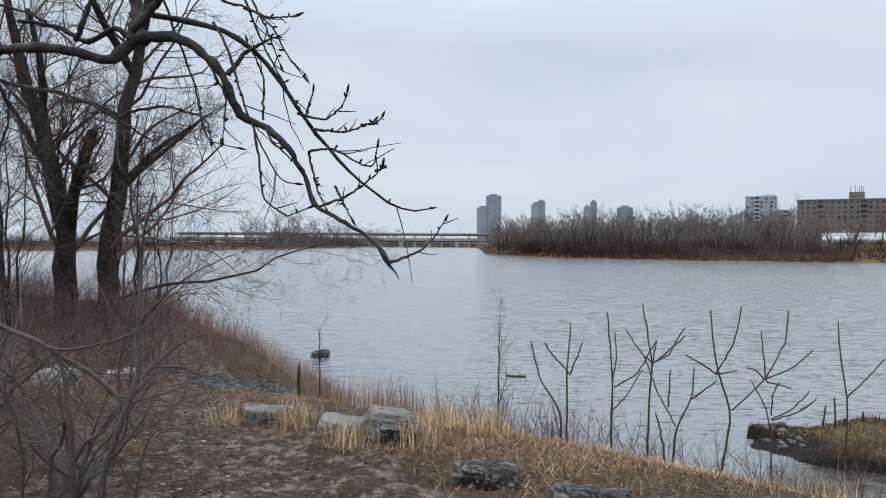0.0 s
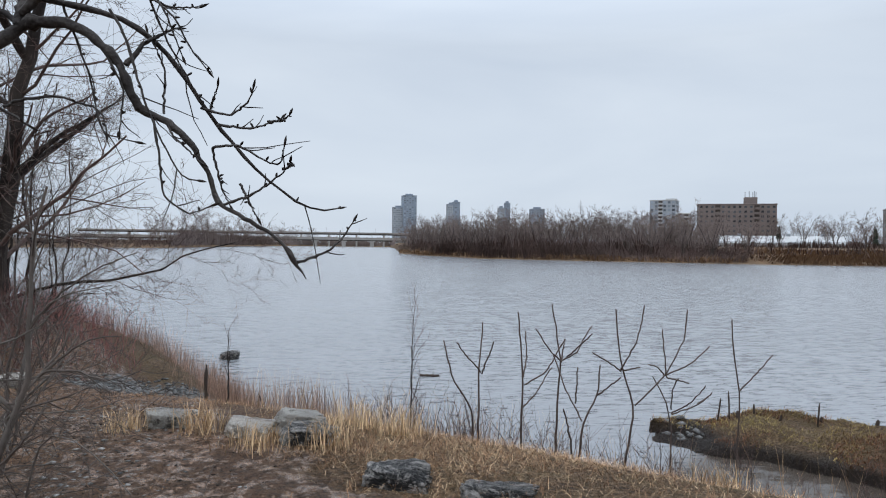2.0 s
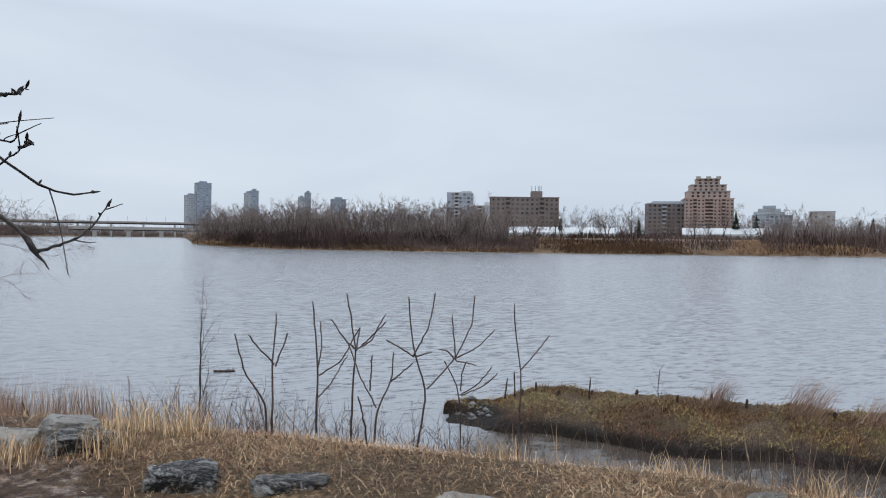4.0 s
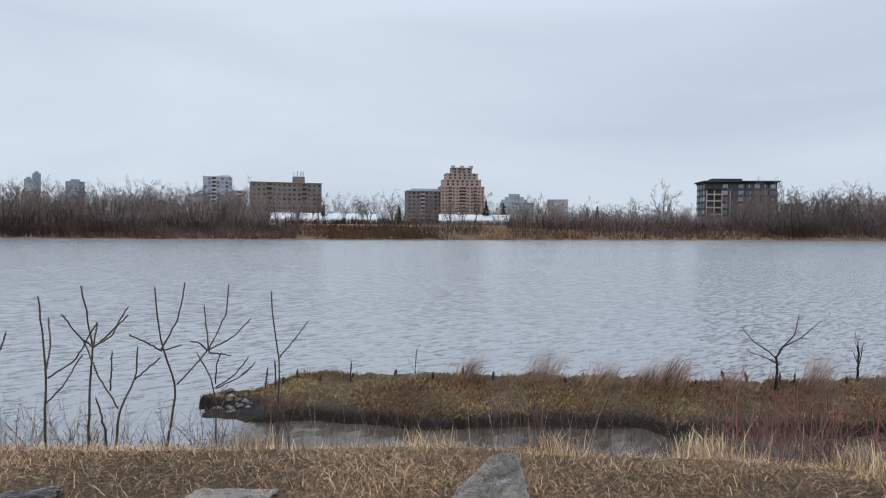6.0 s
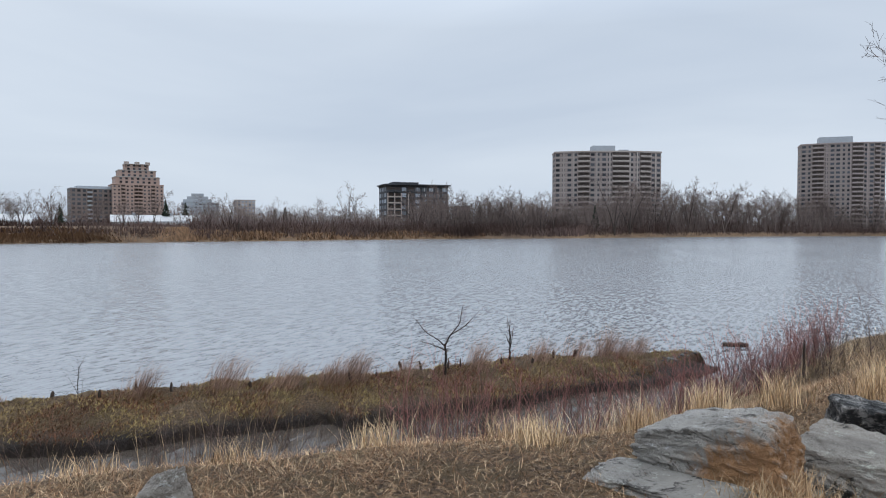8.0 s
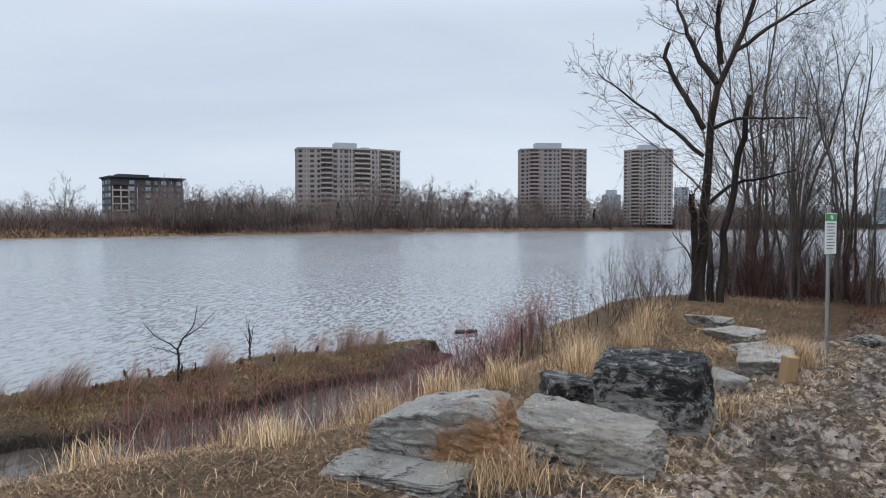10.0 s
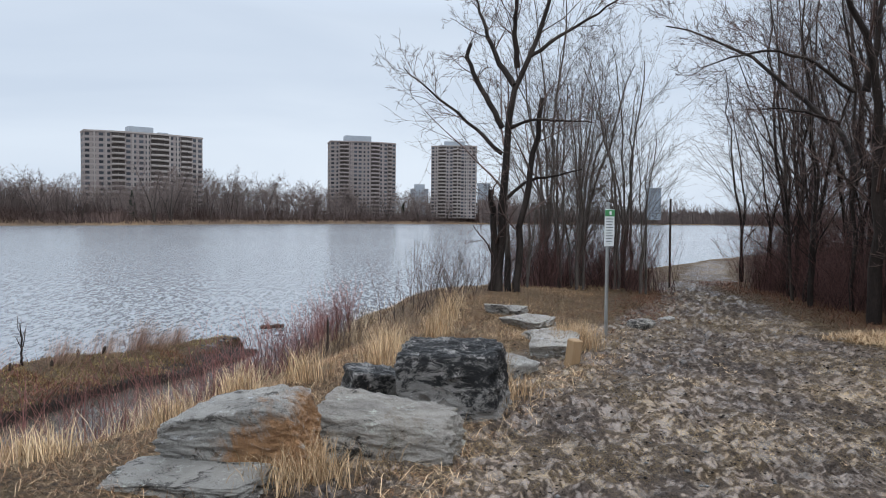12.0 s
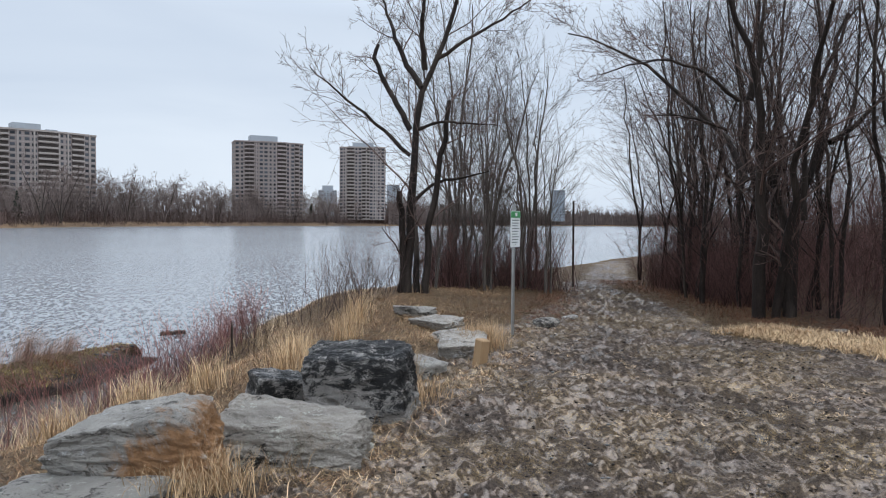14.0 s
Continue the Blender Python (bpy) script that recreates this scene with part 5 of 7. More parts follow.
# sumac stems on the crest of the bank
def sumac(lines, ahead, label, seed):
    r = np.random.default_rng(seed)
    u0 = lines[0][0][0]
    x, y = spot(0, ahead, u0)
    gz = float(ground_z(x, y))
    t = thing("sumac", label, "shrub", (x, y, gz), group="sumac stems on the bank")
    for n, line in enumerate(lines):
        c = shift(line, u0, gz, r.normal(0, 0.22) if n else 0.0, 0)
        rooted = n == 0 or line[0][1] < -0.2
        if rooted:
            c[0] = (c[0][0], c[0][1], -0.08)
        elif n:
            lead = r.normal(0, 0.02)
            c[0] = (c[0][0], lead, c[0][2])
        p = smooth_line(c, 16) + r.normal(0, 0.003, (16, 3))
        a = 0.0125 if rooted else 0.0078
        w = np.linspace(a, 0.0056, 16)
        w[-3:] *= 1.12
        tube = Tubes()
        tube.add(np.concatenate([p, p[-1:] + unit(p[-1:] - p[-2:-1]) * 0.012]), np.append(w, 0.002), 7)
        if rooted:
            part("stem", tube.mesh("stem", SUMAC), t)
        else:
            part("branch", tube.mesh("branch", SUMAC), t)


for n, (lines, ahead, label) in enumerate(((SUMAC_A, 6.6, "bare two-stemmed sumac on the bank"), (SUMAC_B, 6.5, "bare upright sumac with a curled side branch"),
                                           (SUMAC_C, 6.6, "bare sumac forked like a candelabrum"), (SUMAC_D, 6.2, "short bare bushy sumac"),
                                           (SUMAC_E, 6.4, "tall bare wide-forked sumac leaning over the bank"), (SUMAC_F, 7.2, "low pale spreading sumac"),
                                           (SUMAC_G, 6.6, "bare sumac with one thick slanting arm"))):
    sumac(lines, ahead, label, 30 + n)


# ---- boulders ----
def boulder(label, place, size, turn, seed, mat, box=4.0, cuts=5, sink=0.1, tilt=(0, 0), rough=1.0, group="boulders along the bank", name="boulder", floor=None, corners=None):
    """A quarried block: a rounded box, broken by flat faces, stepped along its bedding and roughened."""
    r = np.random.default_rng(seed)
    if not corners:
        size, sink = tuple(0.9 * v for v in size), sink + 0.035
    bm = bmesh.new()
    bmesh.ops.create_cube(bm, size=2.0)
    bmesh.ops.subdivide_edges(bm, edges=bm.edges[:], cuts=(38 if corners else 22) if max(size) > 0.55 else 15, use_grid_fill=True)
    way = unit(np.array([v.co for v in bm.verts]))
    planes = [(np.array(p, float), 1.0) for p in ((1, 0, 0), (-1, 0, 0), (0, 1, 0), (0, -1, 0), (0, 0, 1), (0, 0, -1))]
    if not corners:
        planes = [(unit(p + r.normal(0, 0.13, 3)), d * r.uniform(0.88, 1.0)) for p, d in planes]
    for _ in range(cuts + 5):
        p = unit(np.sign(r.normal(0, 1, 3)) * r.choice([0.12, 1.0, 1.0], 3) + r.normal(0, 0.16, 3))
        planes.append((p, np.abs(p).sum() * r.uniform(0.78, 0.94) if corners else np.abs(p).sum() * r.uniform(0.68, 0.86)))
    near = np.stack([np.where(way @ p > 1e-3, d / np.maximum(way @ p, 1e-3), 50.0) for p, d in planes])
    hard = 26.0 if box > 3.5 or corners else (9.0 if box > 2.6 else 3.2)
    co = way * ((near ** -hard).sum(0) ** (-1 / hard))[:, None]
    off = r.random(3) * 50
    steps = r.normal(0, 1, 40)
    out = np.empty_like(co)
    for i, c in enumerate(co):
        q = Vector(c) * 1.3 + Vector(off)
        bulge = noise.fractal(q, 1.0, 2.0, 4) * 0.035
        level = (c[2] + 1.3 + 0.45 * noise.noise(q * 0.9)) * 2.3
        k = int(level)
        ledge = steps[k % 40] * 0.018 if abs(c[2]) < 0.93 else 0.0
        gap = -0.022 * max(0.0, 1 - abs(level - round(level)) * 9) * (steps[k % 40] > 0) if abs(c[2]) < 0.93 else 0.0
        fine = noise.fractal(q * 4.0, 0.7, 2.1, 5) * 0.07 + abs(noise.noise(Vector((q[0] * 2.6, q[1] * 2.6, q[2] * 3.0)))) * 0.1 - 0.035
        chip = -0.34 * max(0.0, noise.noise(q * 1.7) - 0.2)
        flat_way = Vector((c[0], c[1], 0.0)).normalized() if abs(c[0]) + abs(c[1]) > 1e-6 else Vector((0, 0, 1))
        out[i] = np.array(Vector(c) + flat_way * (ledge + gap) * rough + Vector(c).normalized() * (bulge + fine + chip) * rough)
    if corners:
        c8 = np.array(corners, float)
        a, b, c = ((out[:, j:j + 1] + 1) / 2 for j in range(3))
        low = (c8[0] * (1 - a) + c8[1] * a) * (1 - b) + (c8[3] * (1 - a) + c8[2] * a) * b
        high = (c8[4] * (1 - a) + c8[5] * a) * (1 - b) + (c8[7] * (1 - a) + c8[6] * a) * b
        co = low * (1 - c) + high * c
    else:
        co = out * np.array(size) / 2
    for v, c in zip(bm.verts, co):
        v.co = c
    me = from_bm("boulder", bm, mat, smooth=True)
    x, y = place
    gz = float(ground_z(x, y)) if floor is None else floor
    ob = thing(name, label, "rock", (0, 0, 0), 0, group, data=me)
    ob.matrix_basis = pose(x, y, gz + (0 if corners else size[2] / 2) - sink, tilt[0], tilt[1], turn)
    return ob


boulder("long slanting limestone slab with a rust-orange face", (4.88, 0.58), (1, 1, 1), -105, 1, ROCK_RUST, cuts=2, sink=0.0, rough=0.8,
        corners=[(0.0, 0.0, 0.06), (1.06, -0.02, -0.06), (1.02, 0.5, -0.06), (0.1, 0.5, 0.0), (0.03, 0.02, 0.25), (0.8, 0.02, 0.41), (0.93, 0.46, 0.46), (0.3, 0.5, 0.37)])
boulder("flat grey slab under the rust-stained slab", (4.56, 0.87), (1, 1, 1), -105, 2, ROCK, cuts=2, sink=0.0, rough=0.8,
        corners=[(0.0, 0.0, -0.08), (1.0, -0.05, -0.08), (1.05, 0.55, -0.08), (0.0, 0.5, -0.08), (0.05, 0.05, 0.04), (0.9, 0.0, 0.04), (1.0, 0.5, 0.07), (0.1, 0.5, 0.08)])
boulder("low grey-brown boulder with a flat sloping top", (4.98, -0.32), (1, 1, 1), -105, 3, ROCK_TAN, cuts=2, sink=0.0, rough=0.9,
        corners=[(0.06, 0.0, -0.08), (1.02, -0.02, -0.08), (1.1, 0.5, -0.08), (0.1, 0.6, -0.08), (0.0, 0.1, 0.33), (0.95, 0.1, 0.22), (1.04, 0.45, 0.29), (0.16, 0.52, 0.4)])
boulder("big black and grey squared boulder", (5.86, -1.05), (1, 1, 1), -105, 4, ROCK_CAPPED, cuts=2, sink=0.0, rough=0.9,
        corners=[(0.02, 0.0, -0.08), (0.84, -0.06, -0.08), (0.98, 0.6, -0.08), (0.05, 0.65, -0.08), (0.0, 0.1, 0.5), (0.83, 0.07, 0.52), (0.92, 0.6, 0.57), (0.08, 0.65, 0.58)])
boulder("black jagged stone behind the squared boulder", (6.5, -0.98), (0.6, 0.6, 0.45), 10, 5, ROCK_DARK, 4, 6, 0.08)
boulder("pale grey boulder beside dry grass tufts", (8.0, -2.93), (1, 1, 1), -105, 6, ROCK_PALE, cuts=2, sink=0.0, rough=0.8,
        corners=[(0.06, 0.08, -0.06), (0.62, 0.08, -0.06), (0.66, 0.6, -0.06), (0.05, 0.6, -0.06), (0.0, 0.0, 0.17), (0.64, 0.02, 0.2), (0.68, 0.6, 0.29), (0.1, 0.6, 0.28)])
boulder("small grey stone at the mud's edge", (7.35, -2.55), (0.5, 0.45, 0.28), 15, 7, ROCK, 4, 5, 0.06)
boulder("flat pale slab in the row", (9.1, -3.55), (0.85, 0.55, 0.24), 0, 8, ROCK, 5, 4, 0.06)
boulder("flat pale slab in the row of stones", (10.2, -3.75), (0.85, 0.6, 0.26), 25, 9, ROCK_PALE, 5, 4, 0.06)
boulder("flat stone at the end of the row", (11.2, -3.7), (0.65, 0.55, 0.24), 45, 10, ROCK, 5, 4, 0.06)
boulder("rounded tan boulder beside the path", (10.0, -5.35), (0.6, 0.5, 0.3), 0, 11, ROCK_TAN, 2.4, 4, 0.08)
boulder("small stone beside the path", (10.6, -6.15), (0.32, 0.28, 0.14), 0, 12, ROCK, 3, 4, 0.04)
boulder("pointed pale grey boulder in the grass", (2.57, 2.84), (1, 1, 1), -48, 13, ROCK_PALE, cuts=2, sink=0.02, rough=1.3,
        corners=[(0.0, 0.0, -0.08), (0.62, -0.02, -0.08), (0.6, 0.42, -0.08), (0.05, 0.42, -0.08), (0.3, 0.12, 0.27), (0.52, 0.1, 0.36), (0.52, 0.28, 0.36), (0.36, 0.3, 0.3)])
boulder("flat grey slab sunk in the grass", (1.92, 3.85), (0.55, 0.4, 0.2), -40, 14, ROCK, 4, 4, 0.12)
boulder("flat dark slab sunk in the grass", (0.95, 4.5), (0.6, 0.35, 0.2), -10, 15, ROCK_DARK, 4, 4, 0.1)
boulder("layered grey slab in the dry grass", (-0.45, 6.2), (0.48, 0.4, 0.25), 15, 16, ROCK, 5, 3, 0.03, (0, 8))
boulder("pale slab leaning on the layered one", (-0.87, 6.15), (0.45, 0.36, 0.2), -10, 17, ROCK_PALE, 4, 4, 0.05)
boulder("dark stone below the layered slab", (-0.33, 5.85), (0.5, 0.34, 0.22), -10, 18, ROCK_DARK, 4, 5, 0.05)
boulder("dark wedge-shaped slab at the grass edge", (0.3, 4.8), (0.56, 0.35, 0.22), -25, 19, ROCK_DARK, 4, 5, 0.04)
boulder("rounded grey stone in the grass", (-1.62, 6.55), (0.42, 0.34, 0.26), 0, 20, ROCK, 3, 5, 0.06)
boulder("flat stone beside the rounded one", (-1.72, 7.0), (0.55, 0.35, 0.15), 0, 21, ROCK_TAN, 4, 4, 0.06)
boulder("pale grey stone under the brush", (-4.6, 8.4), (0.55, 0.4, 0.3), 0, 22, ROCK_PALE, 3, 5, 0.06)
boulder("pale stone with a dark side under the brush", (-3.95, 8.7), (0.5, 0.4, 0.26), 20, 23, ROCK_PALE, 3, 5, 0.06)
boulder("dark boulder standing in the shallow water", (-3.72, 21.4), (0.72, 0.6, 0.55), 0, 24, ROCK_DARK, 2.4, 3, 0.2, floor=RIVER)
for k, (bx, by, w) in enumerate(((8.75, -7.75, 0.32), (8.65, -8.15, 0.26), (8.6, -8.55, 0.36), (8.5, -8.95, 0.28), (8.3, -9.45, 0.36))):
    boulder("low grey edging stone at the wood's edge", (bx, by), (w, 0.26, 0.16), 60 + 37 * (k % 3), 40 + k, ROCK_TAN, 3, 5, 0.08, group="edging stones")

# ---- woods and brush on the near bank ----


def wood_tree(seed, height, stems=2, spread=0.16, detail=1.0):
    """A thin bare tree of the bank wood, often with several stems from one foot."""
    r = np.random.default_rng(seed)
    lines, radii = [], []
    for k in range(stems):
        h = height * r.uniform(0.7, 1.0)
        lines.append([(q[0] + 0.12 * k * math.cos(k * 2.4), q[1] + 0.12 * k * math.sin(k * 2.4), q[2]) for q in upright(r, h, r.uniform(0.05, spread))])
        w = h * r.uniform(0.0055, 0.0095)
        radii.append((w, w * 0.2))
    c = max(2, int(round(3 * detail)))
    return bare_tree(r, lines, radii, [(11, 0.14, 0.98, 36, 0.34, 5, 0.09, 0.06, 0.36), (5, 0.15, 1.0, 36, 0.5, 3, 0.1, 0.04, 0.5),
                                       (c, 0.15, 1.0, 34, 0.55, 2, 0.11, 0.03, 0.6), (2, 0.2, 1.0, 34, 0.6, 1, 0.12, 0.02, 0.65)], 6, min_r=0.0034)


def wood_group(prefix_label, variants, places, group, mats):
    made = []
    for k, (x, y, sc) in enumerate(places):
        v = k % len(variants)
        z = float(ground_z(x, y)) - 0.05
        if k < len(variants):
            t = plant("bare_tree", prefix_label, "tree", variants[v], mats, (x, y, z), (k * 77) % 360, group)
            t.scale = (sc, sc, sc)
            made.append(t)
        else:
            src = made[v]
            copy_thing(src, Matrix.Translation((x, y, z)) @ Matrix.Rotation(k * 2.1, 4, "Z") @ Matrix.Scale(sc / src.scale[0], 4))


r = np.random.default_rng(90)
wood_variants = [wood_tree(100, 9.5, 2, 0.2), wood_tree(101, 11, 1, 0.1), wood_tree(102, 8.5, 3, 0.25), wood_tree(103, 10, 2, 0.14), wood_tree(104, 7.0, 3, 0.3), wood_tree(105, 11, 2, 0.12)]
places = []
for (x, y, sc) in ((17.3, -12.2, 0.62), (16.2, -12.7, 0.7), (15.2, -12.4, 0.85), (14.2, -12.9, 0.9), (13.3, -12.1, 0.9), (12.5, -11.8, 0.95), (11.6, -11.4, 0.9),
                   (10.4, -11.3, 0.9), (9.5, -12.2, 0.9), (8.3, -11.6, 0.85), (7.0, -11.4, 0.9), (6.0, -12.6, 0.95),
                   (14.8, -12.1, 0.6), (13.8, -11.7, 0.65), (12.1, -11.1, 0.7), (11.1, -10.8, 0.72), (10.2, -10.8, 0.75), (9.3, -10.5, 0.7), (8.5, -10.6, 0.75), (7.7, -10.4, 0.7), (6.9, -10.7, 0.75),
                   (11.8, -9.8, 0.72), (12.6, -10.3, 0.78), (13.4, -10.7, 0.75), (14.3, -11.2, 0.72), (11.0, -10.0, 0.68), (15.3, -11.5, 0.68)):
    places.append((x, y, sc))
for _ in range(20):
    u, v = r.random(), r.random()
    x, y = 4.0 + 18.0 * u, -13.5 - 3.0 * u * 0.6 - 11.0 * v
    places.append((x, y, r.uniform(0.75, 1.15)))
wood_group("bare leafless tree of the bank wood", wood_variants, places, "trees of the bank wood", (BARK, TWIG))

copse_variants = [wood_tree(120, 8.0, 3, 0.26), wood_tree(121, 7.0, 2, 0.3), wood_tree(122, 6.0, 3, 0.36)]
copse = [(16.4, -6.3, 0.95), (15.5, -6.2, 0.75), (15.7, -6.9, 0.9), (14.8, -6.4, 0.6), (14.9, -7.3, 0.8), (16.8, -7.3, 0.9), (15.6, -7.9, 0.75), (17.8, -6.6, 1.0), (18.3, -7.9, 0.9), (14.2, -7.6, 0.5), (17.2, -8.6, 0.7), (15.2, -5.4, 0.6)]
wood_group("bare slender tree of the shore copse", copse_variants, copse, "trees of the shore copse", (BARK_PALE, TWIG_PALE))

left_variants = [wood_tree(140, 8.5, 2, 0.2), wood_tree(141, 7.0, 3, 0.28), wood_tree(142, 6.0, 3, 0.3)]
left = [(-8.6, 15.8, 0.9), (-9.4, 14.2, 1.0), (-7.9, 17.2, 0.8), (-10.6, 16.4, 1.1), (-6.2, 15.6, 0.55), (-11.8, 18.8, 1.1), (-8.7, 20.2, 0.9), (-13.5, 17, 1.2), (-9.9, 12.2, 0.95), (-11.8, 13.4, 1.1), (-7.6, 12.4, 0.6), (-14, 21, 1.2)]
wood_group("bare grey-brown tree of the upstream bank", left_variants, left, "trees of the upstream bank", (BARK, TWIG_PALE))


def thicket(name, label, n, sampler, lo, hi, mat, seed, lean=0.25, width=0.005, twigs=3, category="brush"):
    """Dense thin stems, each with a few side twigs, as one tangle."""
    r = np.random.default_rng(seed)
    xy = sampler(r, n)
    z = ground_z(xy[:, 0], xy[:, 1]) - 0.03
    h = lo + (hi - lo) * r.random(len(xy)) ** 1.4
    way = np.stack([r.normal(0, lean, len(xy)), r.normal(0, lean, len(xy)), np.ones(len(xy))], 1)
    t = Tubes()
    p = limbs(r, np.column_stack([xy, z]), way, h, 3, 0.11, 0.03)
    rad = taper(width * (0.6 + 0.8 * r.random(len(xy))), 4, 0.35)
    t.add(p, rad, 3)
    if twigs:
        st, w2, ln, r0 = children(r, p, rad, twigs, 0.25, 0.95, 38, 0.38, 0.4, 0.6)
        p2 = limbs(r, st, w2, ln, 1, 0.12, 0.05)
        t.add(p2, taper(np.maximum(r0, 0.002), 2, 0.4), 3)
    return thing(name, label, category, kind="stuff", data=t.mesh(name, mat, smooth=False))


def in_boxes(*boxes):
    """Places in slanted strips: ends of the middle line and the half width."""
    def pick(r, n):
        size = np.array([math.hypot(b[2] - b[0], b[3] - b[1]) * b[4] for b in boxes])
        k = r.choice(len(boxes), n, p=size / size.sum())
        b = np.array(boxes)[k]
        u, v = r.random(n), r.normal(0, 0.55, n).clip(-1.2, 1.2)
        d = b[:, 2:4] - b[:, :2]
        nrm = np.column_stack([-d[:, 1], d[:, 0]]) / np.linalg.norm(d, axis=1)[:, None]
        return b[:, :2] + d * u[:, None] + nrm * (v * b[:, 4])[:, None]
    return pick


thicket("wood_undergrowth", "dense red-brown bare undergrowth of the bank wood", 3700,
        in_boxes((15.6, -11.9, 10.8, -10.2, 0.5), (17.2, -13, 10.5, -11.0, 0.9), (10.5, -10.6, 8.2, -10.2, 0.7), (8, -10.4, 4, -12.5, 0.8), (20, -17, 5, -15, 2.6)), 0.5, 2.7, TWIG_BROWN, 201, 0.45, 0.0045, 5)
thicket("path_side_brush", "low purple-brown bare brush where the wood meets the path", 1000, in_boxes((15.8, -11.7, 10.6, -10.1, 0.55)), 0.35, 1.7, TWIG_BROWN, 207, 0.4, 0.0042, 5)
thicket("wood_saplings", "dense thin bare saplings further into the wood", 1250, in_boxes((22, -19, 3, -16, 3.0), (17, -14.5, 4, -13, 1.5)), 1.6, 5.2, TWIG_BROWN, 205, 0.3, 0.008, 7)
thicket("copse_undergrowth", "brown bare undergrowth beneath the shore copse", 1600, in_boxes((14.4, -7.8, 17.8, -7.6, 0.7), (15.0, -5.8, 18, -6.6, 0.8)), 0.4, 1.8, TWIG_BROWN, 202, 0.28, 0.005, 4)
thicket("upstream_brush", "tangled grey-brown brush on the upstream bank", 1700,
        in_boxes((-4.4, 9.6, -7, 14.5, 1.0), (-6.5, 11.5, -9, 17, 1.6), (-9, 12, -12, 20, 2.0)), 0.3, 1.15, TWIG_BROWN, 203, 0.5, 0.005, 5)
thicket("red_brush", "red-brown brush stems at the foot of the upstream trees", 700, in_boxes((-3.6, 11.5, -6.6, 16.5, 0.7), (-6.3, 16, -10, 24, 1.0)), 0.3, 0.95, TWIG_RED, 204, 0.22, 0.005, 3)


def near_shrub(label, place, seed, height, stems, radius):
    r = np.random.default_rng(seed)
    x, y = place
    lines, radii = [], []
    for k in range(stems):
        a = r.random() * 6.28
        reach = height * r.uniform(0.25, 0.6)
        h = height * r.uniform(0.6, 1.0)
        lines.append([(0.05 * math.cos(a), 0.05 * math.sin(a), -0.08), (reach * 0.2 * math.cos(a), reach * 0.2 * math.sin(a), h * 0.35),
                      (reach * 0.7 * math.cos(a + 0.3), reach * 0.7 * math.sin(a + 0.3), h * 0.7), (reach * math.cos(a + 0.5), reach * math.sin(a + 0.5), h)])
        radii.append((radius * r.uniform(0.7, 1), radius * 0.25))
    tubes = bare_tree(r, lines, radii, [(8, 0.2, 1.0, 52, 0.5, 6, 0.16, -0.01, 0.5), (5, 0.2, 1.0, 48, 0.5, 5, 0.16, 0.0, 0.55), (3, 0.2, 1.0, 45, 0.5, 3, 0.16, 0.0, 0.6)], 7, min_r=0.0016)
    return plant("shrub", label, "shrub", tubes, (BARK_PALE, TWIG_PALE), (x, y, float(ground_z(x, y))), 0)


near_shrub("bare twisted shrub with grey branches beside the track", (-2.35, 4.35), 301, 1.5, 3, 0.022)
near_shrub("bare tangled shrub with drooping twigs", (-3.3, 5.1), 302, 1.7, 4, 0.02)
near_shrub("bare shrub with thin tall stems", (-2.7, 5.9), 303, 2.3, 3, 0.016)
near_shrub("bare grey shrub with arching branches", (-2.05, 3.75), 306, 1.15, 3, 0.016)
near_shrub("bare grey shrub with crossing branches", (-2.85, 4.3), 307, 1.3, 4, 0.018)
near_shrub("bare low shrub among stones", (-4.2, 6.6), 304, 1.5, 4, 0.016)
near_shrub("bare fine-twigged shrub on the crest", (-4.3, 10.5), 305, 1.8, 5, 0.014)


# small saplings: one on the bank, others on the spit
def sapling(label, place, seed, height, spread, radius, count=8, angle=45):
    r = np.random.default_rng(seed)
    x, y = place
    c = [(0, 0, -0.06), (0.01, 0, height * 0.4), (0.02 + r.normal(0, 0.02), 0.01, height * 0.75), (0.03, 0.0, height)]
    tubes = bare_tree(r, [c], [(radius, radius * 0.3)], [(count, 0.3, 1.0, angle, spread, 6, 0.1, 0.06, 0.6), (4, 0.25, 1.0, 38, 0.45, 4, 0.12, 0.04, 0.55)], 6, min_r=0.0022)
    return plant("sapling", label, "sapling", tubes, (BARK, TWIG), (x, y, float(ground_z(x, y))), seed * 40)


sapling("thin bare sapling on the crest of the bank", (0.55, 7.0), 1, 1.25, 0.4, 0.009, 9, 32)
r = np.random.default_rng(17)
crooked = bare_tree(r, [[(0, 0, -0.08), (0.02, 0, 0.35), (0.0, 0, 0.62)], [(0, 0, 0.58), (-0.18, 0.05, 0.75), (-0.36, 0.02, 0.82), (-0.6, 0.1, 1.12)], [(0, 0, 0.6), (0.12, -0.05, 0.85), (0.3, 0.0, 1.0), (0.36, 0.0, 1.4)],
                        [(0.1, 0, 0.8), (0.4, 0.08, 0.95), (0.72, 0.05, 1.3)], [(0, 0, 0.5), (-0.2, -0.1, 0.6), (-0.5, -0.1, 0.7)]],
                    [(0.03, 0.02), (0.016, 0.006), (0.017, 0.006), (0.014, 0.005), (0.012, 0.005)], [(5, 0.3, 1.0, 45, 0.32, 4, 0.14, 0.05, 0.5), (3, 0.25, 1.0, 42, 0.5, 2, 0.14, 0.04, 0.6)], 6, min_r=0.003)
plant("crooked_tree", "small bare crooked tree on the spit", "tree", crooked, (BARK, TWIG), (13.36, 5.53, float(ground_z(13.36, 5.53))), -62)
sapling("thin bare sapling on the spit", (9.24, 10.88), 3, 1.45, 0.32, 0.014, 8, 32)
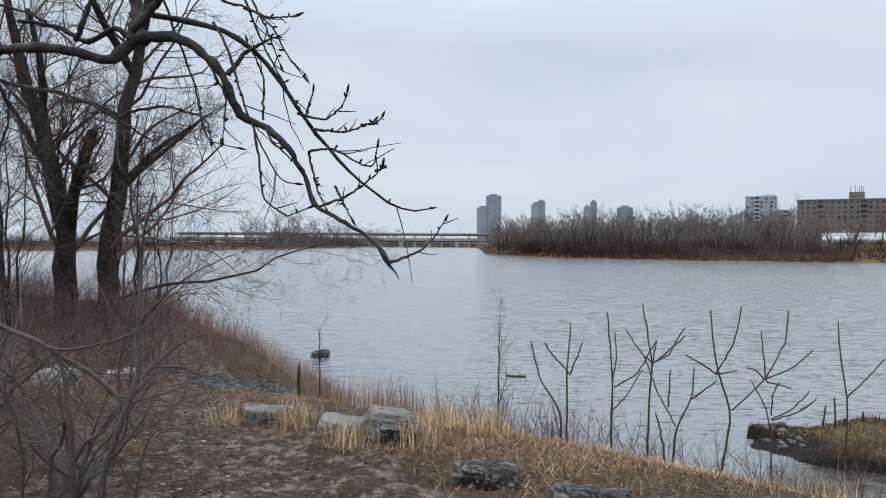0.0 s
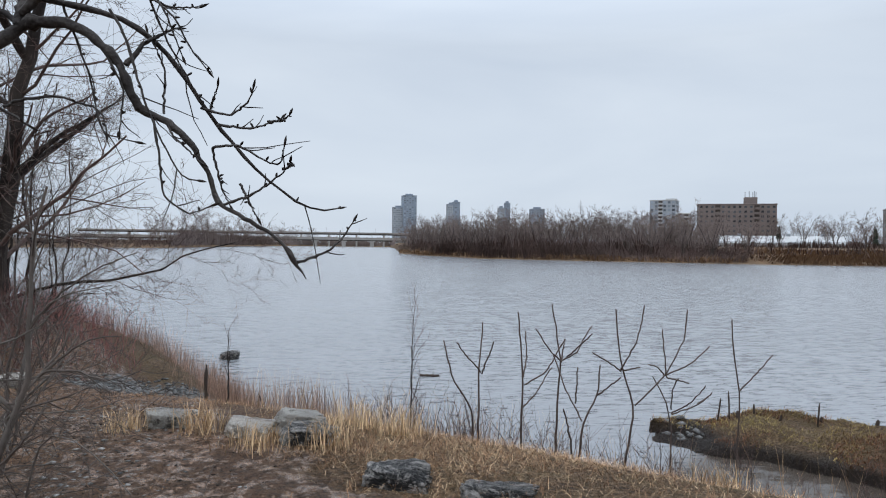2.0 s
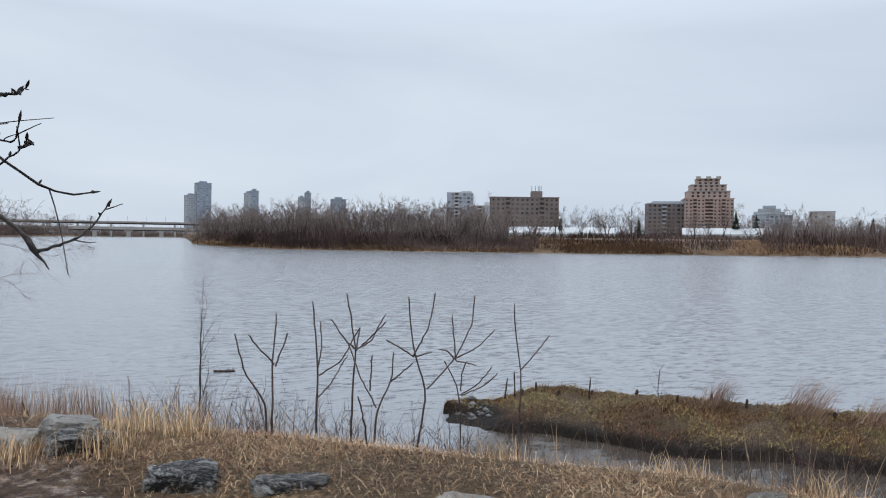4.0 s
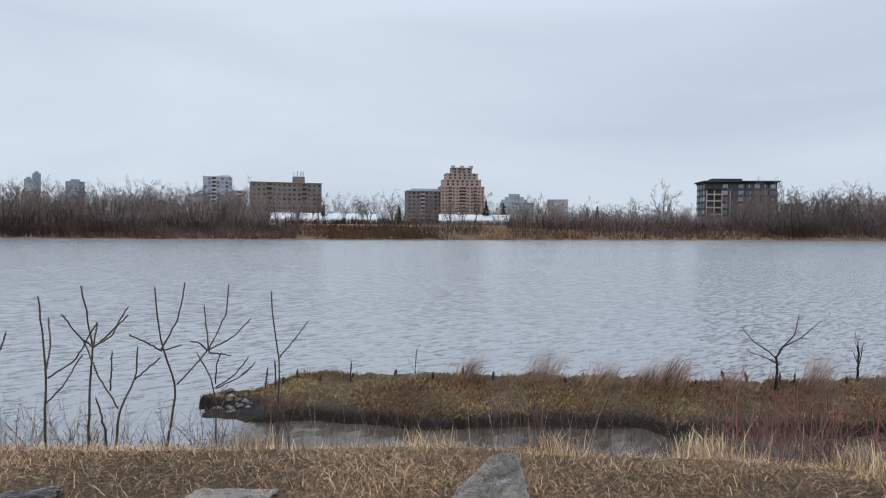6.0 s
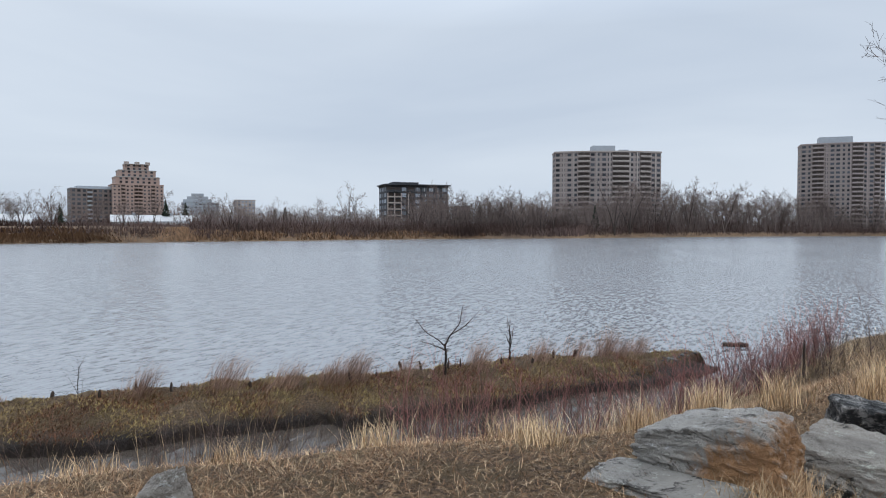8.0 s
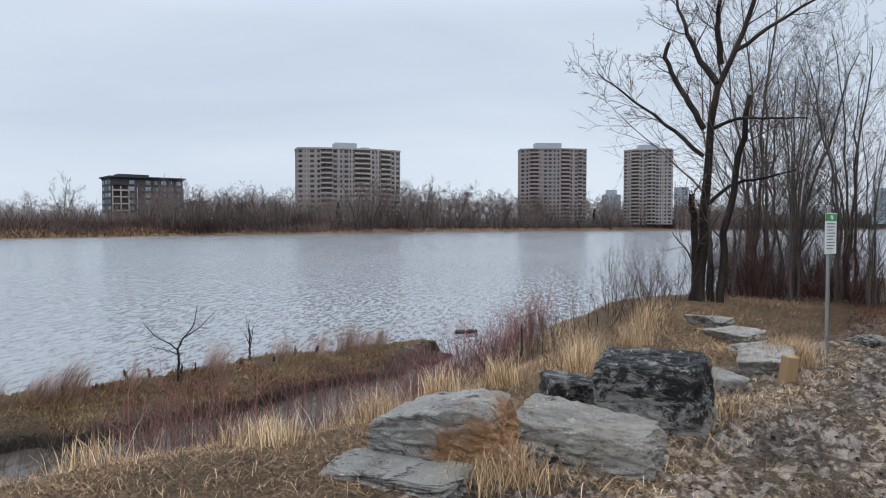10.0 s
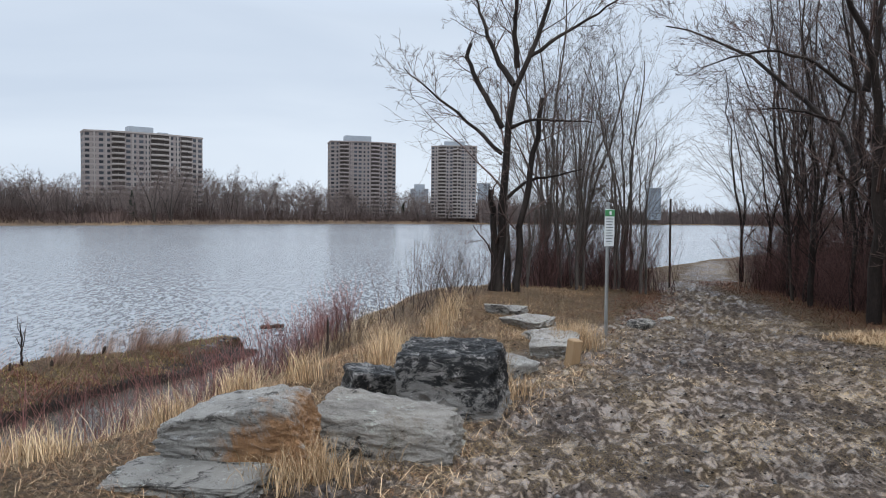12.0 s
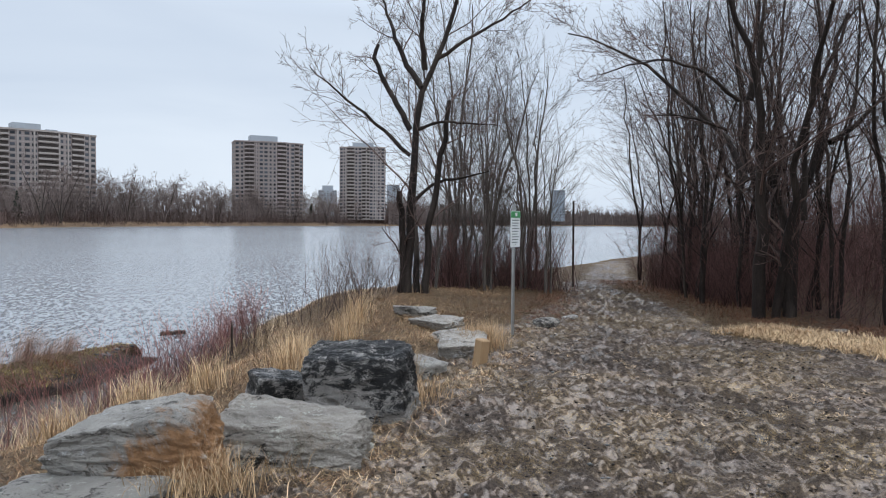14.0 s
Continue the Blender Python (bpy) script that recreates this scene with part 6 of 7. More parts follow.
sapling("short bare stump with twigs on the spit", (15.2, 4.75), 4, 0.75, 0.5, 0.03, 6, 25)

# ---- grass, reeds and weeds ----


def blades(name, label, xy, length, width, lean, mat, seed, wind=(0.0, 0.0), category="grass", droop=0.5, base_z=None):
    """Bent tapering blades, three triangles each, as one sward."""
    r = np.random.default_rng(seed)
    n = len(xy)
    z = (ground_z(xy[:, 0], xy[:, 1]) if base_z is None else base_z) - 0.01
    a = r.random(n) * 2 * np.pi
    way = np.stack([np.cos(a) * lean * (0.3 + r.random(n)) + wind[0], np.sin(a) * lean * (0.3 + r.random(n)) + wind[1], np.ones(n)], 1)
    way = unit(way)
    side_v = unit(np.stack([-np.sin(a), np.cos(a), np.zeros(n)], 1) + r.normal(0, 0.3, (n, 3)) * np.array([1, 1, 0]))
    h = np.broadcast_to(length, (n,)) if np.ndim(length) == 0 else length
    w = width * (0.6 + 0.8 * r.random(n))
    p0 = np.column_stack([xy, z])
    p1 = p0 + way * (h * 0.55)[:, None]
    flat = way.copy()
    flat[:, 2] *= 1 - droop
    p2 = p1 + unit(flat) * (h * 0.45)[:, None]
    p2[:, 2] -= droop * h * 0.16
    o = side_v * (w / 2)[:, None]
    v = np.stack([p0 - o, p0 + o, p1 - o * 0.7, p1 + o * 0.7, p2], 1).reshape(-1, 3)
    k = np.arange(n)[:, None] * 5
    f = np.concatenate([k + [0, 1, 3], k + [0, 3, 2], k + [2, 3, 4]], 0)
    return thing(name, label, category, kind="stuff", data=mesh_of(name, v, f, mat))


def scatter(r, n, box, keep):
    """n places in a box, kept with the chance that keep gives from the ground's masks."""
    got = []
    total = 0
    while total < n:
        x, y = r.uniform(box[0], box[1], n), r.uniform(box[2], box[3], n)
        ok = r.random(n) < keep(x, y)
        got.append(np.column_stack([x[ok], y[ok]]))
        total += ok.sum()
    return np.concatenate(got)[:n]


def bank_grass(x, y):
    z, mud, litter, gravel, shore, s, spit = ground_parts(x, y)
    d = np.hypot(x - 1, y)
    patch = 0.35 + 0.65 * smoothstep(-0.12, 0.1, fbm(x * 0.9, y * 0.9, 3, 77))
    return np.clip((1 - mud * 1.25) * (1 - litter) * (1 - gravel) * (s > -4) * (s < 1.5) * (1 - 0.85 * smoothstep(-0.1, 0.4, s)) * (spit < 0.5) * (z > RIVER + 0.08), 0, 1) * patch * np.clip(7.0 / np.maximum(d, 5.0), 0.25, 1)


def mud_grass(x, y):
    z, mud, litter, gravel, shore, s, spit = ground_parts(x, y)
    return (mud > 0.5) * smoothstep(0.05, 0.2, fbm(x * 2.4, y * 2.4, 3, 55)) * 0.9 * smoothstep(-0.12, 0.1, fbm(x * 0.6, y * 0.6, 2, 56))


def spit_grass(x, y):
    z, mud, litter, gravel, shore, s, spit = ground_parts(x, y)
    return spit * smoothstep(RIVER + 0.12, RIVER + 0.2, z)


r = np.random.default_rng(400)
xy = scatter(r, 32000, (-6, 16, -9, 12), bank_grass)
blades("dry_grass", "matted straw-coloured dead grass on the bank", xy, 0.06 + 0.12 * r.random(32000), 0.0027, 2.2, STRAW, 401, droop=0.75)
xy = scatter(r, 52000, (-6, 16, -9, 12), bank_grass)
blades("brown_grass", "matted brown dead grass on the bank", xy, 0.06 + 0.14 * r.random(52000), 0.0036, 1.9, STRAW_BROWN, 402, droop=0.75)
xy = np.concatenate([scatter(r, 2200, (0, 11, -9, 1), mud_grass), scatter(r, 3800, (3, 8.5, -8.6, -3.8), mud_grass)])
blades("trampled_grass", "flattened straw in the trampled mud", xy, 0.03 + 0.07 * r.random(6000), 0.004, 3.5, STRAW, 403, droop=0.9)
xy = scatter(r, 9000, (6.2, 9.6, -10, -7.2), lambda x, y: smoothstep(0.9, 0.3, np.abs(y + 8.35 - 0.55 * (8.0 - x) * -0.4) ) * (x < 8.9))
blades("verge_grass", "pale straw verge between the mud and the wood", xy, 0.1 + 0.16 * r.random(9000), 0.007, 1.6, STRAW, 404, droop=0.7)
xy = scatter(r, 14000, (4.5, 20, -0.5, 14), lambda x, y: spit_grass(x, y) * smoothstep(-0.14, 0.1, fbm(x * 1.6, y * 1.6, 3, 67)))
blades("spit_grass", "olive and brown matted grass on the spit", xy, 0.05 + 0.09 * r.random(14000), 0.009, 1.4, STRAW_OLIVE, 405, wind=(0.35, -0.35), droop=0.6)
xy = scatter(r, 12000, (4.5, 20, -0.5, 14), lambda x, y: spit_grass(x, y) * smoothstep(-0.05, 0.12, fbm(x * 1.3, y * 1.3, 3, 66)))
blades("spit_brown_grass", "rusty brown dead grass on the spit", xy, 0.05 + 0.12 * r.random(12000), 0.009, 1.1, SPIT_RUST, 406, wind=(0.35, -0.35), droop=0.6)


xy = scatter(r, 14000, (-5.5, 0.2, 2.0, 9.5), lambda x, y: smoothstep(-0.15, 0.1, fbm(x * 1.2, y * 1.2, 3, 58)) * (bank_side(x, y)[0] < -0.3))
blades("track_side_grass", "thin flattened dead grass beside the track", xy, 0.05 + 0.12 * r.random(14000), 0.004, 2.4, STRAW_BROWN, 413, droop=0.85)


def tuft(name, label, place, n, length, spread, mat, seed, wind=(0, 0), width=0.006, lean=0.45, droop=0.5):
    r = np.random.default_rng(seed)
    xy = np.array(place) + r.normal(0, spread, (n, 2))
    ob = blades(name, label, xy, length * (0.55 + 0.55 * r.random(n)), width, lean, mat, seed, wind, droop=droop)
    ob.pop("kind")
    return ob


# tall tussocks among the stones and along the crest
for k, (x, y, n, ln) in enumerate(((7.15, -2.2, 160, 0.5), (6.75, -2.0, 120, 0.42), (8.5, -3.65, 320, 0.46), (8.35, -3.45, 220, 0.4), (8.62, -3.85, 260, 0.42), (6.05, -1.85, 120, 0.24), (5.55, -1.3, 110, 0.24), (5.0, -0.85, 110, 0.22), (5.25, -1.0, 110, 0.24), (6.4, -2.0, 130, 0.28), (4.6, -0.44, 150, 0.34), (4.72, -0.3, 110, 0.3), (4.55, -0.2, 110, 0.28), (5.75, -0.7, 80, 0.3),
                                   (5.4, 1.3, 130, 0.3), (5.9, 1.7, 150, 0.36), (5.0, 2.5, 120, 0.3), (6.3, 0.7, 130, 0.36), (6.9, 0.2, 150, 0.42), (7.4, -0.4, 150, 0.45), (4.3, 3.3, 90, 0.26),
                                   (7.8, -1.2, 140, 0.48), (8.6, -1.4, 150, 0.5), (9.6, -2.2, 150, 0.45), (10.8, -2.6, 150, 0.45), (11.8, -2.9, 150, 0.42), (6.4, -2.25, 90, 0.28), (5.5, -1.15, 70, 0.25),
                                   (3.7, 4.1, 80, 0.24), (2.7, 5.0, 90, 0.26), (0.4, 6.1, 120, 0.34), (-0.2, 5.7, 110, 0.3), (-1.3, 6.3, 130, 0.32), (-1.95, 6.4, 100, 0.28), (-0.75, 5.75, 100, 0.26), (0.05, 6.5, 110, 0.34))):
    tagged(tuft("grass_tussock", "tall arching straw-coloured grass tussock", (x, y), int(n * 1.5), ln, 0.11, STRAW, 500 + k, width=0.0055), group="grass tussocks")

strip = in_boxes((9.0, -9.0, 17.5, -11.4, 0.7), (8.6, -9.6, 5.5, -10.2, 0.6), (10.4, -5.7, 15, -8.4, 0.5))
xy = strip(r, 9000)
blades("wood_edge_grass", "thin brown dead grass and litter along the wood's edge", xy, 0.06 + 0.16 * r.random(9000), 0.007, 2.0, SPIT_RUST, 416, droop=0.7)
strip = in_boxes((4.1, -0.75, 6.0, -1.95, 0.35), (6.0, -1.95, 8.1, -3.95, 0.35), (8.6, -3.8, 9.6, -4.8, 0.3), (9.0, -3.2, 12.5, -4.0, 0.6))
xy = strip(r, 5000)
blades("boulder_foot_grass", "flattened brown grass along the foot of the boulders", xy, 0.05 + 0.12 * r.random(5000), 0.005, 2.6, STRAW_BROWN, 414, droop=0.85)
xy = strip(r, 2600)
blades("boulder_foot_straw", "pale straw along the foot of the boulders", xy, 0.06 + 0.14 * r.random(2600), 0.005, 1.8, STRAW, 415, droop=0.7)

# reeds on the upstream slope, dry stalks and red stems on the downstream slope
def slope(lo, hi, x0, x1, y0, y1):
    def keep(x, y):
        s, place = bank_side(x, y)
        z = ground_z(x, y)
        return ((s > lo) & (s < hi)) * smoothstep(lo, lo + 0.5, s) * (z > RIVER - 0.12) * (0.3 + 0.7 * smoothstep(-0.1, 0.12, fbm(x * 1.3, y * 1.3, 2, 88)))
    return lambda r, n: scatter(r, n, (x0, x1, y0, y1), keep)


xy = np.concatenate([slope(0.5, 3.4, -2.6, 1.6, 7.0, 14)(r, 5200), slope(0.3, 3.3, -9, -2.0, 10, 26)(r, 4200)])
blades("reeds", "dense rust-brown dry reeds along the water's edge", xy, 0.25 + 0.5 * r.random(len(xy)), 0.0048, 0.35, REED, 407, category="reeds", droop=0.1)
xy = slope(0.1, 2.6, -2.0, 6.5, 2.0, 9.5)(r, 1000)
blades("dry_stalks", "thin pale dry stalks on the slope", xy, 0.3 + 0.45 * r.random(len(xy)), 0.004, 0.35, STRAW, 408, category="stalks", droop=0.15)
tall_at = slope(-0.6, 1.7, 5.0, 13, -2.8, 2.4)(r, 9000)
xy = tall_at[r.random(9000) < smoothstep(-0.02, 0.16, fbm(tall_at[:, 0] * 1.7, tall_at[:, 1] * 1.7, 3, 91))]
blades("tall_straw", "tall pale straw on the downstream slope", xy, 0.16 + 0.36 * r.random(len(xy)), 0.0038, 0.8, STRAW_PALE, 409, category="grass", droop=0.35)
thicket("red_stems", "red bare dogwood stems on the downstream slope", 1500, slope(0.2, 3.0, 5.4, 13.5, -2.2, 2.9), 0.4, 1.05, TWIG_RED, 410, 0.2, 0.0042, 4, "shrub")
thicket("bank_weeds", "dark brown dead weeds along the crest", 950, slope(-0.1, 1.3, -0.5, 12.5, -2.4, 8), 0.25, 0.7, TWIG, 411, 0.35, 0.0032, 6, "weeds")
thicket("mound_brush", "bare thin brush on the mound below the forked tree", 130, in_boxes((11.2, -2.2, 13.8, -3.0, 0.7), (13, -3.2, 14.5, -4.4, 0.7)), 0.5, 1.3, TWIG, 412, 0.35, 0.005, 5)

# wind-bent tussocks, stakes and stubs on the spit
for k, (u, sz) in enumerate(((2.55, 0.5), (3.2, 0.55), (3.7, 0.34), (4.1, 0.3), (4.45, 0.42), (5.15, 0.3), (6.15, 0.48), (7.1, 0.34), (7.55, 0.5), (7.9, 0.55), (8.2, 0.45), (4.3, 0.4), (8.5, 0.35))):
    i = int(u)
    f = u - i
    px, py = (SPIT[i][j] * (1 - f) + SPIT[i + 1][j] * f for j in (0, 1))
    tuft("wind_bent_tussock", "feathery brown grass tussock bent by wind on the spit", (px + 0.42, py + 0.42), 300, sz * (1.5 + 0.15 * (k * 7 % 5)), 0.13 + 0.03 * (k % 3), REED, 600 + k, wind=(0.3, -0.33), width=0.0045, lean=0.45, droop=0.45)


# ---- stakes, sign, posts, drift and pebbles ----
def stake(label, place, height, radius, tilt, turn, seed, z=None, name="stake"):
    """A weathered stake with a split, chamfered top."""
    r = np.random.default_rng(seed)
    t = Tubes()
    k = 7
    p = np.column_stack([r.normal(0, radius * 0.12, k), r.normal(0, radius * 0.12, k), np.linspace(-0.12, height, k)])
    t.add(p, np.append(radius * (0.9 + 0.25 * r.random(k - 1)), radius * 0.35), 7)
    x, y = place
    ob = thing(name, label, "stake", data=t.mesh(name, STAKE, smooth=False), group="stakes" if name == "stake" else "")
    ob.matrix_basis = pose(x, y, float(ground_z(x, y)) if z is None else z, tilt, 0, turn)
    return ob


r = np.random.default_rng(70)
for k, u in enumerate(np.linspace(0.6, 7.9, 24)):
    i = int(u)
    f = u - i
    px, py = (SPIT[i][j] * (1 - f) + SPIT[i + 1][j] * f for j in (0, 1))
    stake("short dark rotten stake on the spit", (px + 0.5 + r.normal(0, 0.1), py + 0.5 + r.normal(0, 0.1)), r.uniform(0.08, 0.2), r.uniform(0.018, 0.035), r.normal(0, 9), r.uniform(0, 360), 700 + k)
stake("thin dark stake standing on the spit", (7.75, 11.1), 0.42, 0.014, 4, 0, 731)
stake("thin dark stake standing on the spit", (6.75, 12.15), 0.5, 0.016, -5, 0, 732)
stake("thin dark stake standing on the spit", (6.6, 12.3), 0.45, 0.016, 8, 90, 733)
stake("broken dark post in the reeds", (-2.0, 9.9), 0.6, 0.022, 2, 0, 734)
stake("thin leaning dark stake in the reeds", (-1.2, 10.4), 0.5, 0.014, 22, -60, 735)
stake("thin dark post in the slope grass", (10.75, -0.8), 0.52, 0.018, 1, 0, 736)
sapling("thin pole-like dead stem in the reeds", (-1.72, 9.9), 8, 1.1, 0.22, 0.012, 6, 25)
stake("rotten stump of a fence post in the grass", (4.4, 3.55), 0.17, 0.04, 4, 0, 737, name="stump")


def notice_sign():
    x, y = 9.27, -4.48
    gz = float(ground_z(x, y))
    t = thing("notice_sign", "white notice with a green heading on a thin steel post", "sign", (x, y, gz), -50)
    steel = material("galvanised_steel", (0.42, 0.42, 0.41), 0.45, 0.8, second=(0.3, 0.3, 0.29), scale=6, fine=60, bump=0.1)
    white = material("sign_white", (0.75, 0.76, 0.75), 0.5, second=(0.66, 0.67, 0.66), scale=4, fine=30, bump=0)
    green = material("sign_green", (0.09, 0.3, 0.13), 0.5, second=(0.07, 0.25, 0.1), scale=4, fine=30, bump=0)
    ink = material("sign_ink", (0.2, 0.22, 0.22), 0.6, second=(0.15, 0.16, 0.16), scale=4, fine=30, bump=0)
    part("post", box_mesh("post", (0.05, 0.035, 1.9), steel, 0.006), t, "grey steel post", pose(0, 0, 0.9))
    panel = part("panel", box_mesh("panel", (0.3, 0.006, 0.5), white, 0.002), t, "white panel", pose(0, -0.024, 1.5))
    part("heading", box_mesh("heading", (0.3, 0.004, 0.09), green), panel, "green heading", pose(0, -0.004, 0.2))
    part("emblem", box_mesh("emblem", (0.05, 0.003, 0.05), white, 0.012), panel, "white emblem", pose(0, -0.0075, 0.2))
    bar = box_mesh("text_line", (0.22, 0.002, 0.012), ink)
    for k in range(9):
        part("text_line", bar, panel, m=Matrix.Translation((-0.01 * (k % 3), -0.004, 0.12 - 0.038 * k)) @ Matrix.Diagonal((1 - 0.12 * (k % 3), 1, 1, 1)))
    bolt = box_mesh("bolt", (0.014, 0.006, 0.014), steel, 0.003)
    for z in (-0.21, 0.13):
        part("bolt", bolt, panel, m=pose(0.0, -0.006, z))


notice_sign()
pole = Tubes()
pole.add(np.column_stack([np.linspace(0, 0.04, 8), np.zeros(8), np.linspace(-0.1, 2.15, 8)]), np.full(8, 0.025), 8)
thing("pole", "thin dark wooden pole beside the path", "pole", (15.9, -9.25, float(ground_z(15.9, -9.25))), data=pole.mesh("pole", STAKE))


def drift_log(label, place, length, radius, turn, seed):
    r = np.random.default_rng(seed)
    t = Tubes()
    k = 9
    p = np.column_stack([np.linspace(-length / 2, length / 2, k), r.normal(0, 0.02, k), r.normal(0, 0.008, k)])
    t.add(np.concatenate([p[:1] - [[0.02, 0, 0]], p, p[-1:] + [[0.02, 0, 0]]]), np.concatenate([[0.01], radius * (0.85 + 0.3 * r.random(k)), [0.01]]), 9)
    for _ in range(3):
        q = p[r.integers(1, k - 1)]
        t.add(np.stack([q, q + r.normal(0, 0.12, 3) + np.array([0, 0, 0.1])]), np.array([0.01, 0.003]), 5)
    return thing("drift_log", label, "log", (place[0], place[1], RIVER + radius * 0.35), turn, data=t.mesh("drift_log", STAKE))


drift_log("dark drifting timber lying in the water", (22.5, 0.25), 0.68, 0.085, -75, 81)
drift_log("dark driftwood caught in the shallows", (1.9, 18.3), 0.48, 0.04, -12, 82)


def pebbles(name, label, n, pick, lo, hi, mat, seed, flat=0.5):
    r = np.random.default_rng(seed)
    xy = pick(r, n)
    size = lo + (hi - lo) * r.random(n) ** 2
    z = ground_z(xy[:, 0], xy[:, 1])
    corner = np.array([(1, 0, 0), (0.5, 0.8, 0.1), (-0.6, 0.75, -0.1), (-1, 0, 0.1), (-0.5, -0.8, 0), (0.6, -0.7, 0.1), (0.1, 0.05, flat), (-0.05, 0, -flat)])
    tri = np.array([(0, 1, 6), (1, 2, 6), (2, 3, 6), (3, 4, 6), (4, 5, 6), (5, 0, 6), (1, 0, 7), (2, 1, 7), (3, 2, 7), (4, 3, 7), (5, 4, 7), (0, 5, 7)])
    a = r.random(n) * 6.28
    c, s = np.cos(a)[:, None], np.sin(a)[:, None]
    v = corner[None] * size[:, None, None] * (0.75 + 0.5 * r.random((n, 8, 1)))
    v = np.stack([v[..., 0] * c - v[..., 1] * s, v[..., 0] * s + v[..., 1] * c, v[..., 2]], -1) + np.column_stack([xy, z + size * 0.1])[:, None]
    f = (np.arange(n)[:, None, None] * 8 + tri[None]).reshape(-1, 3)
    return thing(name, label, "stones", kind="stuff", data=mesh_of(name, v.reshape(-1, 3), f, mat))


PEBBLE = material("pebble", (0.15, 0.146, 0.14), 0.6, second=(0.07, 0.068, 0.065), scale=3, fine=30, bump=0, per_island=0.5)
LEAF = material("dead_leaf", (0.24, 0.115, 0.065), 0.8, second=(0.09, 0.045, 0.03), scale=3, fine=30, bump=0, per_island=0.5)
CLOD = material("mud_clod", (0.05, 0.037, 0.028), 0.7, second=(0.02, 0.0145, 0.011), scale=8, fine=60, bump=0.8, per_island=0.4)
pebbles("shore_gravel", "grey wet shore pebbles", 1500, in_boxes((-3.2, 9.5, -2.2, 11.5, 0.8)), 0.02, 0.06, PEBBLE, 83)
pebbles("track_pebbles", "small pebbles trodden into the mud", 500, in_boxes((-2.6, 8, -1.2, 4, 0.9), (2, -1.2, 12, -8, 1.2)), 0.006, 0.025, PEBBLE, 84)
PALE_STONE = material("pale_pebble", (0.3, 0.285, 0.265), 0.55, second=(0.13, 0.122, 0.112), scale=5, fine=40, bump=0, per_island=0.5)
pebbles("track_stones", "pale stone chips strewn over the track", 450, in_boxes((-2.7, 7.6, -1.5, 4.2, 0.8), (-2.4, 10.6, -2.9, 9.4, 0.8)), 0.006, 0.03, PALE_STONE, 88, 0.35)
pebbles("mud_clods", "trodden lumps of dark mud", 5000, in_boxes((2.5, -1.6, 9.5, -6.2, 1.9), (-0.4, 2.2, -2.4, 7.5, 0.8), (3, -4, 8, -7.6, 1.0)), 0.004, 0.02, CLOD, 85, 0.45)
pebbles("fallen_leaves", "brown fallen leaves on the wood floor", 7000, in_boxes((17, -12, 9, -9.6, 0.9), (9, -9.7, 5, -10.6, 0.8), (16, -16, 6, -13, 2.0), (-5, 9.5, -9, 15, 1.5), (10, -5.6, 14, -7.8, 0.7), (8.2, -9.3, 15.5, -11.2, 0.7), (9.4, -5, 13, -6.4, 0.6)), 0.012, 0.034, LEAF, 86, 0.15)
pebbles("shore_stones", "dark wet stones at the spit's point", 60, in_boxes((5.6, 12.4, 6.1, 11.8, 0.4), (17.9, 1.8, 18.9, 1.1, 0.2)), 0.03, 0.1, PEBBLE, 87)

# block added for the tan patch on the pale boulder's front face
TAN_GRAIN = material("tan_grain", (0.34, 0.225, 0.13), 0.7, second=(0.3, 0.19, 0.1), scale=8, fine=50, bump=0.3, bump_scale=50, bump_dist=0.004, stretch=(1, 1, 0.2))
thing("timber_post", "short tan squared block leaning on the pale boulder", "post", data=box_mesh("timber_post", (0.13, 0.13, 0.36), TAN_GRAIN, 0.012)).matrix_basis = pose(7.72, -3.36, float(ground_z(7.72, -3.36)) + 0.12, 4, -6, 20)
thicket("track_twigs", "fallen grey twigs beside the track", 260, in_boxes((-1.6, 3.2, -3.2, 8, 0.8), (-2.4, 3, -4, 6, 0.8)), 0.2, 0.7, TWIG_PALE, 206, 2.6, 0.004, 2, "twigs")

# ---- trees, brush and grass over the river ----


def twig_blades(r, start, way, length, width):
    """Far twigs: one thin tapering sliver each."""
    tip = start + unit(way) * length[:, None]
    o = unit(np.cross(unit(way), r.normal(size=way.shape))) * (width / 2)
    v = np.stack([start - o, start + o, tip], 1).reshape(-1, 3)
    return v, np.arange(len(v)).reshape(-1, 3)


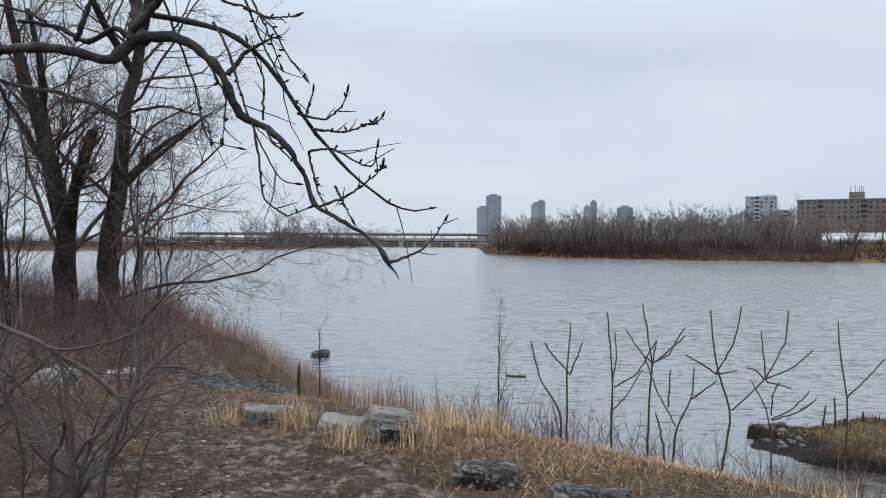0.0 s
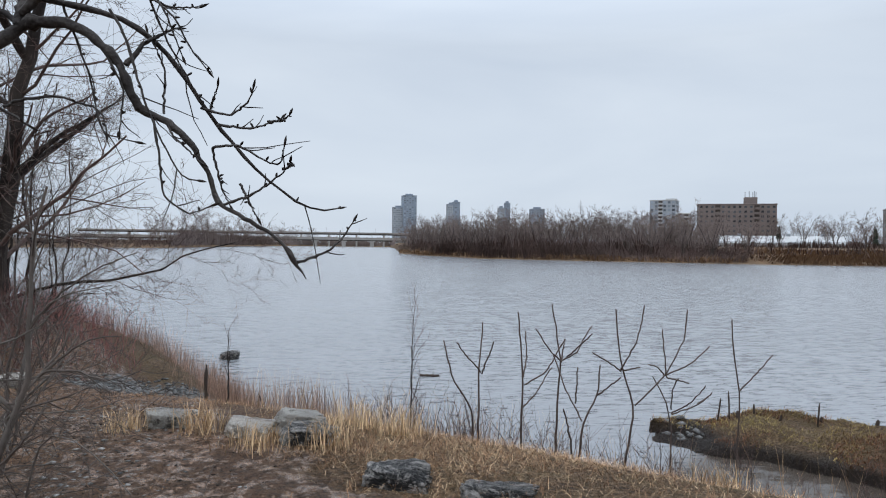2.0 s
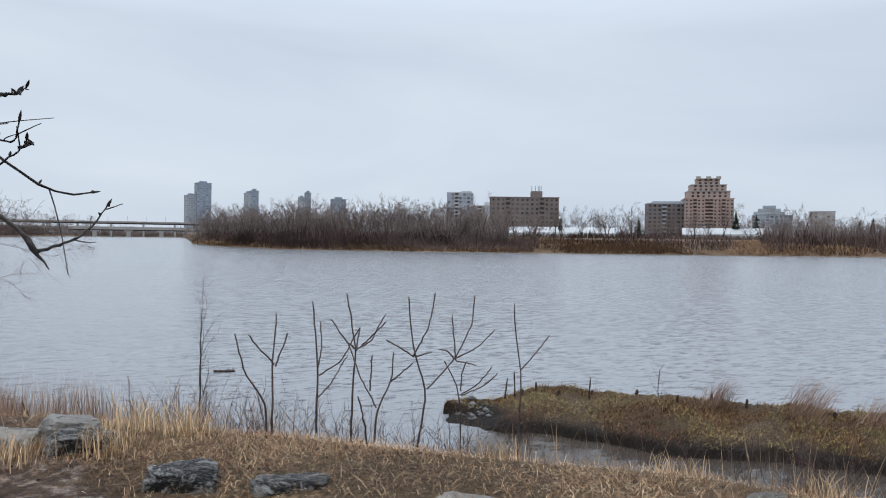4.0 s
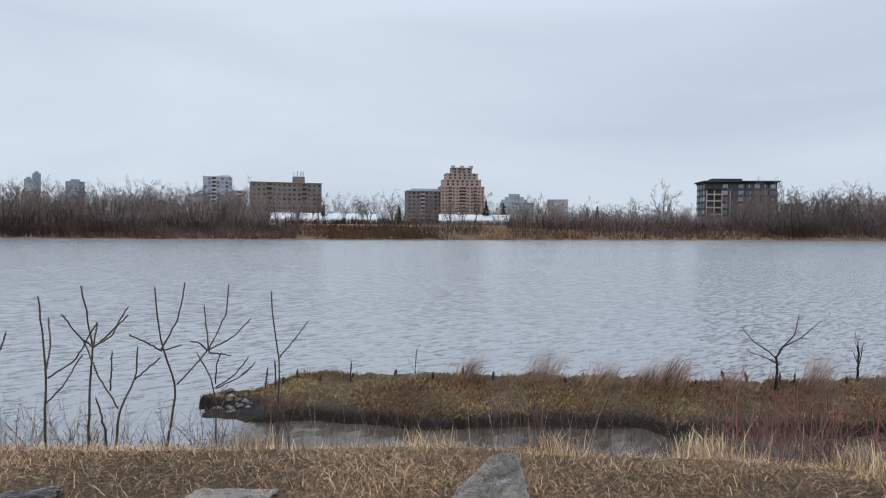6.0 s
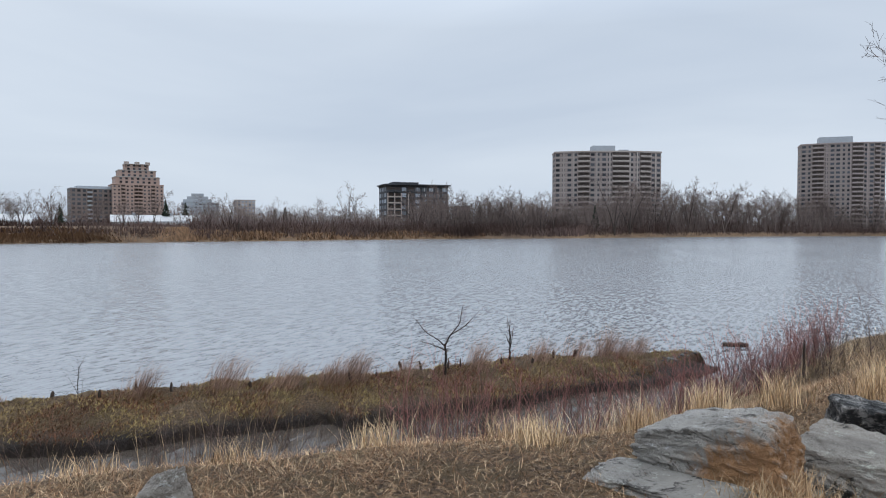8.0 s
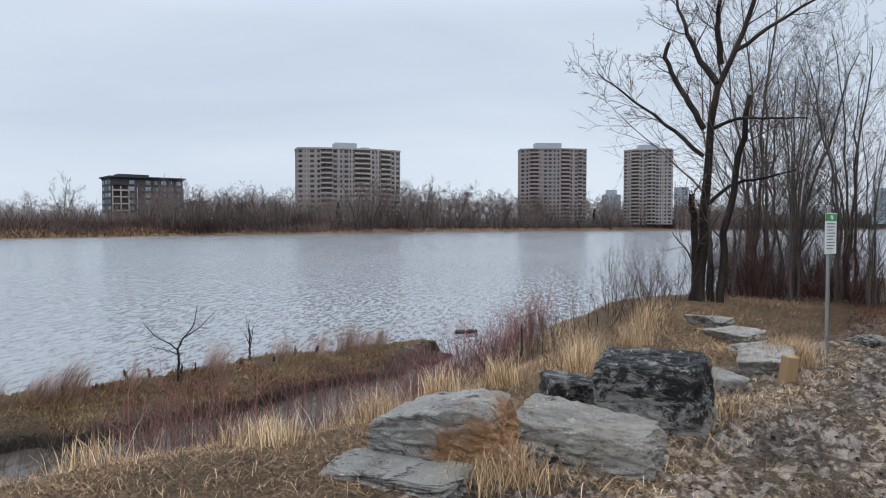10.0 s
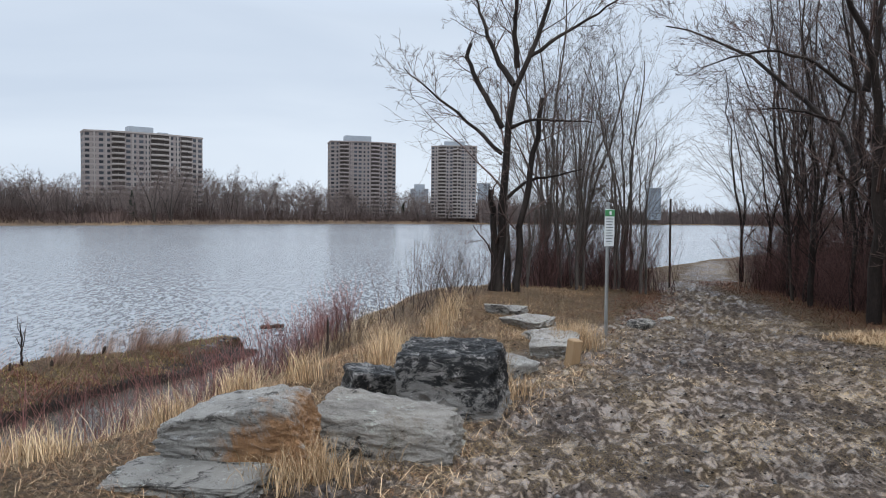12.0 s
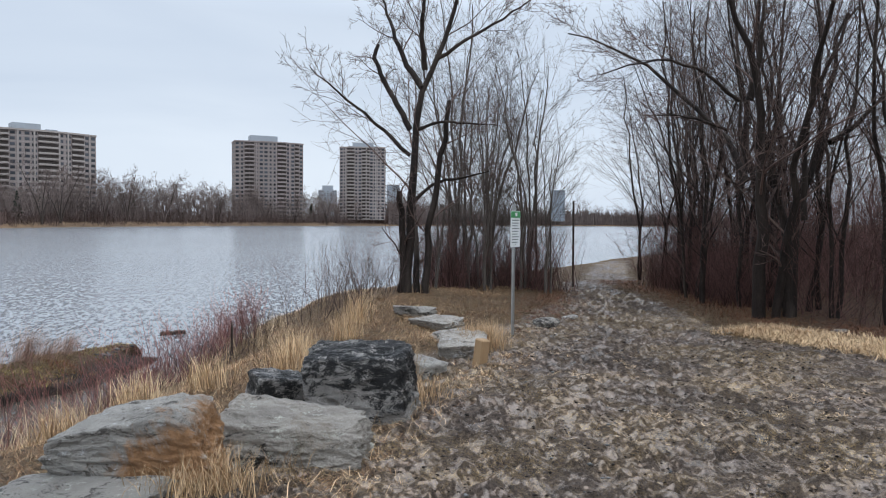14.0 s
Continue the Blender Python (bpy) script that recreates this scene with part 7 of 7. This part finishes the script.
def far_tree(seed, height, stems=4, spread=0.3, counts=(7, 5, 5), fork=0.2, width=0.036):
    """A bare crown seen from afar: forking stems, limbs and a haze of twigs; trunk and crown as corners and triangles."""
    r = np.random.default_rng(seed)
    lines, radii = [], []
    for k in range(stems):
        a = (k + r.random()) * 6.28 / stems
        reach, h = spread * height * r.uniform(0.5, 1.1), height * r.uniform(0.62, 0.92)
        lines.append([(0, 0, -0.2), (0.01 * k, 0.01, height * fork * r.uniform(0.5, 1.0)), (reach * 0.45 * math.cos(a), reach * 0.45 * math.sin(a), h * 0.55), (reach * math.cos(a + 0.2), reach * math.sin(a + 0.2), h)])
        radii.append((height * 0.0105, height * 0.0025))
    pts = np.stack([smooth_line(c, 7) for c in lines])
    rad = np.stack([np.linspace(a, b, 7) for a, b in radii])
    trunk, crown = Tubes(), Tubes()
    trunk.add(pts, rad, 4)
    st, way, ln, r0 = children(r, pts, rad, counts[0], 0.3, 1.0, 44, 0.3, 0.5, 0.5)
    pts = limbs(r, st, way, ln, 2, 0.14, 0.05)
    rad = taper(np.maximum(r0, 0.016), 3, 0.4)
    crown.add(pts, rad, 3)
    quads = np.concatenate(crown.f)
    vs, fs = [np.concatenate(crown.v)], [np.concatenate([quads[:, [0, 1, 2]], quads[:, [0, 2, 3]]])]
    n = crown.n
    for count, w in zip(counts[1:], (width * 1.3, width)):
        st, way, ln, r0 = children(r, pts, rad, count, 0.2, 1.0, 40, 0.42, 0.3, 0.6)
        v, f = twig_blades(r, st, way, ln, w)
        vs.append(v)
        fs.append(f + n)
        n += len(v)
        pts = np.stack([st, st + unit(way) * ln[:, None]], 1)
        rad = taper(r0, 2)
    tq = np.concatenate(trunk.f)
    return np.concatenate(trunk.v), np.concatenate([tq[:, [0, 1, 2]], tq[:, [0, 2, 3]]]), np.concatenate(vs), np.concatenate(fs)


far_variants = []
for k in range(6):
    tv, tf, cv, cf = far_tree(800 + k, 10.0, (3, 4, 2, 5, 3, 4)[k], (0.26, 0.36, 0.2, 0.4, 0.3, 0.24)[k], ((9, 8, 8), (8, 7, 8), (12, 8, 8), (7, 7, 8), (9, 8, 8), (8, 8, 8))[k], (0.25, 0.15, 0.4, 0.12, 0.3, 0.2)[k])
    far_variants.append((mesh_of("trunk", tv, tf, FAR_BARK, True), mesh_of("crown", cv, cf, FAR_TWIG)))
r = np.random.default_rng(810)
# compass range, number, distance behind the shore, height, label
FAR_STANDS = [(-3.6, -8, 16, 2, 30, 9, 12, "bare grey-brown tree on the island point"), (-8, -26, 44, 3, 55, 8.5, 13.5, "bare grey-brown tree on the far island"),
              (-24, -31, 7, 4, 30, 9, 14, "bare tree before the brick slab"), (-30, -47, 18, 90, 170, 9, 15, "bare tree behind the sheds"),
              (-46, -66, 30, 12, 110, 7, 12, "bare tree on the far grassy bank"), (-58.4, -59.0, 1, 85, 90, 19, 20, "large round-crowned bare tree on the far bank"),
              (-64, -80, 46, 8, 70, 11, 19, "bare tree before the apartment blocks"),
              (-80, -106, 76, 6, 90, 17, 28, "bare tree on the wooded far bank"), (14, 38, 16, 4, 60, 6, 10, "bare tree on the upstream far bank")]
count = 0
for (a0, a1, n, o0, o1, h0, h1, label) in FAR_STANDS:
    for k in range(n):
        az = a0 + (a1 - a0) * (k + r.random()) / n
        off = o0 + (o1 - o0) * r.random()
        x, y = polar(az, float(far_shore(az)) + off)
        h = r.uniform(h0, h1) / 10.0
        t = thing("far_tree", label, "tree", (x, y, float(far_z(az, off)) - 0.3), r.uniform(0, 360), "trees over the river")
        t.scale = (h * r.uniform(0.9, 1.2), h * r.uniform(0.9, 1.2), h)
        trunk, crown = far_variants[count % 6]
        part("trunk", trunk, t)
        part("crown", crown, t)
        count += 1

# the woods further back, too many to count
def joined(*args, **kw):
    tv, tf, cv, cf = far_tree(*args, **kw)
    return np.concatenate([tv, cv]), np.concatenate([tf, cf + len(tv)])


TREE_SRC = [joined(830, 10.0, 3, 0.3, (7, 7, 7), 0.2, 0.045), joined(831, 10.0, 4, 0.36, (6, 6, 7), 0.15, 0.045), joined(832, 10.0, 2, 0.22, (9, 7, 7), 0.35, 0.045)]
BUSH_SRC = [joined(840, 10.0, 6, 0.7, (4, 5, 5), 0.02, 0.1), joined(841, 10.0, 7, 0.85, (4, 4, 5), 0.02, 0.1), joined(842, 10.0, 6, 0.6, (4, 5, 5), 0.02, 0.1)]


def woods(name, label, stands, seed, mat, sources=TREE_SRC, category="woods"):
    r = np.random.default_rng(seed)
    vs, fs, n = [], [], 0
    for (a0, a1, count, o0, o1, h0, h1) in stands:
        for k in range(count):
            az = a0 + (a1 - a0) * (k + r.random()) / count
            off = r.uniform(o0, o1)
            x, y = polar(az, float(far_shore(az)) + off)
            h, a = r.uniform(h0, h1) / 10, r.random() * 6.28
            c, s = math.cos(a), math.sin(a)
            src_v, src_f = sources[k % len(sources)]
            v = src_v * np.array([h * 1.25, h * 1.25, h])
            v = np.column_stack([v[:, 0] * c - v[:, 1] * s + x, v[:, 0] * s + v[:, 1] * c + y, v[:, 2] + float(far_z(az, off)) - 0.3])
            vs.append(v)
            fs.append(src_f + n)
            n += len(v)
    return thing(name, label, category, kind="stuff", data=mesh_of(name, np.concatenate(vs), np.concatenate(fs), mat))


woods("far_woods", "grey-brown bare woods behind the far bank", [(-4, -28, 100, 10, 90, 8, 11.5), (-28, -47, 40, 175, 260, 9, 13), (-47, -66, 45, 90, 240, 8, 11), (-64, -82, 60, 20, 120, 11, 17), (-80, -108, 100, 15, 120, 15, 24), (-106, -135, 60, 10, 90, 22, 30)], 831, FAR_TWIG)
woods("upstream_woods", "bare grey woods round the far bridge", [(16, 3, 36, 10, 70, 11, 17), (13, 3.5, 20, 90, 200, 22, 30), (16, 45, 50, 10, 90, 4, 7), (4, -3, 26, 10, 60, 10, 15)], 832, FAR_TWIG)
woods("far_bushes", "purple-brown bare bushes along the far shore", [(-3.3, -30, 90, 1.5, 14, 2.5, 4.5), (-30, -47, 14, 3, 16, 1.4, 2.4), (-43, -44.6, 4, 3, 8, 2.6, 3.4), (-47, -66, 50, 2, 40, 2.4, 4.6), (-64, -82, 55, 2, 30, 3, 5.5), (-80, -108, 80, 2, 40, 5, 8),
                                                                            (14, 45, 100, 3, 45, 3.5, 6.0), (14, 7, 24, 3, 25, 6, 9)], 833, FAR_BRUSH, BUSH_SRC, "brush")


def conifer(name, label, az, off, height, seed):
    r = np.random.default_rng(seed)
    x, y = polar(az, float(far_shore(az)) + off)
    t = thing(name, label, "tree", (x, y, float(far_z(az, off)) - 0.2), group="conifers over the river")
    trunk, boughs = Tubes(), Tubes()
    trunk.add(np.column_stack([np.zeros(4), np.zeros(4), np.linspace(0, height, 4)]), np.linspace(height * 0.02, 0.03, 4), 5)
    n = 120
    u = r.random(n) ** 0.8
    a = r.random(n) * 6.28
    reach = (1 - u) * height * 0.24 * (0.7 + 0.5 * r.random(n)) + 0.25
    st = np.column_stack([np.zeros(n), np.zeros(n), height * (0.08 + 0.92 * u)])
    en = st + np.column_stack([np.cos(a) * reach, np.sin(a) * reach, -reach * 0.3])
    mid = (st + en) / 2 + np.array([0, 0, 0.1])
    boughs.add(np.stack([st, mid, en], 1), np.column_stack([np.full(n, 0.12), 0.12 + reach * 0.16, np.full(n, 0.05)]), 4)
    part("trunk", trunk.mesh("trunk", FAR_BARK), t)
    part("foliage", boughs.mesh("foliage", CONIFER, smooth=False), t, "dark green needled boughs")


for k, (az, off, h) in enumerate(((-32.2, 150, 9), (-38.2, 160, 9), (-45.2, 140, 12), (-46.6, 150, 11), (-53.2, 100, 8), (-54.0, 110, 9), (-69.5, 60, 12), (-70.3, 70, 13), (-71.2, 60, 12), (-72.0, 75, 13), (-72.8, 60, 12), (-78.6, 30, 12),
                                  (-80.1, 35, 13), (-86, 60, 14), (-92, 60, 13), (-99.0, 50, 14), (-98.0, 55, 12), (-104.5, 50, 14), (-114.5, 60, 22), (-116, 60, 22), (-118, 50, 20), (-120.2, 60, 22), (-122.5, 60, 20), (-125, 60, 22))):
    conifer("conifer", "dark green conifer over the river", az, off, h, 850 + k)


def far_sward(name, label, stands, lo, hi, width, mat, seed, category, lean=0.6, uneven=1.0):
    """Upright tufts along the far shore: compass range, number, nearest and furthest distance behind the shore."""
    r = np.random.default_rng(seed)
    xs = []
    for (a0, a1, n, o0, o1) in stands:
        az = r.uniform(min(a0, a1), max(a0, a1), n)
        az = az + 0.5 * fbm(az * 1.5, np.zeros(n), 2, seed)
        off = o0 + (o1 - o0) * r.random(n) ** 1.5
        d = far_shore(az) + off
        xs.append(np.column_stack([-np.sin(np.radians(az)) * d, np.cos(np.radians(az)) * d, far_z(az, off)]))
    p = np.concatenate(xs)
    n = len(p)
    return blades(name, label, p[:, :2], (lo + (hi - lo) * r.random(n) ** 1.6) * np.maximum(0.15, 1 + uneven * (1.9 * value_noise(p[:, 0] * 0.1, p[:, 1] * 0.1, seed) - 1.35 + 0.4 * value_noise(p[:, 0] * 0.4, p[:, 1] * 0.4, seed + 1))), width, lean, mat, seed, category=category, droop=0.08, base_z=p[:, 2])


far_sward("far_brush", "red-brown bare brush along the far shore", [(-3.4, -30, 9000, 0.3, 22), (-30, -46, 500, 4, 16), (-47, -70, 3000, 2, 40), (-68, -108, 9000, 0.5, 50), (13, 50, 9000, 0.5, 40)], 1.0, 3.6, 0.12, FAR_BRUSH, 861, "brush")
far_sward("far_dark_brush", "dark bare bushes on the far shore", [(-58, -78, 3200, 2, 25), (-4, -24, 3500, 8, 50), (-64, -108, 9000, 10, 90), (-30, -68, 9000, 150, 260), (-47, -70, 5000, 12, 80), (-29, -45, 700, 12, 50), (13, 50, 5000, 10, 60)], 2.0, 5.4, 0.2, FAR_BRUSH, 862, "brush")
far_sward("far_grass", "orange-brown dry grass on the far bank", [(-29, -50, 9000, 0.3, 45), (-50, -70, 6000, 0.3, 45), (-5, -29, 1800, 0.2, 3), (-3.4, -6, 300, 0.2, 4)], 0.6, 1.5, 0.35, FAR_GRASS, 863, "grass")
far_sward("far_wood_haze", "soft grey-brown mass of bare saplings along the far bank", [(-3.7, -28, 9000, 25, 110), (-47, -67, 6000, 50, 150)], 4.5, 8.5, 0.12, FAR_TWIG, 868, "woods", 0.25, 0.4)
far_sward("far_wood_edge", "soft grey-brown mass of bare saplings below the apartment blocks", [(-65, -82, 8000, 25, 110), (-80, -108, 14000, 20, 110)], 7.0, 14.0, 0.16, FAR_TWIG, 869, "woods", 0.22, 0.4)
far_sward("far_tree_line", "soft grey-brown tree line of the distant downstream bank", [(-105, -134, 9000, 4, 60)], 12.0, 24.0, 0.9, FAR_TWIG, 865, "woods", 0.35, 0.3)
far_sward("bridge_tree_line", "hazy grey tree line behind the far bridge", [(14, -3, 5000, 5, 60)], 7.0, 13.0, 0.7, FAR_TWIG, 867, "woods", 0.4, 0.3)
far_sward("shed_brush", "low bare brush before the sheds", [(-26, -48, 3000, 100, 138), (-48, -66, 2500, 30, 120)], 1.2, 3.4, 0.2, FAR_BRUSH, 866, "brush")
